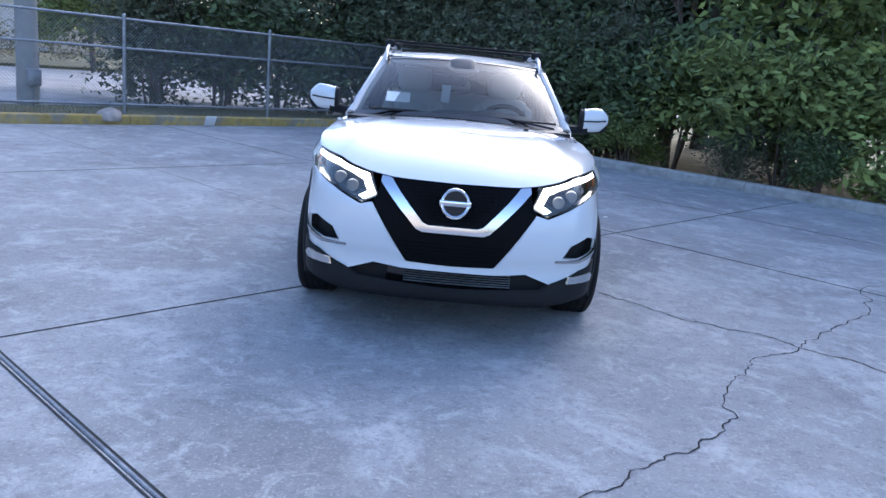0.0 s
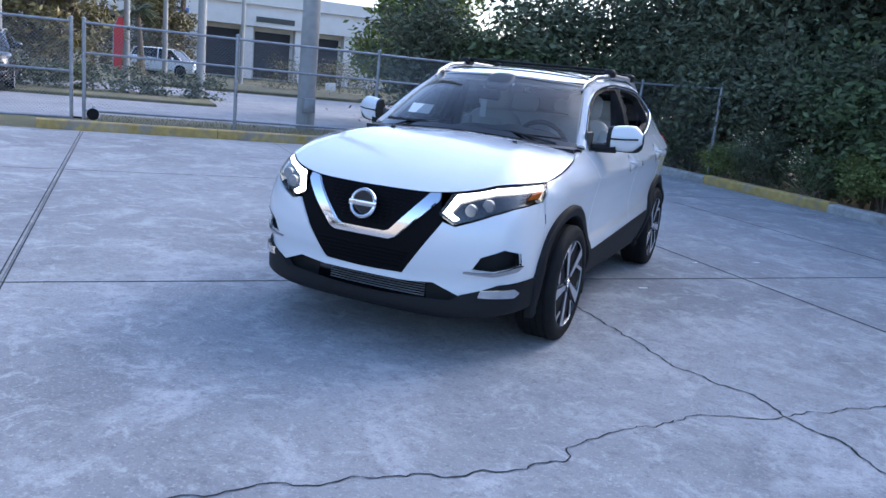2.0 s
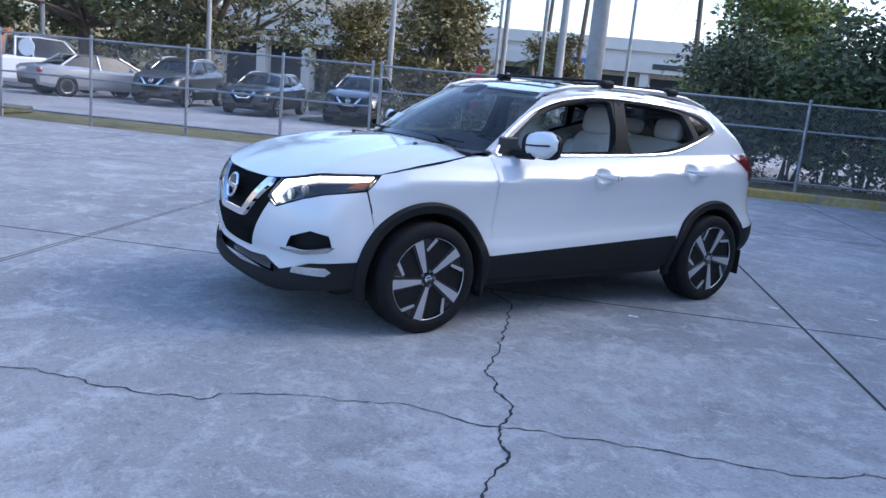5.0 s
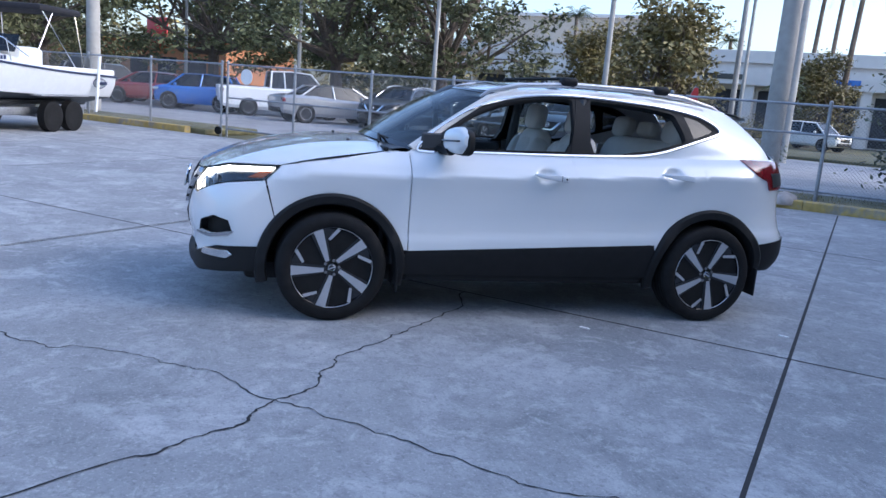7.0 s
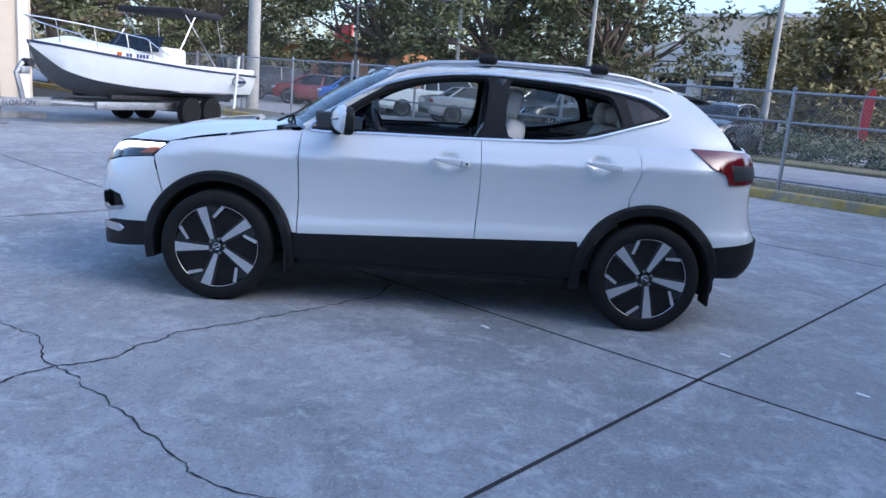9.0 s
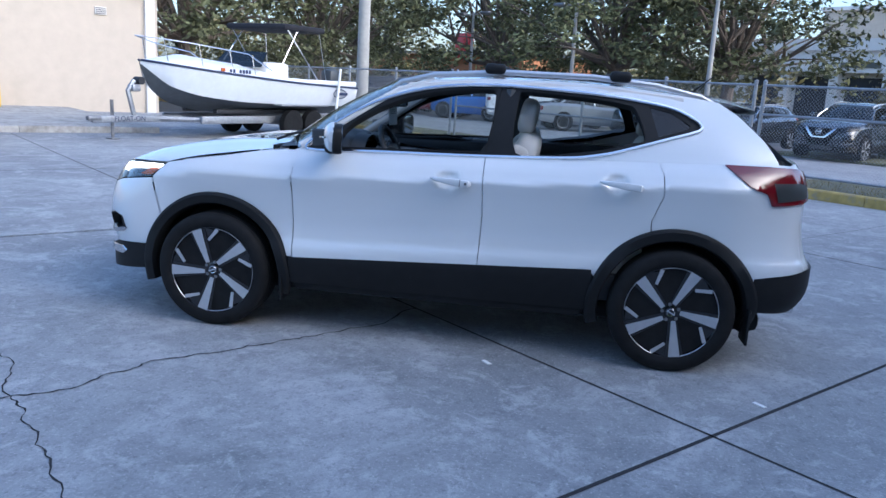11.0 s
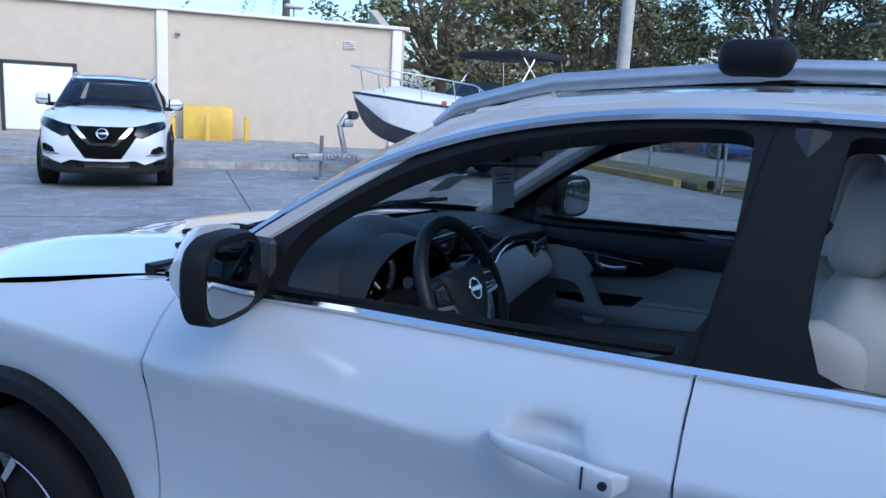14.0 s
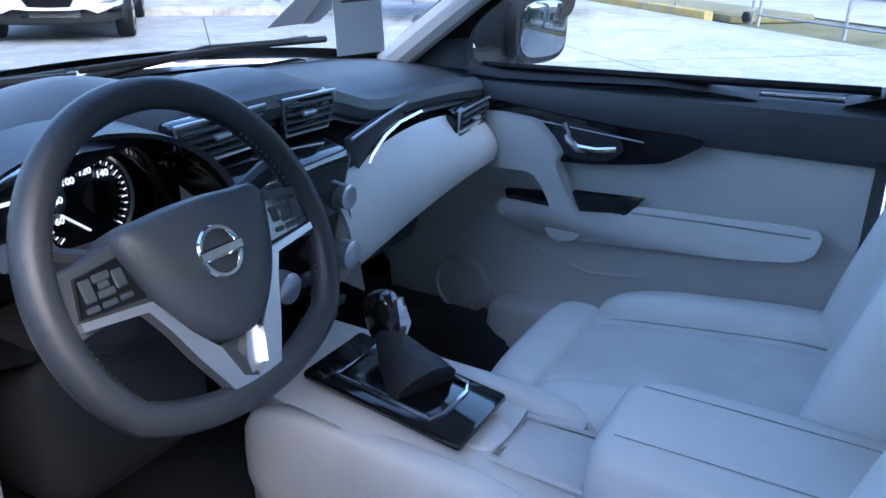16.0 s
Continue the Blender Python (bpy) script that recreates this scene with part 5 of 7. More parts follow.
for s in (1, -1):
    part("bow_rail", Geo().tube([(-0.1, 0, 2.1)] + [(x, s * HW(x) * 0.9, 2.1 - 0.1 * x) for x in (0.3, 0.8, 1.5, 2.2)] + [(2.9, s * HW(2.9) * 0.9, 1.55)], 0.014, 6), CHROME, boat, "bright bow rail")
    for x in (0.35, 1.0, 1.7, 2.3):
        part("stanchion", Geo().tube([(x + 0.1, s * HW(x) * 0.92, SHEER(x)), (x, s * HW(x) * 0.9, 2.1 - 0.1 * x)], 0.011, 5), CHROME, boat)
    for a, b in (((3.1, 1.5), (3.9, 2.55)), ((4.6, 1.35), (3.5, 2.55)), ((4.9, 1.35), (4.7, 2.5))):
        part("top_frame", Geo().tube([(a[0], s * 1.0, a[1]), (b[0], s * 0.9, b[1])], 0.014, 5), CHROME, boat)
part("canopy", Geo().rbox((4.1, 0, 2.58), (1.5, 1.95, 0.14), 0.06), mat("black_canvas", (0.015, 0.015, 0.02), 0.9, bump=0.4, bscale=40), boat, "folded black canvas canopy")
part("outboard", Geo().rbox((6.3, 0, 1.45), (0.45, 0.4, 0.5), 0.12).rbox((6.35, 0, 0.9), (0.22, 0.16, 0.8), 0.05), mat("outboard_grey", (0.05, 0.055, 0.06), 0.4), boat, "dark outboard engine")
for s in (1, -1):
    part("logo_ring", Geo().tube([(5.3 + 0.26 * math.cos(a), s * 1.135, 1.08 + 0.11 * math.sin(a)) for a in (2 * math.pi * i / 24 for i in range(24))], 0.012, 4, True), NAVY, boat)
    part("logo_bar", Geo().rbox((5.4, s * 1.13, 1.08), (0.42, 0.02, 0.07), 0.005), NAVY, boat)
    for k in range(8):
        if k not in (2, 7):
            part("number_bar", Geo().rbox((1.7 + 0.085 * k, s * (HW(1.7 + 0.085 * k) * 0.93), SHEER(1.7) + 0.06), (0.055, 0.02, 0.08), 0.004), NAVY, boat)
    part("permit_sticker", Geo().rbox((1.5, s * HW(1.5) * 0.95, SHEER(1.5) + 0.06), (0.12, 0.02, 0.08), 0.004), AMBER, boat)
trailer = thing("boat_trailer", "galvanised tandem-axle boat trailer under the boat", "trailer", BT)
part("tongue", Geo().rbox((1.1, 0, 0.42), (2.2, 0.1, 0.14), 0.02), GALV, trailer)
for s in (1, -1):
    part("side_beam", Geo().rbox((4.3, s * 0.62, 0.42), (4.2, 0.09, 0.17), 0.02), GALV, trailer)
    part("angle_beam", Geo().tube([(1.6, 0, 0.42), (2.4, s * 0.62, 0.42)], 0.06, 6), GALV, trailer)
    part("bunk", Geo().rbox((4.4, s * 0.5, 0.6), (3.4, 0.14, 0.1), 0.02), DARK, trailer)
    part("mudguard", Geo().rbox((5.0, s * 1.0, 0.78), (1.7, 0.3, 0.04), 0.015), GALV, trailer)
    part("guide_post", Geo().tube([(6.1, s * 1.15, 0.42), (6.2, s * 1.2, 1.7)], 0.035, 8), WHITE, trailer, "white guide post")
    for x in (4.63, 5.37):
        w = part("wheel", Geo().lathe([(-0.09, 0.2), (-0.1, 0.28), (-0.08, 0.33), (0.08, 0.33), (0.1, 0.28), (0.09, 0.2)], 32, "y"), RUBBER, trailer, m=pose(x, s * 1.0, 0.33))
        part("rim", Geo().lathe([(-0.06, 0.2), (0.085, 0.2), (0.06, 0.15), (0.08, 0.07), (0.08, 0)] if s > 0 else [(0.06, 0.2), (-0.085, 0.2), (-0.06, 0.15), (-0.08, 0.07), (-0.08, 0)], 20, "y"), WHITE, w)
part("axle", Geo().tube([(4.63, -1, 0.33), (4.63, 1, 0.33)], 0.04, 8).tube([(5.37, -1, 0.33), (5.37, 1, 0.33)], 0.04, 8), GALV, trailer)
part("winch_post", Geo().tube([(1.0, 0, 0.42), (0.85, 0, 1.0), (1.0, 0, 1.2)], 0.05, 6).rbox((1.0, 0, 1.05), (0.2, 0.2, 0.14), 0.03), GALV, trailer)
part("winch", Geo().lathe([(-0.1, 0.08), (0.1, 0.08)], 14, "y", (1.12, 0, 1.2)), DARK, trailer)
part("jack", Geo().tube([(0.55, 0.12, 0.0), (0.55, 0.12, 0.8)], 0.035, 8).rbox((0.55, 0.12, 0.02), (0.2, 0.2, 0.03), 0.01), STEEL, trailer)
part("coupler", Geo().rbox((0.05, 0, 0.44), (0.3, 0.12, 0.1), 0.03), STEEL, trailer)


def text_part(name, body, size, m, parent, material, align="CENTER"):
    cu = bpy.data.curves.new(name, "FONT")
    cu.body, cu.size, cu.align_x, cu.align_y, cu.extrude = body, size, align, "CENTER", 0.001
    cu.materials.append(material)
    ob = new(name, cu)
    ob.parent = parent
    ob.matrix_basis = m
    return ob


text_part("lettering", "FLOAT-ON", 0.15, pose(0.85, -0.056, 0.42, 90, 0, 0), trailer, NAVY)

# ---- fences ----
def chain_link(length, h, pitch=0.062):
    """Woven wire: two sets of slanting wires, each a thin three-sided bar."""
    g = Geo()
    for sgn in (1, -1):
        n = int((length + h) / pitch)
        for k in range(n):
            x0 = k * pitch - h if sgn > 0 else k * pitch
            a, b = Vector((x0, 0.002 * sgn, 0)), Vector((x0 + sgn * h, 0.002 * sgn, h))
            ts = []
            for xb in (0, length):
                if abs(b.x - a.x) > 1e-6:
                    ts.append((xb - a.x) / (b.x - a.x))
            t0, t1 = max(0, min(ts)), min(1, max(ts))
            if t1 - t0 < 0.01:
                continue
            p, q = a.lerp(b, t0), a.lerp(b, t1)
            d = (q - p).normalized()
            s = Vector((-d.z, 0, d.x)) * 0.0021
            w = Vector((0, 0.0021, 0))
            g.rings([[c + s, c - s * 0.5 + w, c - s * 0.5 - w] for c in (p, q)], True, False)
    return g


LINK = {}


def fence_bay(u0, u1, v, posts=(True, True), rails=(1.78, 1.28), z0=0.08, gate=False, h=1.83, corner=None):
    """One bay of chain-link fence from u0 to u1."""
    w = abs(u1 - u0)
    t = thing("fence_gate" if gate else "fence_bay", "grey galvanised chain-link gate leaf on wheels" if gate else "grey galvanised chain-link fence bay beside the kerb", "gate" if gate else "fence", site(min(u0, u1), v), "fence bays")
    if corner:
        t.matrix_basis = corner
    key = (round(w, 2), h)
    if key not in LINK:
        LINK[key] = chain_link(w, h - z0 - 0.06).mesh("wire_mesh", GALV, 0)
    part("wire_mesh", LINK[key], GALV, t, "woven diamond wire", m=pose(0, 0.03, z0 + 0.03))
    for i, on in enumerate(posts):
        if on:
            part("post", Geo().tube([(i * w, 0, -0.05), (i * w, 0, h - 0.01)], 0.032, 12).lathe([(h - 0.01, 0.036), (h + 0.02, 0.036), (h + 0.045, 0.012)], 12, "z", (i * w, 0, 0)), GALV, t)
    for z in rails:
        part("rail", Geo().tube([(0, 0, z), (w, 0, z)], 0.021, 8), GALV, t)
    return t


for u0, u1, r in ((4.8, 8.0, (1.78, 1.28, 0.3)), (1.8, 4.8, (1.78, 1.28, 0.3)), (-0.9, 1.8, (1.78, 1.28, 0.3)), (-3.45, -0.9, (1.78, 1.28, 0.3))):
    fence_bay(u0, u1, 9.7, (u0 < -3, True), r)
for u0, u1 in ((-14.7, -12.15), (-17.2, -14.7), (-19.8, -17.2), (-22.4, -19.8)):
    fence_bay(u0, u1, 9.7, (True, u1 > -12.2), (1.78,))
for u0, u1 in ((-5.55, -3.65), (-7.65, -5.55), (-9.85, -7.65), (-12.0, -9.85)):
    fence_bay(u0, u1, 9.75, (True, u1 > -3.7), (1.78, 0.95, 0.16), 0.12, True)
for k in range(1):
    fence_bay(0, 2.6, 0, (False, True), (1.78,), corner=site(8.0, 9.7 - 2.6 * k, 0, -90))
for u in (-3.3, -12.05):
    w = thing("roller_trolley", "black rubber roller trolley under the gate leaf", "trolley", site(u, 9.5, 0.26 if u > -5 else 0.12))
    part("tyre", Geo().lathe([(-0.03, 0.07), (-0.025, 0.1), (0.025, 0.1), (0.03, 0.07)], 20, "y"), RUBBER, w)
    part("fork", Geo().tube([(0, 0.05, 0), (0, 0.06, 0.12), (0, 0.2, 0.14)], 0.015, 6), GALV, w)

# ---- trees ----


def leaf_cloud(name, blobs, count, size, material, seed, clump=0.32, droop=0.0):
    """A crown: many small leaves gathered in clumps over the blobs, with gaps between."""
    rnd = np.random.RandomState(seed)
    wts = np.array([b[3] ** 2 for b in blobs]); wts = wts / wts.sum()
    cs = []
    for b, w in zip(blobs, wts):
        n = max(8, int(count * w))
        k = max(6, int(n / 55))
        d = rnd.normal(size=(k, 3)); d /= np.linalg.norm(d, axis=1)[:, None]
        rad = b[3] * (0.45 + 0.6 * rnd.rand(k) ** 0.6)
        cc = np.array(b[:3]) + d * rad[:, None] * np.array([1, 1, b[4] if len(b) > 4 else 0.85])
        pick = rnd.randint(0, k, n)
        cs.append(cc[pick] + rnd.normal(size=(n, 3)) * clump * np.minimum(b[3], 1.4) * np.array([1, 1, 0.7]))
    c = np.concatenate(cs)
    c = c[c[:, 2] > 0.05]
    n = len(c)
    a = rnd.normal(size=(n, 3)); a[:, 2] = a[:, 2] * 0.6 - droop; a /= np.linalg.norm(a, axis=1)[:, None]
    b = np.cross(a, rnd.normal(size=(n, 3))); b /= np.linalg.norm(b, axis=1)[:, None]
    up = np.cross(a, b)
    s = size * (0.6 + 0.8 * rnd.rand(n))[:, None]
    v = np.stack([c - a * s, c + b * s * 0.42 + up * s * 0.12, c + a * s, c - b * s * 0.42 + up * s * 0.12], axis=1).reshape(-1, 3)
    me = bpy.data.meshes.new(name)
    me.vertices.add(4 * n)
    me.vertices.foreach_set("co", v.ravel())
    me.loops.add(4 * n)
    me.loops.foreach_set("vertex_index", np.arange(4 * n, dtype=np.int32))
    me.polygons.add(n)
    me.polygons.foreach_set("loop_start", np.arange(0, 4 * n, 4, dtype=np.int32))
    me.update(calc_edges=True)
    me.materials.append(material)
    return me


def tree(name, label, m, height, spread, count, size, material, seed, trunk=0.16, base=0.35, nblob=9, group="trees", low=False):
    rnd = random.Random(seed)
    t = thing(name, label, "tree" if not low else "shrub", m, group)
    blobs, limbs = [], Geo()
    z0 = height * base
    top = Vector((rnd.uniform(-0.3, 0.3), rnd.uniform(-0.3, 0.3), z0))
    limbs.tube([(0, 0, -0.1), (top.x * 0.4, top.y * 0.4, z0 * 0.5), top], [trunk * 1.25, trunk, trunk * 0.85], 9)
    for k in range(nblob):
        a = 2 * math.pi * (k + rnd.random() * 0.7) / nblob
        q = (k % 3) / 2
        rr = spread * rnd.uniform(0.25, 0.75) * (1 - 0.35 * q)
        z = z0 + (height - z0) * (0.12 + 0.66 * q + rnd.uniform(-0.08, 0.1))
        c = Vector((rr * math.cos(a), rr * math.sin(a), z))
        rad = spread * rnd.uniform(0.3, 0.45)
        blobs.append((c.x, c.y, c.z, rad, 0.8))
        mid = top.lerp(c, 0.5) + Vector((rnd.uniform(-1, 1), rnd.uniform(-1, 1), rnd.uniform(-0.5, 0.5))) * 0.12 * spread
        limbs.tube([top * 0.95, mid, c], [trunk * 0.6, trunk * 0.35, trunk * 0.08], 6)
        for j in range(3):
            e = c + Vector((rnd.uniform(-1, 1), rnd.uniform(-1, 1), rnd.uniform(-0.3, 0.9))) * rad
            limbs.tube([mid, (mid + e) / 2 + Vector((0, 0, 0.1 * rad)), e], [trunk * 0.28, trunk * 0.16, trunk * 0.04], 5)
    part("trunk", limbs, BARK, t, "grey-brown trunk and limbs")
    part("crown", leaf_cloud("crown", blobs, count, size, material, seed, 0.24 if size > 0.14 else 0.3), material, t)
    return t


def shrub(name, label, m, h, w, count, size, material, seed, group="shrubs"):
    rnd = random.Random(seed)
    t = thing(name, label, "shrub", m, group)
    blobs, st = [], Geo()
    for k in range(7):
        a, r = rnd.uniform(0, 6.28), w * rnd.uniform(0.0, 0.6)
        z = h * rnd.uniform(0.22, 0.72)
        blobs.append((r * math.cos(a), r * math.sin(a), z, w * rnd.uniform(0.35, 0.5), 0.9))
        st.tube([(0.1 * math.cos(a), 0.1 * math.sin(a), -0.05), (r * 0.5 * math.cos(a), r * 0.5 * math.sin(a), z * 0.6), (r * math.cos(a), r * math.sin(a), z + 0.3 * h)], [0.03, 0.02, 0.006], 5)
    part("stem", st, BARK, t)
    part("foliage", leaf_cloud("foliage", blobs, count, size, material, seed), material, t)
    return t


# thicket behind the east kerb
SH = [shrub("shrub", "dense green shrub at the kerb edge", site(8.6, 3.5), 2.6, 1.7, 5200, 0.075, LEAF, 1),
      shrub("shrub", "yellow-green leafy shrub at the kerb edge", site(8.7, 0.6), 3.0, 1.7, 5200, 0.08, LEAF_Y, 2),
      shrub("shrub", "dull olive shrub with fine leaves", site(8.9, 6.4), 3.2, 1.9, 6500, 0.06, LEAF_D, 3)]
rnd = random.Random(11)
for v, k in ((5.2, 0), (1.9, 0), (-0.9, 1), (-2.6, 0), (-4.4, 1), (-6.3, 0), (-8.3, 1), (-10.4, 0), (-12.6, 1), (-15, 0), (7.9, 2), (9.0, 2), (10.6, 2), (-17.5, 0), (-20, 1), (11.6, 2), (4.3, 2), (2.8, 1)):
    copy_thing(SH[k], site(8.75 + rnd.uniform(-0.15, 0.9), v, 0, rnd.uniform(0, 360)))
for k in range(16):
    v = 8.2 - 1.35 * k + rnd.uniform(-0.4, 0.4)
    copy_thing(SH[k % 3], scaled(site(8.05 + rnd.uniform(-0.1, 0.25), v, 0, rnd.uniform(0, 360)), 0.45, 0.45, 0.32 + 0.2 * rnd.random()))
for u, v, k, sc in ((3.9, 12.9, 2, 1.2), (5.3, 12.5, 0, 1.25), (6.9, 12.3, 2, 1.4), (4.9, 14.6, 2, 0.9), (6.8, 14.6, 0, 1.1), (8.6, 12.6, 2, 1.4), (7.4, 11.2, 0, 1.0)):
    copy_thing(SH[k], scaled(site(u, v, 0, 50 * u), sc, sc, sc))
TR = [tree("tree", "dark leafy tree in the thicket", site(11.0, 8.2), 7.5, 3.0, 15000, 0.085, LEAF_D, 21, 0.14, 0.22),
      tree("tree", "mid-green leafy tree in the thicket", site(11.2, 4.2), 7.0, 2.9, 14000, 0.095, LEAF, 22, 0.14, 0.22),
      tree("tree", "yellow-green leafy tree in the thicket", site(11.0, -1.0), 7.2, 3.0, 14000, 0.1, LEAF_Y, 23, 0.14, 0.2)]
for u, v, k in ((11.5, 6.2, 0), (11.8, 1.6, 1), (11.2, -3.6, 2), (11.6, -6.2, 1), (11.4, -9.0, 2), (11.4, -12.0, 1), (11.5, -15.5, 2), (11.5, -19.5, 1), (11.0, 11.0, 0), (13.5, 9.5, 0), (14.5, 3.0, 0), (14.5, -2.5, 1), (14.5, -8, 1),
                (13.6, 14.5, 0), (14.5, -13.5, 0), (17, 6, 0), (17, 12, 0), (17, 0, 0), (17, -6, 0)):
    copy_thing(TR[k], site(u, v, 0, rnd.uniform(0, 360)))
for u, v, k in ((12.7, 7.2, 0), (12.6, 10.0, 0), (13.2, 12.8, 1), (15.2, 5.2, 0), (12.9, 0.0, 2), (13.0, -4.8, 2)):
    copy_thing(TR[k], scaled(site(u, v, 0, rnd.uniform(0, 360)), 1.25, 1.25, 1.2))
# dry sticks at the kerb
for v in (4.6, 1.2, -1.4):
    g = Geo()
    for k in range(22):
        a, l = rnd.uniform(0, 6.28), rnd.uniform(0.3, 0.75)
        g.tube([(rnd.uniform(-0.15, 0.15), rnd.uniform(-0.3, 0.3), 0), (0.2 * math.cos(a), 0.3 * math.sin(a), l * 0.6), (0.35 * math.cos(a) - 0.1, 0.6 * math.sin(a), l)], [0.006, 0.004, 0.002], 4)
    solid("dry_twigs", g, mat("dry_twig", (0.3, 0.25, 0.18), 0.9), "tangle of dry grey twigs by the kerb", "twigs", kind="stuff", m=site(7.95, v))
# small trees beyond the fence corner and by the drive
tree("tree", "bright green young tree beyond the fence", site(5.6, 17.5), 5.2, 2.0, 9000, 0.1, LEAF_Y, 31, 0.1, 0.2)
tree("tree", "bright green young tree beyond the drive", site(9.8, 30), 6.5, 2.8, 6000, 0.17, LEAF_Y, 32, 0.12, 0.25)
LEAF_OAK = mat("oak_leaf", (0.12, 0.125, 0.055), 0.8, var=0.3, scale=0.5, island=0.5, rand=0.2)
# broad trees along the car park
OAK = tree("oak_tree", "broad spreading oak behind the parked cars", site(-21.5, 27.5), 10.5, 6.6, 13500, 0.15, LEAF_OAK, 41, 0.3, 0.27, 20)
OAK2 = tree("oak_tree", "olive-leaved oak with open branches", site(-5.2, 28.0), 5.6, 2.9, 9000, 0.13, LEAF_O, 42, 0.2, 0.28, 12)
for u, v, k, a in ((-17.0, 30, 0, 140), (-29, 26.5, 0, 70), (-36, 19, 0, 200), (-33, 10.5, 0, 20), (-48, 30, 0, 10), (-11.5, 38, 1, 80), (-1.0, 52, 1, 80)):
    copy_thing(OAK if k == 0 else OAK2, site(u, v, 0, a))


def hedge(u0, u1, v, h, w, material, seed, label):
    n = max(3, int((u1 - u0) / (w * 0.8)))
    blobs = [(u0 + (u1 - u0) * (k + 0.5) / n, 0, h * 0.5, w * 0.5, 1.0) for k in range(n)]
    me = leaf_cloud("hedge", blobs, int(700 * (u1 - u0)), 0.06, material, seed, 0.3)
    return solid("hedge", me, material, label, "hedge", "hedges", "stuff", m=Matrix.Translation(at(0, v)) @ Matrix.Rotation(SITE, 4, "Z"))


hedge(-6.0, 0.2, 21.2, 0.75, 0.9, LEAF_D, 51, "low clipped dark hedge by the drive")
hedge(-14, -4.0, 24.5, 0.8, 0.9, LEAF_D, 52, "low clipped dark hedge behind the cars")
hedge(4.0, 14.0, 38, 1.6, 2.0, LEAF_O, 53, "tall olive hedge before the white building")
hedge(-9, -2.0, 41, 1.3, 2.0, LEAF_O, 54, "yellowish planting before the white building")


def palm(m, h, crown, seed, label):
    rnd = random.Random(seed)
    t = thing("palm_tree", label, "palm tree", m, "palm trees")
    bend = rnd.uniform(-0.5, 0.5)
    part("trunk", Geo().tube([(0, 0, -0.1), (bend * 0.2, 0, h * 0.4), (bend * 0.6, 0, h * 0.75), (bend, 0, h)], [0.24, 0.17, 0.15, 0.14], 8), BARK, t)
    g = Geo()
    for k in range(26):
        a, e = rnd.uniform(0, 6.28), rnd.uniform(-0.7, 1.2)
        d = Vector((math.cos(a), math.sin(a), 0))
        sd = Vector((-d.y, d.x, 0))
        L = crown * rnd.uniform(0.8, 1.1)
        pts = [Vector((bend, 0, h)) + d * L * s * math.cos(e) ** 0.6 * 0.9 + Vector((0, 0, L * (s * math.sin(e) - 0.55 * s * s))) for s in (0, 0.25, 0.5, 0.75, 1.0)]
        for i in range(4):
            for j in range(5):
                p = pts[i].lerp(pts[i + 1], j / 5)
                w = crown * 0.2 * (1 - 0.12 * i)
                for s in (1, -1):
                    tip = p + sd * s * w + d * w * 0.6 - Vector((0, 0, w * 0.45))
                    g.add([p, p + d * 0.06, tip], [(0, 1, 2)])
    part("frond", g, PALM, t, smooth=0)
    return t


for u, v, h, c in ((-20.6, 60, 9, 1.9), (-2.1, 60, 12.5, 1.7), (-0.9, 62, 12, 1.7), (-2.0, 45, 3.6, 1.5), (7.6, 44, 9.0, 1.9), (0.6, 52, 13, 1.7), (-9, 66, 8, 1.7)):
    palm(site(u, v), h, c, int(abs(u) * 7 + v), "tall slim palm beyond the drive")
palm(site(-31, 3.0), 7.0, 2.4, 77, "bushy palm behind the cream wall")


def pole(u, v, h, r, label, lamp=False, box=False):
    t = thing("light_pole" if lamp else "utility_pole", label, "pole", site(u, v), "poles")
    part("shaft", Geo().tube([(0, 0, -0.1), (0, 0, h)], [r, r * 0.7], 12), POLE, t)
    if lamp:
        part("lamp_arm", Geo().tube([(-0.9, 0, h - 0.1), (0.9, 0, h - 0.1)], 0.04, 6), POLE, t)
        for s in (-1, 1):
            part("lamp_head", Geo().rbox((s * 1.0, 0, h - 0.06), (0.7, 0.35, 0.16), 0.05), STEEL, t, "grey shoebox lamp head")
    if box:
        part("meter_box", Geo().rbox((0, -r - 0.08, 0.62), (0.24, 0.14, 0.3), 0.02), GALV, t, "grey metal meter box")
        part("conduit", Geo().tube([(0, -r - 0.06, 0), (0, -r - 0.06, 0.5)], 0.02, 6), GALV, t)
    return t


pole(0.78, 11.4, 11, 0.2, "thick tapered concrete utility pole by the fence", box=True)
pole(-19.3, 11.5, 10, 0.22, "pale concrete utility pole by the fence")
pole(-21.2, 24.0, 5.4, 0.11, "slim pale light pole with twin lamp heads", True)
pole(-14.0, 24.0, 5.5, 0.11, "slim pale light pole with twin lamp heads", True)
pole(-6.6, 24.0, 9.0, 0.12, "slim pale light pole in the car park")
pole(-28.4, 24.0, 5.2, 0.1, "slim pale light pole with twin lamp heads", True)
pole(-0.2, 26.0, 10, 0.17, "leaning grey utility pole by the drive")
pole(-2.8, 30.0, 10, 0.13, "dark wooden utility pole beyond the drive")
pole(-1.2, 33.0, 9, 0.12, "pale utility pole beyond the drive")
pole(3.6, 44.0, 11, 0.12, "slim pole before the white building")
pole(-4.4, 44.0, 11, 0.12, "slim pole before the white building")

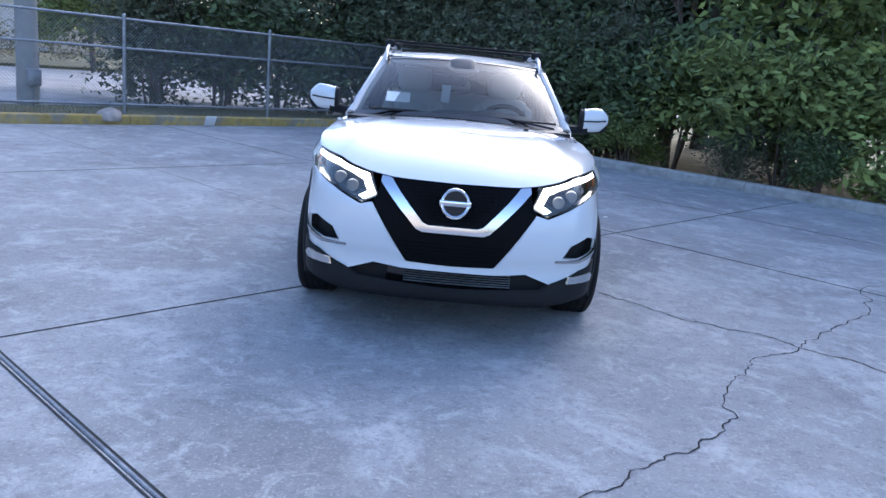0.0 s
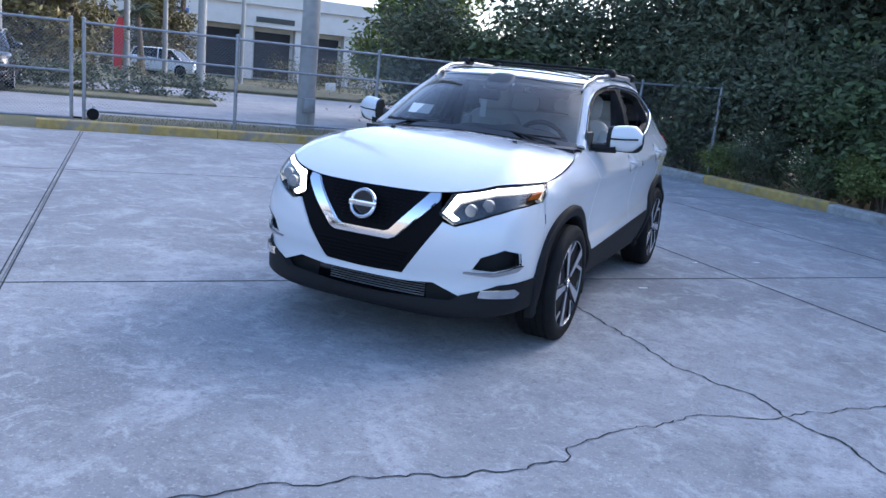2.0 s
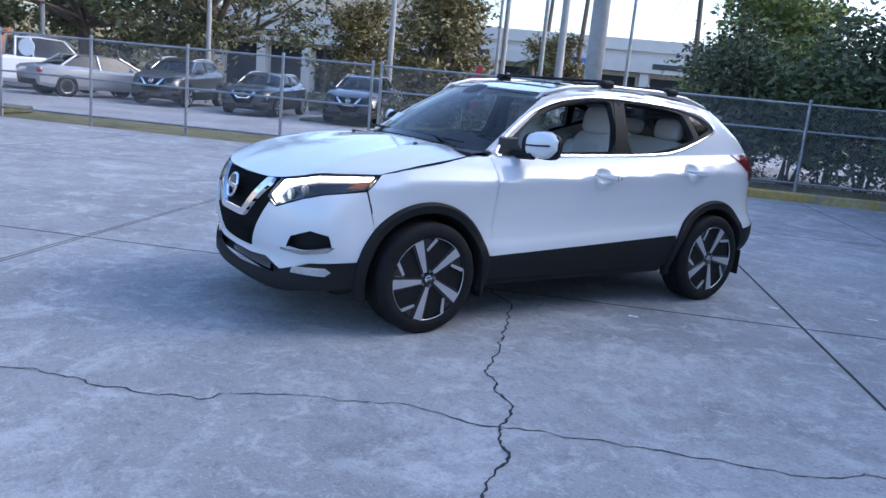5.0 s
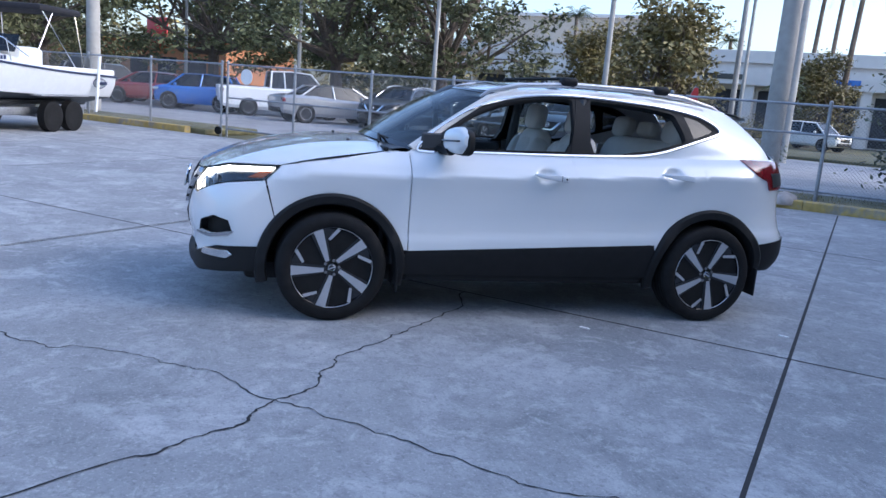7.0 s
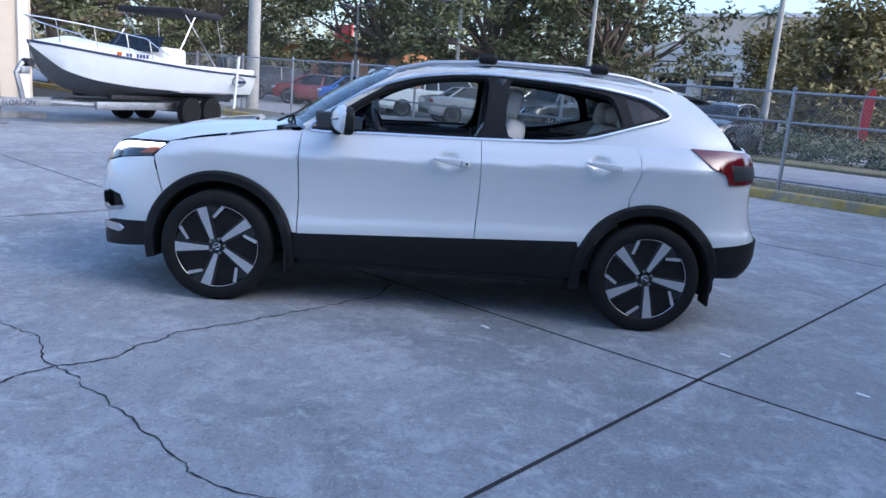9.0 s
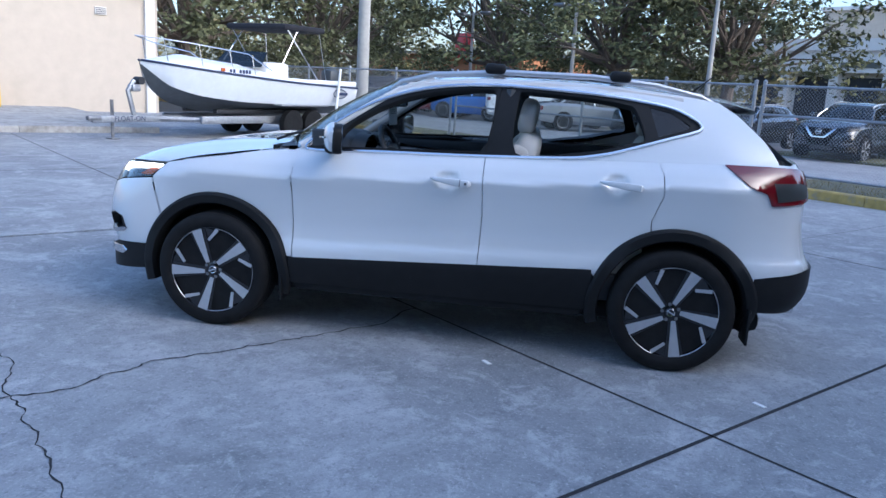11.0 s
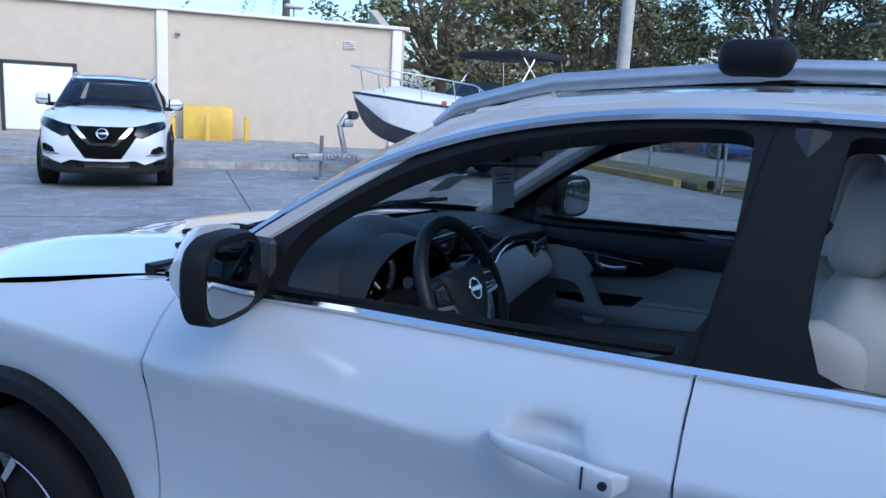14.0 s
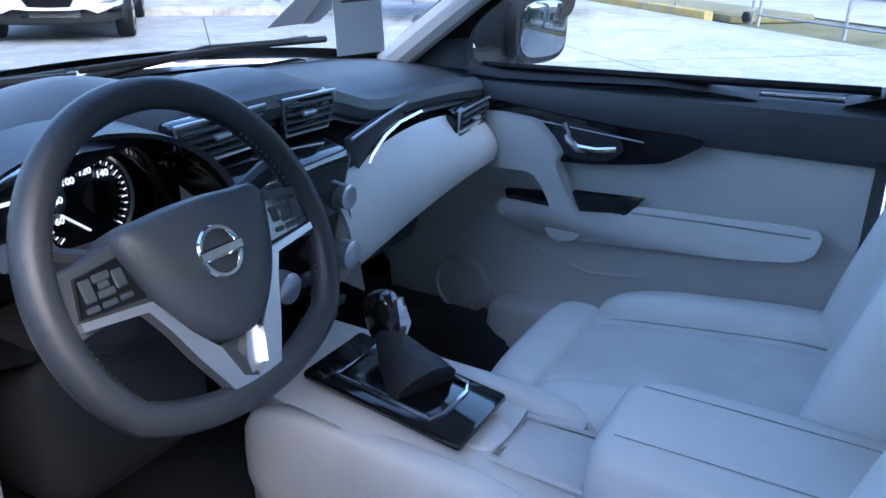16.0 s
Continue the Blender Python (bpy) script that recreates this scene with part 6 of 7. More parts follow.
# ---- cream wall and its fittings ----
WU = -22.5
wall = tagged(new("wall_south"), "long cream stucco warehouse wall with pilasters", "wall", kind="structure")
wall.matrix_basis = site(WU, 5.6)
part("wall_face", Geo().box((-0.2, -17, 1.75), (0.4, 34, 4.0)), STUCCO, wall, smooth=0)
part("wall_return", Geo().box((-8, -0.2, 1.75), (15.6, 0.4, 4.0)), STUCCO, wall, smooth=0)
for v in (-0.15, -7.0, -13.8, -20.6):
    part("pilaster", Geo().rbox((0.06, v - 0.12, 1.75), (0.14, 0.3, 4.0), 0.015), STUCCO_W, wall)
part("roof_cap", Geo().rbox((-0.1, -17, 3.72), (0.6, 34.2, 0.1), 0.02).rbox((-8, -0.1, 3.72), (15.6, 0.6, 0.1), 0.02), STUCCO_W, wall)
part("parapet", Geo().prism([(-3.5, 3.75), (-1.2, 3.75), (-3.5, 4.6)], -0.35, -0.05), STUCCO, wall)
for v, z, w, h in ((-1.75, 3.1, 0.34, 0.24), (-2.6 - 5.8, 1.72, 0.6, 0.02)):
    lv = part("wall_vent", Geo().rbox((0.03, v, z), (0.06, w, h), 0.01), STUCCO_W, wall)
    for k in range(4):
        part("slat", Geo().box((0.07, v, z - h * 0.35 + k * h * 0.23), (0.02, w * 0.85, 0.015)), DARK, lv)
dr = tagged(part("door_1", Geo().rbox((0.02, 0, 0.95), (0.06, 1.7, 1.75), 0.01), WHITE, None, "", m=site(WU + 0.02, -4.7, 0.12)), "plain white metal service door with frame", "door", kind="structure")
part("door_frame", Geo().box((0.03, -0.9, 0.95), (0.08, 0.1, 1.85)).box((0.03, 0.9, 0.95), (0.08, 0.1, 1.85)).box((0.03, 0, 1.87), (0.08, 1.9, 0.1)), DARK, dr, "dark door frame")
ac = thing("wall_unit", "pale louvred ventilation unit on the wall", "vent unit", site(WU + 0.14, -2.9, 1.1))
part("casing", Geo().rbox((0, 0, 0), (0.28, 0.7, 1.1), 0.03), STUCCO_W, ac)
for k in range(7):
    part("louvre", Geo().box((0.15, 0, -0.4 + 0.12 * k), (0.02, 0.6, 0.05)), GALV, ac)
bx = thing("yellow_cabinet", "yellow steel service cabinet against the wall", "cabinet", site(WU + 0.5, -0.3, 0.12))
part("body", Geo().rbox((0, 0, 0.48), (0.7, 1.35, 0.96), 0.03), YELLOWSOLID, bx)
part("door", Geo().rbox((0.36, 0, 0.48), (0.02, 1.2, 0.8), 0.008), YELLOWSOLID, bx)
for v, u in ((-0.35, 1.35), (0.75, 0.9), (-1.25, 1.0)):
    solid("bollard", Geo().lathe([(0, 0.075), (0.66, 0.075), (0.71, 0.06), (0.73, 0.0)], 16, "z"), YELLOWSOLID, "yellow steel bollard before the wall", "bollard", "bollards", m=site(WU + u, v, 0.12))
lamp = thing("wall_lamp", "small dark wall lamp", "lamp", site(WU + 0.1, -1.1, 3.05))
part("head", Geo().rbox((0.06, 0, 0), (0.14, 0.14, 0.12), 0.03), STEEL, lamp)
fl = thing("roof_floodlight", "pale flat floodlight on the parapet", "lamp", site(WU - 0.3, 2.2, 3.77))
part("head", Geo().rbox((0, 0, 0.35), (0.35, 0.55, 0.12), 0.03), GALV, fl)
part("stem", Geo().tube([(0, 0, 0), (0, 0, 0.32)], 0.03, 8), GALV, fl)

# ---- far white building with dark bays ----
fb = thing("white_building", "low white commercial building with dark bays beyond the drive", "building", site(6, 60))
part("wall", Geo().box((-14, 6, 3.2), (56, 12, 6.4)), STUCCO_W, fb, smooth=0)
part("parapet", Geo().box((-14, -0.2, 6.2), (56.4, 0.5, 0.9)), STUCCO_W, fb, smooth=0)
part("side_block", Geo().box((19, 4, 2.6), (12, 10, 5.2)), STUCCO, fb, smooth=0)
for k in range(12):
    x = -38 + 4.0 * k
    part("bay", Geo().box((x, -0.02, 1.9), (2.8, 0.1, 3.6)), DARK, fb, smooth=0)
    part("pier", Geo().box((x + 2.0, -0.5, 2.1), (0.7, 1.0, 4.2)), STUCCO_W, fb, smooth=0)
part("bay_lintel", Geo().box((-14, -0.6, 4.5), (56, 1.2, 0.9)), STUCCO_W, fb, smooth=0)
for k in range(5):
    part("sign_band", Geo().box((-30 + 8 * k, -1.23, 4.6), (3.0, 0.06, 0.4)), BLUEP if k % 2 else GREYP, fb, smooth=0)
b2 = thing("tan_building", "tall tan block beyond the trees", "building", site(-24, 75))
part("wall", Geo().box((0, 0, 5), (18, 10, 10)), STUCCO, b2, smooth=0)
part("roof", Geo().box((0, 0, 10.1), (18.6, 10.6, 0.3)), STUCCO_W, b2, smooth=0)
b3 = thing("brick_building", "low building with orange-brown wall behind the car park", "building", site(-52, 44))
part("wall", Geo().box((0, 0, 2), (22, 8, 4)), mat("orange_wall", (0.42, 0.19, 0.09), 0.85, var=0.15, bump=0.2), b3, smooth=0)
part("roof", Geo().box((0, 0, 4.1), (23, 9, 0.25)), GREYP, b3, smooth=0)
part("sign", Geo().rbox((4, -4.3, 4.6), (2.2, 0.2, 2.2), 0.05), REDPAINT, b3, "red roadside sign panel")
for k in range(6):
    part("window", Geo().box((-8 + 3.2 * k, -4.02, 1.9), (2.0, 0.06, 1.6)), DARK, b3, smooth=0)

# verge, island grass, sundry
g = Geo().rbox((0, 0, 0), (10.5, 2.0, 0.16), 0.04)
solid("verge", g, GRASS, "strip of thin grass behind the yellow kerb", "verge", kind="structure", m=site(2.0, 10.5, 0.03))
solid("verge", Geo().rbox((0, 0, 0), (14, 2.0, 0.16), 0.04), GRASS, "strip of thin grass behind the yellow kerb", "verge", kind="structure", m=site(-19.5, 10.5, 0.03))
solid("island", Geo().rbox((0, 0, 0), (8.0, 3.6, 0.14), 0.05), GRASS, "grassy kerbed island with hedge", "verge", kind="structure", m=site(-4.3, 20.6, 0.0))
solid("verge", Geo().rbox((0, 0, 0), (30, 9, 0.14), 0.05), GRASS, "grass bank before the white building", "verge", kind="structure", m=site(12, 36, 0.0))
g = Geo()
r9 = np.random.RandomState(4)
for k in range(2600):
    u, v = r9.uniform(-3.2, 7.2), r9.uniform(9.55, 11.4)
    p, h, a = at(u, v, 0.1), r9.uniform(0.03, 0.1), r9.uniform(0, 6.28)
    d = Vector((math.cos(a), math.sin(a), 0))
    g.add([p - d * 0.006, p + d * 0.006, p + Vector((d.y, -d.x, 0)) * h * 0.5 + Vector((0, 0, h))], [(0, 1, 2)])
solid("grass", g, LEAF_O, "thin dry grass blades on the verge", "grass", kind="stuff", smooth=0)


def rock(m, r, seed, material, label):
    bm = bmesh.new()
    bmesh.ops.create_icosphere(bm, subdivisions=3, radius=r)
    for q in bm.verts:
        q.co *= 1 + 0.35 * noise.noise(q.co * 4 + Vector((seed, 0, 0)))
        q.co.z = max(q.co.z * 0.75, -r * 0.4)
    me = bpy.data.meshes.new("rock")
    bm.to_mesh(me); bm.free()
    me.materials.append(material)
    for q in me.polygons:
        q.use_smooth = True
    return solid("rock", me, material, label, "rock", m=m)


ROCK = mat("pale_stone", (0.42, 0.36, 0.32), 0.9, var=0.25, scale=12, bump=0.5)
rock(site(1.35, 9.25, 0.14), 0.21, 1, ROCK, "pale rounded rock against the yellow kerb")
solid("litter", Geo().rbox((0, 0, 0.1), (0.22, 0.02, 0.2), 0.01, m=Matrix.Rotation(0.5, 3, "X")), WHITE, "white paper scrap against the kerb", "litter", m=site(3.1, 9.0, 0.0))
for x, y in ((1.25, 1.75), (1.05, 0.35), (1.75, 2.3)):
    solid("litter", Geo().rbox((0, 0, 0.004), (0.07, 0.025, 0.006), 0.002), WHITE, "tiny white scrap on the concrete", "litter", m=pose(x, y, 0, 0, 0, 40))
hyd = thing("fire_hydrant", "small red fire hydrant on the grass bank", "hydrant", site(13.8, 33.0, 0.06))
part("barrel", Geo().lathe([(0, 0.13), (0.05, 0.13), (0.06, 0.09), (0.5, 0.09), (0.58, 0.11), (0.62, 0.1), (0.72, 0.03)], 14, "z"), REDPAINT, hyd)
part("outlet", Geo().lathe([(-0.16, 0.05), (0.16, 0.05)], 10, "x", (0, 0, 0.42)), REDPAINT, hyd)
flag = thing("feather_flag", "red feather banner on a slim pole", "flag", site(-3.2, 22.8))
part("mast", Geo().tube([(0, 0, 0), (0, 0, 2.0), (0.16, 0, 2.4), (0.3, 0, 2.4)], 0.015, 6), GALV, flag)
part("banner", Geo().prism([(0.02, 0.75), (0.26, 0.75), (0.32, 2.2), (0.28, 2.38), (0.16, 2.38), (0.02, 2.0)], -0.006, 0.006), REDPAINT, flag)
sg_ = thing("yard_sign", "small white sign on the grass bank", "sign", site(6.2, 31.8, 0.07))
part("board", Geo().rbox((0, 0, 0.5), (0.5, 0.03, 0.35), 0.005), WHITE, sg_)
part("stake", Geo().tube([(0, 0, 0), (0, 0, 0.4)], 0.015, 5), GALV, sg_)
for zz, v in ((8.6, 30), (8.0, 31)):
    g = Geo().tube([at(-60, v + 8, zz), at(-2.8, v, zz - 0.4), at(45, v + 6, zz)], 0.015, 5)
    solid("power_line", g, BLACKP, "thin dark overhead power line", "cable", m=None, kind="structure")
# round sign on the gate
gs = thing("gate_sign", "round pale sign wired to the gate", "sign", site(-11.3, 9.66, 1.5))
part("disc", Geo().lathe([(-0.006, 0.19), (0.006, 0.19)], 24, "y"), WHITE, gs)
# far tree belt
blobs = []
r5 = random.Random(6)
for k in range(60):
    a = radians(163 + 100 * k / 60)
    d = r5.uniform(58, 85)
    blobs.append((d * math.cos(a), d * math.sin(a), r5.uniform(1.0, 4.5), r5.uniform(3.0, 5.0), 0.8))
solid("far_woods", leaf_cloud("far_woods", blobs, 22000, 0.33, LEAF_O, 9, 0.8), LEAF_O, "dark belt of distant trees", "woods", kind="stuff")

# ---- cabin of the white car ----
LEATHER = mat("pale_leather", (0.6, 0.59, 0.57), 0.5, var=0.05, scale=12, bump=0.25, bscale=260)
PERF = mat("perforated_leather", (0.54, 0.53, 0.515), 0.6, var=0.08, scale=14, bump=0.6, bscale=420)
PALE = mat("pale_trim", (0.56, 0.55, 0.53), 0.55, var=0.05, scale=10, bump=0.2, bscale=300)
DASH = mat("dash_soft_black", (0.04, 0.045, 0.052), 0.5, var=0.12, scale=12, bump=0.35, bscale=350)
CARPET = mat("dark_carpet", (0.018, 0.018, 0.02), 0.95, var=0.3, scale=40, bump=0.6, bscale=300)
SATIN = mat("satin_silver", (0.55, 0.56, 0.58), 0.3, 0.85, var=0.04)
SEAM = mat("seam_thread", (0.26, 0.255, 0.25), 0.8)
GLOW = mat("gauge_white", (0.85, 0.88, 0.9), 0.4, var=0, emit=0.12)
REDGLOW = mat("gauge_red", (0.9, 0.1, 0.08), 0.4, var=0, emit=1.0)
SCREEN = mat("grey_screen", (0.3, 0.31, 0.32), 0.15, var=0.05, coat=0.5)
HEADL = MATS["white_stucco"]


def soft(c, s, e=0.4, m=None, n=28, k=16, bend=None):
    """A cushion: a superellipsoid with softly squared sides."""
    g = Geo()

    def pw(v):
        return math.copysign(abs(v) ** e, v)
    rings = []
    for j in range(k + 1):
        b = -math.pi / 2 + math.pi * j / k
        b = max(-1.555, min(1.555, b))
        ring = []
        for i in range(n):
            a = 2 * math.pi * i / n
            p = Vector((s[0] / 2 * pw(math.cos(b)) * pw(math.cos(a)), s[1] / 2 * pw(math.cos(b)) * pw(math.sin(a)), s[2] / 2 * pw(math.sin(b))))
            if bend:
                p = bend(p)
            ring.append((m @ p if m else p) + Vector(c))
        rings.append(ring)
    return g.rings(rings)


def rot(x=0, y=0, z=0):
    return Euler((radians(x), radians(y), radians(z))).to_matrix()


floor_ = part("cabin_floor", Geo().rbox((0, 0.1, 0.36), (1.5, 2.2, 0.06), 0.02), CARPET, car, "dark carpet")
for sg in (1, -1):
    part("inner_sill", Geo().rbox((sg * 0.72, 0.1, 0.42), (0.12, 2.1, 0.16), 0.03), DASH, car)

# seats
for sg in (1, -1):
    X = sg * 0.37
    DY = 0.09 if sg > 0 else 0.06
    seat = part("front_seat", soft((X, DY - 0.06, 0.61), (0.5, 0.56, 0.17), 0.45, rot(7)), LEATHER, car, "pale leather front seat")
    part("cushion_centre", soft((X, DY - 0.05, 0.652), (0.28, 0.5, 0.1), 0.4, rot(7)), PERF, seat, "perforated seat centre")
    for s in (1, -1):
        part("bolster", soft((X + s * 0.205, DY - 0.02, 0.66), (0.12, 0.52, 0.15), 0.6, rot(6, s * 10)), LEATHER, seat)
    for s in (1, -1):
        part("cushion_seam", Geo().tube([Vector((X + s * 0.142, DY - 0.05, 0.652)) + rot(7) @ Vector((0, y, 0.044 - (abs(y) / 0.24) ** 6 * 0.02)) for y in [-0.22 + 0.04 * k for k in range(12)]], 0.0012, 4), SEAM, seat)
    part("seat_front", soft((X, DY - 0.31, 0.6), (0.46, 0.12, 0.17), 0.6), LEATHER, seat)
    B = rot(-17)
    back = part("backrest", soft((X, DY + 0.3, 0.92), (0.48, 0.17, 0.66), 0.5, B), LEATHER, seat)
    part("back_centre", soft((X, DY + 0.255, 0.9), (0.27, 0.12, 0.56), 0.45, B), PERF, back)
    for s in (1, -1):
        part("side_bolster", soft((X + s * 0.205, DY + 0.255, 0.9), (0.11, 0.17, 0.56), 0.6, B), LEATHER, back)
        part("headrest_post", Geo().tube([(X + s * 0.06, DY + 0.34, 1.16), (X + s * 0.06, DY + 0.36, 1.3)], 0.007, 6), CHROME, back)
    part("headrest", soft((X, DY + 0.36, 1.33), (0.28, 0.11, 0.2), 0.55, rot(-10)), LEATHER, back)
    part("seat_base", Geo().rbox((X, DY - 0.02, 0.46), (0.44, 0.46, 0.2), 0.03), DASH, seat)
rear = part("rear_bench", soft((0, 0.92, 0.62), (1.3, 0.52, 0.2), 0.35), LEATHER, car, "pale leather rear bench")
part("bench_back", soft((0, 1.16, 0.92), (1.3, 0.18, 0.62), 0.35, rot(-18)), LEATHER, rear)
for x in (-0.4, 0, 0.4):
    part("rear_headrest", soft((x, 1.22, 1.3), (0.26 if x else 0.22, 0.11, 0.17 if x else 0.12), 0.55, rot(-12)), LEATHER, rear)
part("parcel_shelf", Geo().rbox((0, 1.5, 1.0), (1.2, 0.5, 0.03), 0.01), DASH, car)

# dashboard: soft black top, pale lower pad, gloss and silver accents
DZ = Curve1([(-1.02, 1.098), (-0.85, 1.116), (-0.72, 1.114), (-0.64, 1.1), (-0.6, 1.075), (-0.585, 1.045)])


def dash_top(x, y):
    hump = 0.055 * math.exp(-((x - 0.36) / 0.2) ** 4) * smooth01((y + 0.98) / 0.25)
    mid = 0.052 * math.exp(-((x - 0.02) / 0.24) ** 4) * smooth01((y + 0.9) / 0.2)
    return DZ(y) + hump + mid - 0.02 * (abs(x) / 0.7) ** 4


ys = [-1.02 + 0.435 * i / 22 for i in range(23)]
dash = part("dashboard", Geo().rings([[Vector((0.72 * i / 30, y, dash_top(0.72 * i / 30, y))) for i in range(-30, 31)] for y in ys], False), DASH, car, "soft black dashboard top")
part("dash_body", Geo().rbox((0, -0.86, 0.85), (1.42, 0.28, 0.36), 0.05), DASH, dash)
part("dash_lip", Geo().tube([(0.7 * i / 24, -0.595 + 0.02 * math.exp(-((0.7 * i / 24 - 0.36) / 0.2) ** 4), dash_top(0.7 * i / 24, -0.6)) for i in range(-24, 5)], 0.024, 8), DASH, dash)
# cluster hood and gauges
part("cluster_hood", Geo().rings([[Vector((0.345 + r * 0.215 * math.cos(a), y, 1.0 + r * (0.155 if math.sin(a) > 0 else 0.06) * math.sin(a))) for a in (math.pi * i / 20 - 0.05 for i in range(23))] for y, r in ((-0.52, 1.0), (-0.515, 1.04), (-0.6, 1.08), (-0.68, 1.0), (-0.68, 0.0))][0:3], False), DASH, dash)
part("cluster_well", Geo().rings([[Vector((0.345 + r * 0.205 * math.cos(a), y, 1.0 + r * (0.145 if math.sin(a) > 0 else 0.07) * math.sin(a))) for a in (2 * math.pi * i / 32 for i in range(32))] for y, r in ((-0.52, 1.0), (-0.67, 0.97), (-0.69, 0.9))], True, False), GLOSSB, dash)
part("cluster_face", Geo().rbox((0.345, -0.685, 1.02), (0.42, 0.02, 0.2), 0.008), GLOSSB, dash)
for gx, lab in ((0.45, ("4", "5", "6", "7")), (0.245, ("60", "80", "100", "120", "140"))):
    ga = part("gauge", Geo().tube([(gx + 0.07 * math.cos(a), -0.672, 1.03 + 0.07 * math.sin(a)) for a in (2 * math.pi * i / 40 for i in range(40))], 0.003, 5, True), SATIN, dash, "round backlit gauge")
    tick = Geo()
    for k in range(29):
        a = radians(220 - 260 * k / 28)
        l = 0.009 if k % 4 == 0 else 0.005
        tick.box((gx + -(0.062 - l / 2) * math.cos(a), -0.6725, 1.03 + (0.062 - l / 2) * math.sin(a)), (l, 0.001, 0.0016), Matrix.Rotation(a, 3, "Y"))
    part("tick_marks", tick, GLOW, ga, smooth=0)
    part("needle", Geo().box((gx + 0.022, -0.671, 1.012), (0.05, 0.002, 0.003), Matrix.Rotation(radians(-40), 3, "Y")), GLOW, ga)
    for i, s in enumerate(lab):
        a = radians(150 - 260 * (i + (0.5 if len(lab) == 5 else 0)) / 7.5 + 60)
        text_part("numeral", s, 0.013, Matrix.Translation((gx - 0.045 * math.cos(a), -0.6715, 1.03 + 0.045 * math.sin(a))) @ pose(0, 0, 0, 90, 0, 180), ga, GLOW)
inf = part("info_display", Geo().rbox((0.348, -0.672, 1.04), (0.07, 0.004, 0.1), 0.003), DARK, dash, "small dark trip display")
text_part("reading", "11", 0.022, Matrix.Translation((0.348, -0.6685, 1.04)) @ pose(0, 0, 0, 90, 0, 180), inf, GLOW)
for k, w in enumerate((0.05, 0.045, 0.03)):
    part("display_line", Geo().box((0.348, -0.6685, (1.078, 1.062, 1.008)[k]), (w, 0.001, 0.005)), GLOW, inf, smooth=0)
part("warning_lamp", Geo().box((0.44, -0.6685, 1.04), (0.007, 0.001, 0.009)), REDGLOW, inf, smooth=0)


def vent(cx, cy, cz, w, h, tilt, yaw, taper=0.0):
    """A framed air vent with slats."""
    m = rot(tilt, 0, yaw)
    v = part("air_vent", Geo().rbox((cx, cy, cz), (w, 0.03, h), 0.008, 2, m), GLOSSB, dash, "black air vent with chrome rim")
    o = Vector((cx, cy, cz))
    c4 = [(-w / 2, h / 2), (w / 2, h / 2), (w / 2 - taper, -h / 2), (-w / 2 + taper, -h / 2)]
    part("vent_rim", Geo().tube([o + m @ Vector((a, 0.016, b)) for a, b in c4], 0.003, 5, True), SATIN, v)
    for k in range(4):
        z = -h * 0.32 + h * 0.21 * k
        part("vent_slat", Geo().rbox(o + m @ Vector((0, 0.016, z)), (w * 0.9, 0.014, 0.004), 0.0015, 1, m), DASH, v)
    part("vent_tab", Geo().rbox(o + m @ Vector((0.01, 0.026, h * 0.1)), (0.03, 0.01, 0.007), 0.002, 1, m), SATIN, v)


vent(0.098, -0.588, 1.108, 0.18, 0.058, -8, 3, 0.022)
vent(-0.09, -0.588, 1.108, 0.12, 0.058, -8, -3, 0.012)
vent(-0.6, -0.56, 1.013, 0.19, 0.06, -8, 8, 0.014)
vent(0.6, -0.565, 0.99, 0.11, 0.075, -8, -8, 0.01)
part("defrost_vent", Geo().rbox((0, -0.92, 1.108), (1.0, 0.03, 0.012), 0.004), GLOSSB, dash)
part("speaker_grille", Geo().lathe([(0, 0.075), (0.004, 0.07), (0.004, 0)], 28, "z", (0.02, -0.8, 1.128)), DASH, dash)
# pale lower pad on the passenger side and knee panel
pad = []
for i in range(25):
    x = -0.12 - 0.55 * i / 24
    ring = []
    for j in range(15):
        t = j / 14
        u = i / 24
        z = (0.98 + 0.06 * math.sin(math.pi * min(1.0, 0.85 * u)) - 0.01 * u) * (1 - t) + (0.77 + 0.1 * u) * t
        y = -0.6 + 0.085 * math.sin(math.pi * (0.15 + 0.7 * t)) - 0.1 * max(0, t - 0.75) * 2
        ring.append((x, y, z))
    pad.append(ring)
part("glovebox_pad", Geo().rings(pad, False), PALE, dash, "pale glovebox pad")
part("glovebox_end", Geo().add(pad[0] + [(-0.12, -0.7, 0.78), (-0.12, -0.7, 1.02)], [tuple(range(17))]), PALE, dash)
blade = lambda x, z: Vector((x, -0.552 + 0.12 * (x + 0.17), z))
low_edge, top_edge = [(-0.205, 0.975), (-0.24, 1.006), (-0.29, 1.03), (-0.35, 1.043), (-0.45, 1.046)], [(-0.475, 1.074), (-0.38, 1.076), (-0.29, 1.066), (-0.17, 1.05)]
part("accent_blade", panel("accent_blade", low_edge + top_edge, blade, GLOSSB, 0.02, depth=0.012, flip=True), GLOSSB, dash, "gloss black accent blade")
part("accent_edge", Geo().tube([blade(x, z) + Vector((0, 0.003, 0)) for x, z in low_edge], 0.004, 5), CHROME, dash)
part("accent_edge", Geo().tube([blade(x, z) + Vector((0, 0.003, 0)) for x, z in top_edge], 0.003, 5), SATIN, dash)
part("knee_panel", soft((0.615, -0.6, 0.85), (0.26, 0.14, 0.26), 0.35), PALE, dash)
part("lower_panel", soft((0.32, -0.6, 0.83), (0.26, 0.16, 0.24), 0.4), BLACKP, dash)
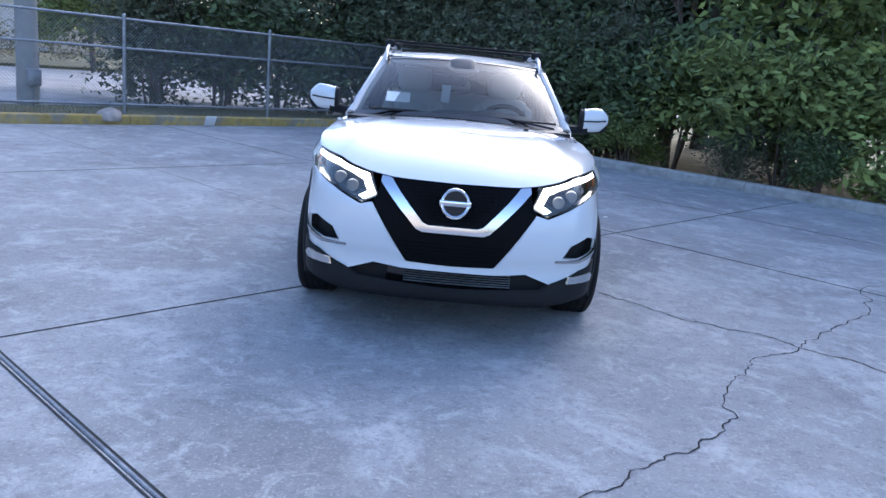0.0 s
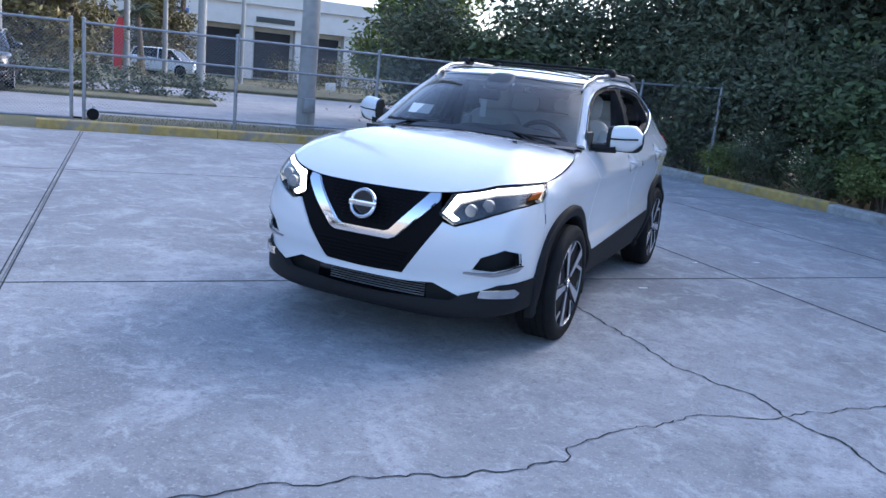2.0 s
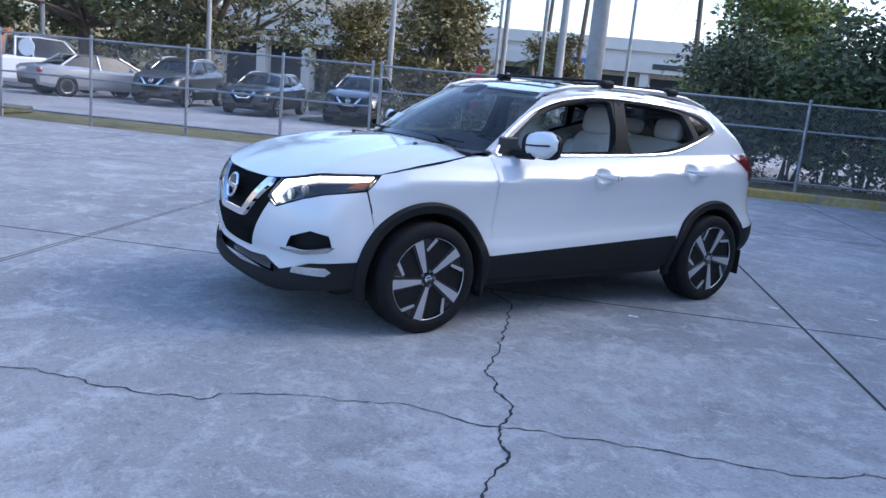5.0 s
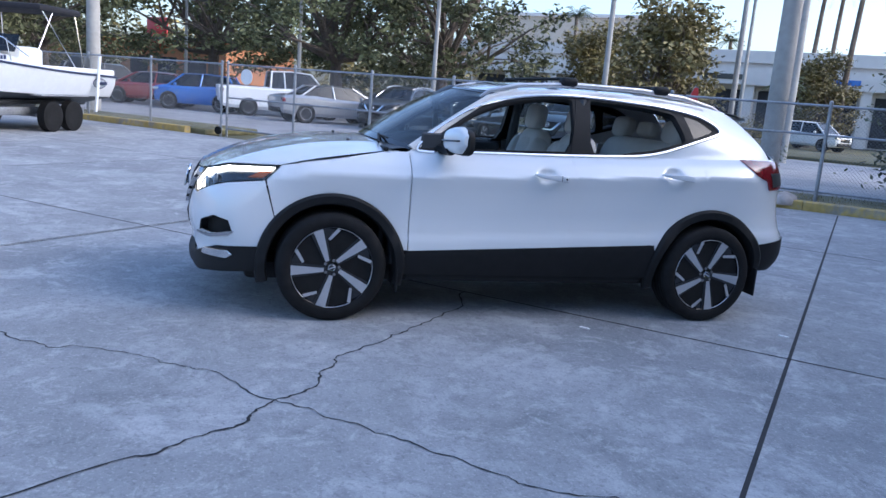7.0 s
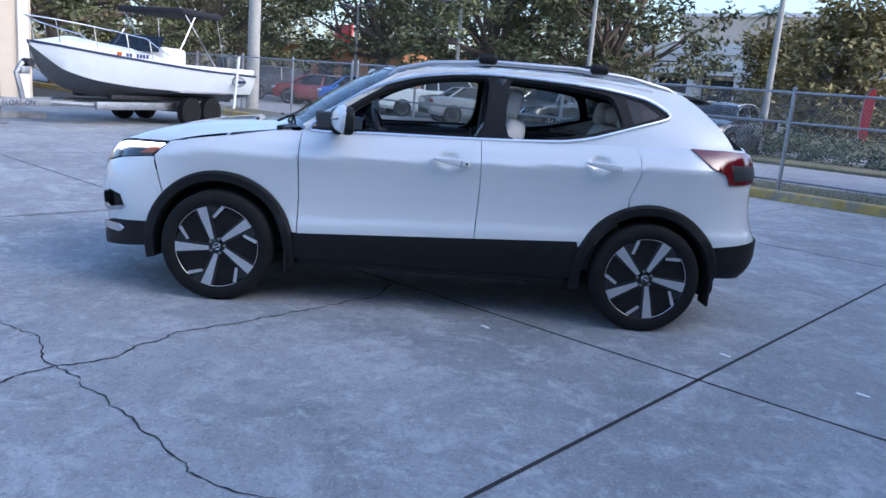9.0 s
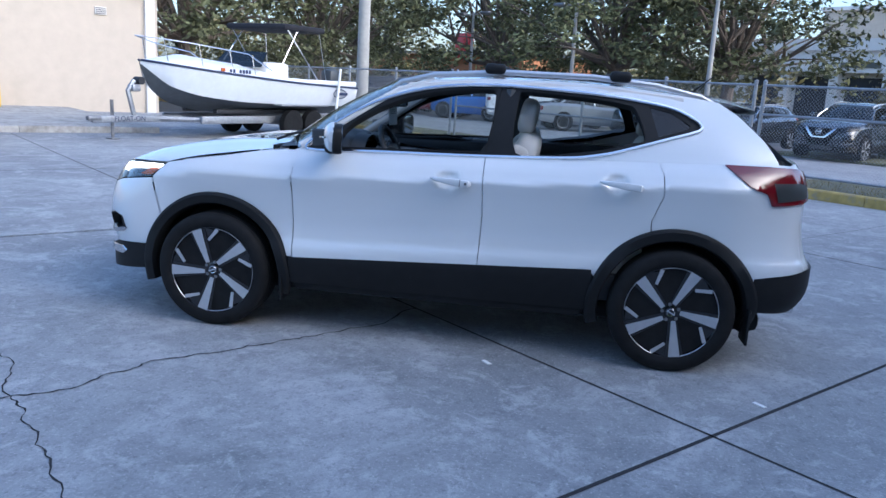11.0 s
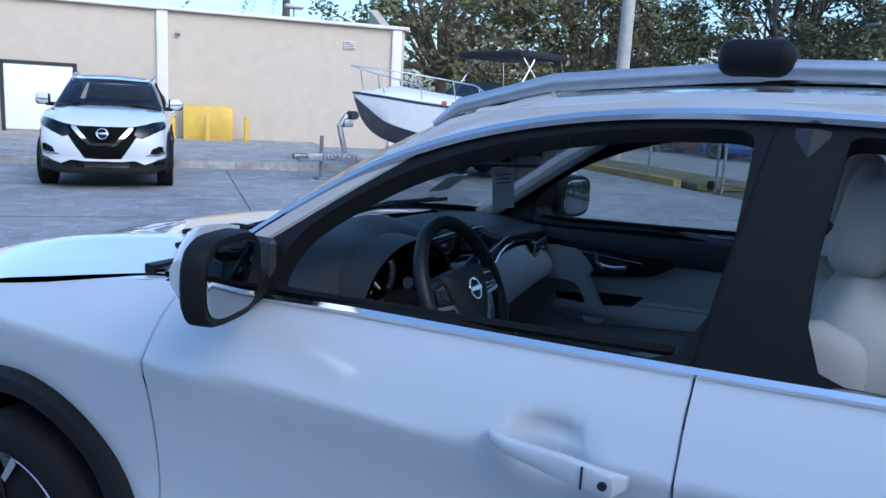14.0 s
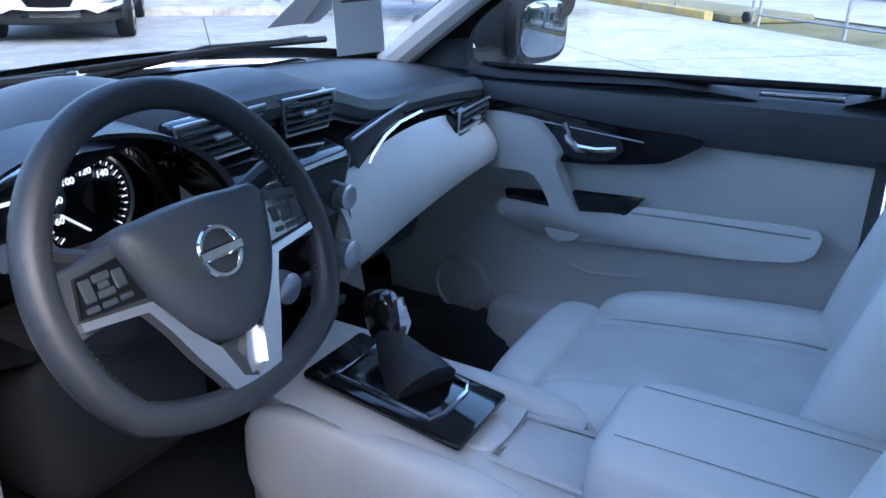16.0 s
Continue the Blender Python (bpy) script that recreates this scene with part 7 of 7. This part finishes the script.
# centre stack
CS = rot(-14)
stack = part("centre_console", Geo().rbox((0.0, -0.585, 0.93), (0.26, 0.09, 0.27), 0.02, 3, CS), GLOSSB, dash, "gloss black centre stack")
for s in (1, -1):
    part("console_cheek", Geo().rings([[Vector((s * 0.133, -0.53 - 0.05 * t + 0.03, 0.8 + 0.25 * t)), Vector((s * 0.155, -0.6, 0.8 + 0.25 * t))] for t in [i / 8 for i in range(9)]], False), PALE, stack)
    part("knob", Geo().lathe([(0, 0.021), (0.022, 0.02), (0.024, 0.016), (0.024, 0)], 24, "y", (s * 0.105, -0.53, 0.975)), SATIN, stack, "silver rotary knob")
    part("climate_knob", Geo().lathe([(0, 0.024), (0.022, 0.023), (0.025, 0.018), (0.025, 0)], 24, "y", (s * 0.076, -0.505, 0.89)), SATIN, stack, "silver climate knob")
part("screen", Geo().rbox((0.0, -0.536, 0.998), (0.15, 0.008, 0.088), 0.004, 2, CS), SCREEN, stack, "grey touch screen, switched off")
part("disc_slot", Geo().rbox((0.0, -0.545, 1.054), (0.2, 0.012, 0.01), 0.003, 1, CS), DARK, stack)
for k in range(3):
    for s in (1, -1):
        part("button", Geo().rbox((s * 0.096, -0.538, 1.035 - 0.0 - 0.022 * k + 0.0), (0.03, 0.008, 0.016), 0.003, 1, CS), DASH, stack)
for k in range(4):
    part("climate_button", Geo().rbox((-0.045 + 0.03 * k, -0.503, 0.878), (0.026, 0.01, 0.024), 0.003, 1, CS), DASH, stack)
    part("lower_button", Geo().rbox((-0.045 + 0.03 * k, -0.488, 0.822), (0.022, 0.01, 0.016), 0.003, 1, CS), DARK, stack)
part("heat_lamp", Geo().rbox((-0.03, -0.482, 0.822), (0.008, 0.004, 0.004), 0.001, 1, CS), AMBER, stack)

# steering wheel
SW = Matrix(((-1, 0, 0, 0.328), (0, -math.sin(radians(24.7)), math.cos(radians(24.7)), -0.38), (0, math.cos(radians(24.7)), math.sin(radians(24.7)), 1.0486), (0, 0, 0, 1)))
rim_pts = []
for i in range(72):
    a = 2 * math.pi * i / 72
    x, y = 0.178 * math.cos(a), 0.178 * math.sin(a)
    if y < -0.12:
        y = -0.108 - (abs(y) - 0.108) * 0.6
        x *= 1.0 + 0.04 * math.cos(a) ** 2
    rim_pts.append(SW @ Vector((x, y, 0)))
steer = part("steering_wheel", Geo().tube(rim_pts, 0.0175, 12, True), mat("wheel_leather", (0.026, 0.028, 0.032), 0.48, var=0.1, bump=0.3, bscale=400), car, "black leather flat-bottomed steering wheel")
WR = SW.to_3x3()


def plate(pts, z0, z1, inset=0.003):
    """A thin shaped plate in the plane of the steering wheel, its upper edge eased."""
    c = sum((Vector((x, y, 0)) for x, y in pts), Vector()) / len(pts)
    ring = lambda z, k: [SW @ Vector((x - (x - c.x) * k, y - (y - c.y) * k, z)) for x, y in pts]
    return Geo().rings([ring(z0, 0), ring(z1 - inset, 0), ring(z1, inset * 14)])


hub = rounded([(-0.099, 0.05), (-0.055, 0.06), (0, 0.063), (0.055, 0.06), (0.099, 0.05), (0.082, -0.02), (0.05, -0.068), (0.022, -0.088), (-0.022, -0.088), (-0.05, -0.068), (-0.082, -0.02)], 5)
g = Geo()
g.rings([[SW @ Vector((x * k, -0.01 + (y + 0.01) * k, z)) for x, y in hub] for z, k in ((-0.03, 0.96), (0.002, 1.0), (0.012, 0.985), (0.02, 0.93), (0.026, 0.8), (0.03, 0.55), (0.031, 0.2))])
part("hub", g, DASH, steer, "soft black airbag cover")
em = part("wheel_emblem", Geo().tube([SW @ Vector((-0.004 + 0.025 * math.cos(a), 0.002 + 0.025 * math.sin(a), 0.034)) for a in (2 * math.pi * i / 28 for i in range(28))], 0.0032, 6, True), CHROME, steer, "round chrome emblem")
part("emblem_bar", Geo().rbox(SW @ Vector((-0.004, 0.002, 0.036)), (0.06, 0.012, 0.005), 0.002, 1, WR), CHROME, em)
for s in (1, -1):
    part("side_spoke", plate(rounded([(s * 0.07, 0.045), (s * 0.13, 0.04), (s * 0.172, 0.03), (s * 0.174, -0.022), (s * 0.12, -0.02), (s * 0.07, -0.018)], 3), -0.018, 0.006), DASH, steer)
    pod = part("button_pod", plate([(s * 0.1, 0.034), (s * 0.147, 0.029), (s * 0.156, -0.008), (s * 0.086, -0.013)], 0.0, 0.012), GLOSSB, steer)
    for bx, by, bw, bh in ((-0.022, 0.011, 0.012, 0.022), (-0.003, 0.02, 0.018, 0.008), (-0.003, 0.003, 0.018, 0.008), (0.016, 0.012, 0.012, 0.018), (-0.003, 0.0115, 0.012, 0.007), (-0.024, -0.008, 0.014, 0.006), (-0.004, -0.008, 0.016, 0.006), (0.016, -0.008, 0.014, 0.006)):
        part("wheel_button", Geo().rbox(SW @ Vector((s * (0.121 - bx * 0.9), 0.004 + by * 0.9, 0.012)), (bw, bh, 0.004), 0.0015, 1, WR), DASH, pod)
    trim = [(s * 0.158, -0.018), (s * 0.092, -0.026), (s * 0.077, -0.052), (s * 0.06, -0.09), (s * 0.034, -0.138), (s * 0.026, -0.147), (0.0005 * s, -0.15), (0.0005 * s, -0.136), (s * 0.018, -0.128), (s * 0.031, -0.09), (s * 0.056, -0.062), (s * 0.084, -0.018), (s * 0.158, -0.01)]
    part("spoke_trim", plate(trim, -0.004, 0.012, 0.0), SATIN, steer, "satin silver spoke trim")
    part("lower_spoke", plate([(s * 0.032, -0.09), (s * 0.019, -0.128), (s * 0.0005, -0.137), (s * 0.0005, -0.118), (s * 0.014, -0.088)], -0.012, 0.002, 0.0), SATIN if s > 0 else DASH, steer)
    for k in range(26):
        a = radians(-28 + 2.9 * k)
        p = SW @ Vector((s * (0.178 - 0.0172) * math.cos(a), (0.178 - 0.0172) * math.sin(a), 0.003))
        part("stitch", Geo().rbox(p, (0.004, 0.0012, 0.0012), 0.0004, 1, WR @ Matrix.Rotation(a * s, 3, "Z")), SEAM, steer, smooth=0)
part("column", Geo().tube([SW @ Vector((0, 0, -0.01)), SW @ Vector((0, -0.01, -0.2))], [0.05, 0.07], 14), DASH, car)
for s in (1, -1):
    part("stalk", Geo().tube([SW @ Vector((s * 0.04, 0.02, -0.05)), SW @ Vector((s * 0.12, 0.05, -0.045)), SW @ Vector((s * 0.17, 0.066, -0.035))], [0.009, 0.011, 0.014], 8), DASH, car)

# console
con = part("console", Geo().rbox((0, -0.1, 0.56), (0.24, 0.95, 0.28), 0.05, 3), PALE, car, "pale centre console")
part("console_top", Geo().rings([[Vector((x, y, 0.705 + 0.035 * smooth01((-0.15 - y) / 0.3) - 0.5 * x * x)) for x in (-0.125, -0.1, -0.05, 0, 0.05, 0.1, 0.125)] for y in [-0.56 + 0.06 * i for i in range(9)]], False), PALE, con)
part("gear_plate", Geo().rbox((0.01, -0.33, 0.742), (0.15, 0.27, 0.016), 0.007, 2, rot(-7)), GLOSSB, con, "gloss black gear plate")
part("gear_rim", Geo().tube([(0.01 + 0.055 * a, -0.33 + 0.085 * b, 0.752 - 0.085 * b * 0.12) for a, b in ((-1, -1), (1, -1), (1, 0.9), (0.6, 1), (-0.6, 1), (-1, 0.9))], 0.0045, 6, True), CHROME, con)
part("gear_boot", Geo().tube([(0.008, -0.3, 0.742), (-0.002, -0.325, 0.757), (-0.008, -0.338, 0.764), (-0.018, -0.362, 0.778), (-0.022, -0.37, 0.784), (-0.03, -0.388, 0.8)], [0.058, 0.05, 0.042, 0.033, 0.028, 0.022], 12), mat("boot_leather", (0.02, 0.02, 0.022), 0.6, bump=0.6, bscale=60), con, "black gaiter")
part("gear_knob", soft((-0.035, -0.395, 0.822), (0.048, 0.06, 0.085), 0.7, rot(14)), GLOSSB, con, "gloss black and chrome gear knob")
part("knob_trim", Geo().tube([(-0.03, -0.37, 0.788), (-0.033, -0.364, 0.822), (-0.035, -0.372, 0.858)], [0.012, 0.015, 0.009], 8), CHROME, con)
part("tray_rim", Geo().tube([(-0.06, -0.16, 0.712), (0.06, -0.16, 0.712), (0.065, -0.03, 0.708), (-0.065, -0.03, 0.708)], 0.006, 6, True), PALE, con)
part("tray_floor", Geo().rbox((0, -0.095, 0.705), (0.115, 0.12, 0.006), 0.002), PERF, con)
part("console_switch", Geo().rbox((-0.02, -0.015, 0.72), (0.05, 0.02, 0.01), 0.003), GLOSSB, con)
part("armrest", soft((-0.01, 0.17, 0.735), (0.23, 0.4, 0.14), 0.3), LEATHER, con, "pale padded armrest")
for x in (-0.075, 0.055):
    part("armrest_seam", Geo().tube([(x, 0.0, 0.804), (x, 0.1, 0.8055), (x, 0.24, 0.8055), (x, 0.34, 0.804)], 0.001, 4), SEAM, con)
for x, y in ((0.005, -0.2), ):
    part("cup_well", Geo().lathe([(0.702, 0.036), (0.709, 0.04), (0.711, 0.043), (0.707, 0.046), (0.69, 0.046)], 24, "z", (x, y, 0.0)), PALE, con, "round cup holder rim")
part("console_side", soft((0.115, -0.3, 0.62), (0.06, 0.5, 0.2), 0.5), PALE, con)
part("console_side", soft((-0.115, -0.3, 0.62), (0.06, 0.5, 0.2), 0.5), PALE, con)

# door linings
for sg, door in ((1, doors_f[0]), (-1, doors_f[1])):
    X = sg * 0.745
    lin = part("door_lining", Geo().rings([[(sg * (0.765 - 0.045 * math.sin(math.pi * min(1, max(0, (z - 0.42) / 0.6))) ** 0.5), y, z) for z in [0.42 + 0.6 * k / 14 for k in range(15)]] for y in [-0.84 + 1.06 * i / 24 for i in range(25)]], False), PALE, door, "pale door lining with black cap")
    part("lining_cap", Geo().rings([[(sg * x, y, z + 0.02 * (y + 0.3) * 0.6) for x, z in ((0.725, 0.985), (0.708, 1.0), (0.7, 1.04), (0.712, 1.075), (0.735, 1.09), (0.76, 1.09))] for y in [-0.84 + 1.08 * i / 20 for i in range(21)]], False), DASH, lin)
    fl = sg > 0
    face = lambda x: (lambda y, z: Vector((sg * x, y, z)))
    pad = lambda y, z: Vector((sg * (0.655 + 0.35 * max(0, z - 0.835) + 0.9 * max(0, 0.785 - z) ** 1.0), y, z))
    gloss = rounded([(-0.6, 1.034), (-0.377, 1.02), (-0.24, 1.01), (-0.086, 1.004), (-0.141, 0.957), (-0.185, 0.943), (-0.376, 0.92), (-0.6, 0.955)], 3)
    part("gloss_strip", panel("gloss_strip", gloss, face(0.694), GLOSSB, 0.04, (), 0.02, flip=fl), GLOSSB, lin, "gloss black trim strip")
    part("strip_line", Geo().tube([(sg * 0.692, -0.58, 1.012), (sg * 0.692, -0.377, 1.0), (sg * 0.692, -0.2, 0.987)], 0.0016, 4), SATIN, lin)
    cup = rounded([(-0.395, 1.008), (-0.26, 0.994), (-0.24, 0.965), (-0.27, 0.94), (-0.36, 0.936)], 3)
    part("handle_cup", panel("handle_cup", cup, face(0.6915), DARK, 0.03, (), 0.003, flip=fl), DARK, lin)
    part("inner_handle", Geo().tube([(sg * 0.685, -0.369, 1.006), (sg * 0.674, -0.353, 0.978), (sg * 0.668, -0.33, 0.962), (sg * 0.668, -0.29, 0.961), (sg * 0.676, -0.25, 0.968)], [0.007, 0.009, 0.009, 0.008, 0.006], 8), CHROME, lin, "chrome inner handle")
    arm = rounded([(-0.505, 0.8), (-0.45, 0.762), (-0.38, 0.748), (-0.31, 0.752), (-0.1, 0.778), (0.095, 0.802), (0.15, 0.826), (0.15, 0.872), (-0.02, 0.867), (-0.187, 0.86), (-0.215, 0.836), (-0.318, 0.82), (-0.4, 0.818), (-0.5, 0.818)], 3)
    part("arm_pad", panel("arm_pad", arm, pad, LEATHER, 0.03, (), 0.08, flip=fl), LEATHER, lin, "padded armrest")
    part("arm_seam", Geo().tube([pad(y, z) + Vector((-sg * 0.001, 0, 0)) for y, z in ((-0.2, 0.846), (-0.05, 0.853), (0.14, 0.858))], 0.0018, 4), SEAM, lin)
    for sw in ([(-0.34, 0.86), (-0.185, 0.868), (-0.213, 0.83), (-0.318, 0.812)], [(-0.5, 0.838), (-0.384, 0.85), (-0.384, 0.812), (-0.49, 0.812)]):
        part("switch_panel", panel("switch_panel", sw, face(0.684), GLOSSB, 0.03, (), 0.02, flip=fl), GLOSSB, lin)
    pull = rounded([(-0.58, 1.002), (-0.446, 1.008), (-0.402, 0.982), (-0.37, 0.944), (-0.376, 0.92), (-0.345, 0.86), (-0.309, 0.8), (-0.312, 0.765), (-0.361, 0.75), (-0.39, 0.78), (-0.38, 0.818), (-0.396, 0.854), (-0.432, 0.893), (-0.514, 0.89), (-0.59, 0.9)], 4)
    part("pull_handle", panel("pull_handle", pull, lambda y, z: Vector((sg * (0.662 + 0.12 * max(0, -0.42 - y)), y, z)), LEATHER, 0.03, (), 0.045, flip=fl), LEATHER, lin, "pale padded pull handle")
    part("map_pocket", soft((sg * 0.7, -0.2, 0.5), (0.09, 0.66, 0.16), 0.45), PALE, lin)
    part("lining_crease", Geo().tube([(sg * 0.7215, y, z) for y, z in ((-0.47, 0.725), (-0.4, 0.69), (-0.295, 0.665), (-0.174, 0.682))], 0.004, 5), PALE, lin)
    part("speaker", Geo().lathe([(0, 0.078), (0.01, 0.076), (0.012, 0.07), (0.006, 0.066), (0.01, 0.0)] if sg < 0 else [(0, 0.078), (-0.01, 0.076), (-0.012, 0.07), (-0.006, 0.066), (-0.01, 0.0)], 28, "x", (sg * 0.724, -0.62, 0.56)), PALE, lin, "round door speaker")
    part("belt_seal", Geo().tube([(sg * 0.752, -0.6, 1.1), (sg * 0.75, -0.2, 1.112), (sg * 0.745, 0.2, 1.126)], 0.009, 6), RUBBER, door)
    part("mirror_sail", Geo().rbox((sg * 0.735, -0.7, 1.14), (0.02, 0.16, 0.12), 0.01, 1, rot(0, 0, 0)), DASH, door)
for sg, door in ((1, doors_r[0]), (-1, doors_r[1])):
    lin = part("door_lining", Geo().rings([[(sg * 0.745, y, z) for z in (0.45, 0.7, 0.95, 1.06)] for y in (0.27, 0.6, 0.95, 1.15)], False), PALE, door)
    part("lining_cap", Geo().rbox((sg * 0.735, 0.68, 1.07), (0.06, 0.84, 0.09), 0.02), DASH, lin)
for sg in (1, -1):
    part("pillar_lining", Geo().tube([side(y, PILC(y) - 0.005, -0.03, sg) for y in (-0.84, -0.7, -0.5, -0.3)] + [side(-0.1, 1.5, -0.035, sg)], [0.035, 0.034, 0.032, 0.03, 0.03], 10), HEADL, car, "pale inner screen pillar")
    part("roof_lining_edge", Geo().tube([side(y, ROOF_Z(y) - 0.075, -0.03, sg) for y in (-0.25, 0.1, 0.5, 0.9, 1.3)], 0.03, 8), HEADL, car)
    part("inner_pillar", Geo().tube([(sg * 0.69, 0.33, 0.5), (sg * 0.7, 0.33, 1.0), (sg * 0.61, 0.35, 1.48)], [0.055, 0.045, 0.035], 8), DASH, car)
    part("sun_visor", Geo().rbox((sg * 0.3, -0.26, 1.475), (0.42, 0.16, 0.018), 0.008, 2, rot(14)), HEADL, roof)
# mirror, camera pod, hang tag, stickers
RM = rot(6, 0, -30)
rmr = part("rear_view_mirror", Geo().rbox((-0.08, -0.475, 1.362), (0.255, 0.035, 0.075), 0.022, 4, RM), DASH, screen, "black rear-view mirror")
part("mirror_face", Geo().rbox(Vector((-0.08, -0.475, 1.362)) + RM @ Vector((0, 0.019, 0)), (0.235, 0.003, 0.058), 0.012, 3, RM), MIRROR, rmr)
part("mirror_stem", Geo().tube([(-0.09, -0.495, 1.38), (-0.03, -0.52, 1.44)], 0.015, 8), DASH, rmr)
part("camera_pod", soft((0, -0.47, 1.455), (0.2, 0.2, 0.06), 0.6, rot(30)), DASH, screen)
tag = part("hang_tag", Geo().rbox((-0.105, -0.485, 1.262), (0.075, 0.002, 0.12), 0.0008, 1, rot(0, 4, -35)), WHITE, screen, "white paper hang tag with grey print")
for k in range(3):
    part("print_line", Geo().rbox(Vector((-0.105, -0.485, 1.262)) + rot(0, 4, -35) @ Vector((0, 0.002, 0.04 - 0.012 * k)), (0.05, 0.001, 0.003), 0.0003, 1, rot(0, 4, -35)), GREYP, tag)
for x, y, z, w, h in ((-0.42, -0.83, 1.225, 0.16, 0.1), (0.05, -0.5, 1.445, 0.13, 0.03)):
    part("sticker", Geo().rbox((x, y, z), (w, 0.002, h), 0.0008, 1, rot(-52)), WHITE, screen, "white paper sticker on the windscreen")
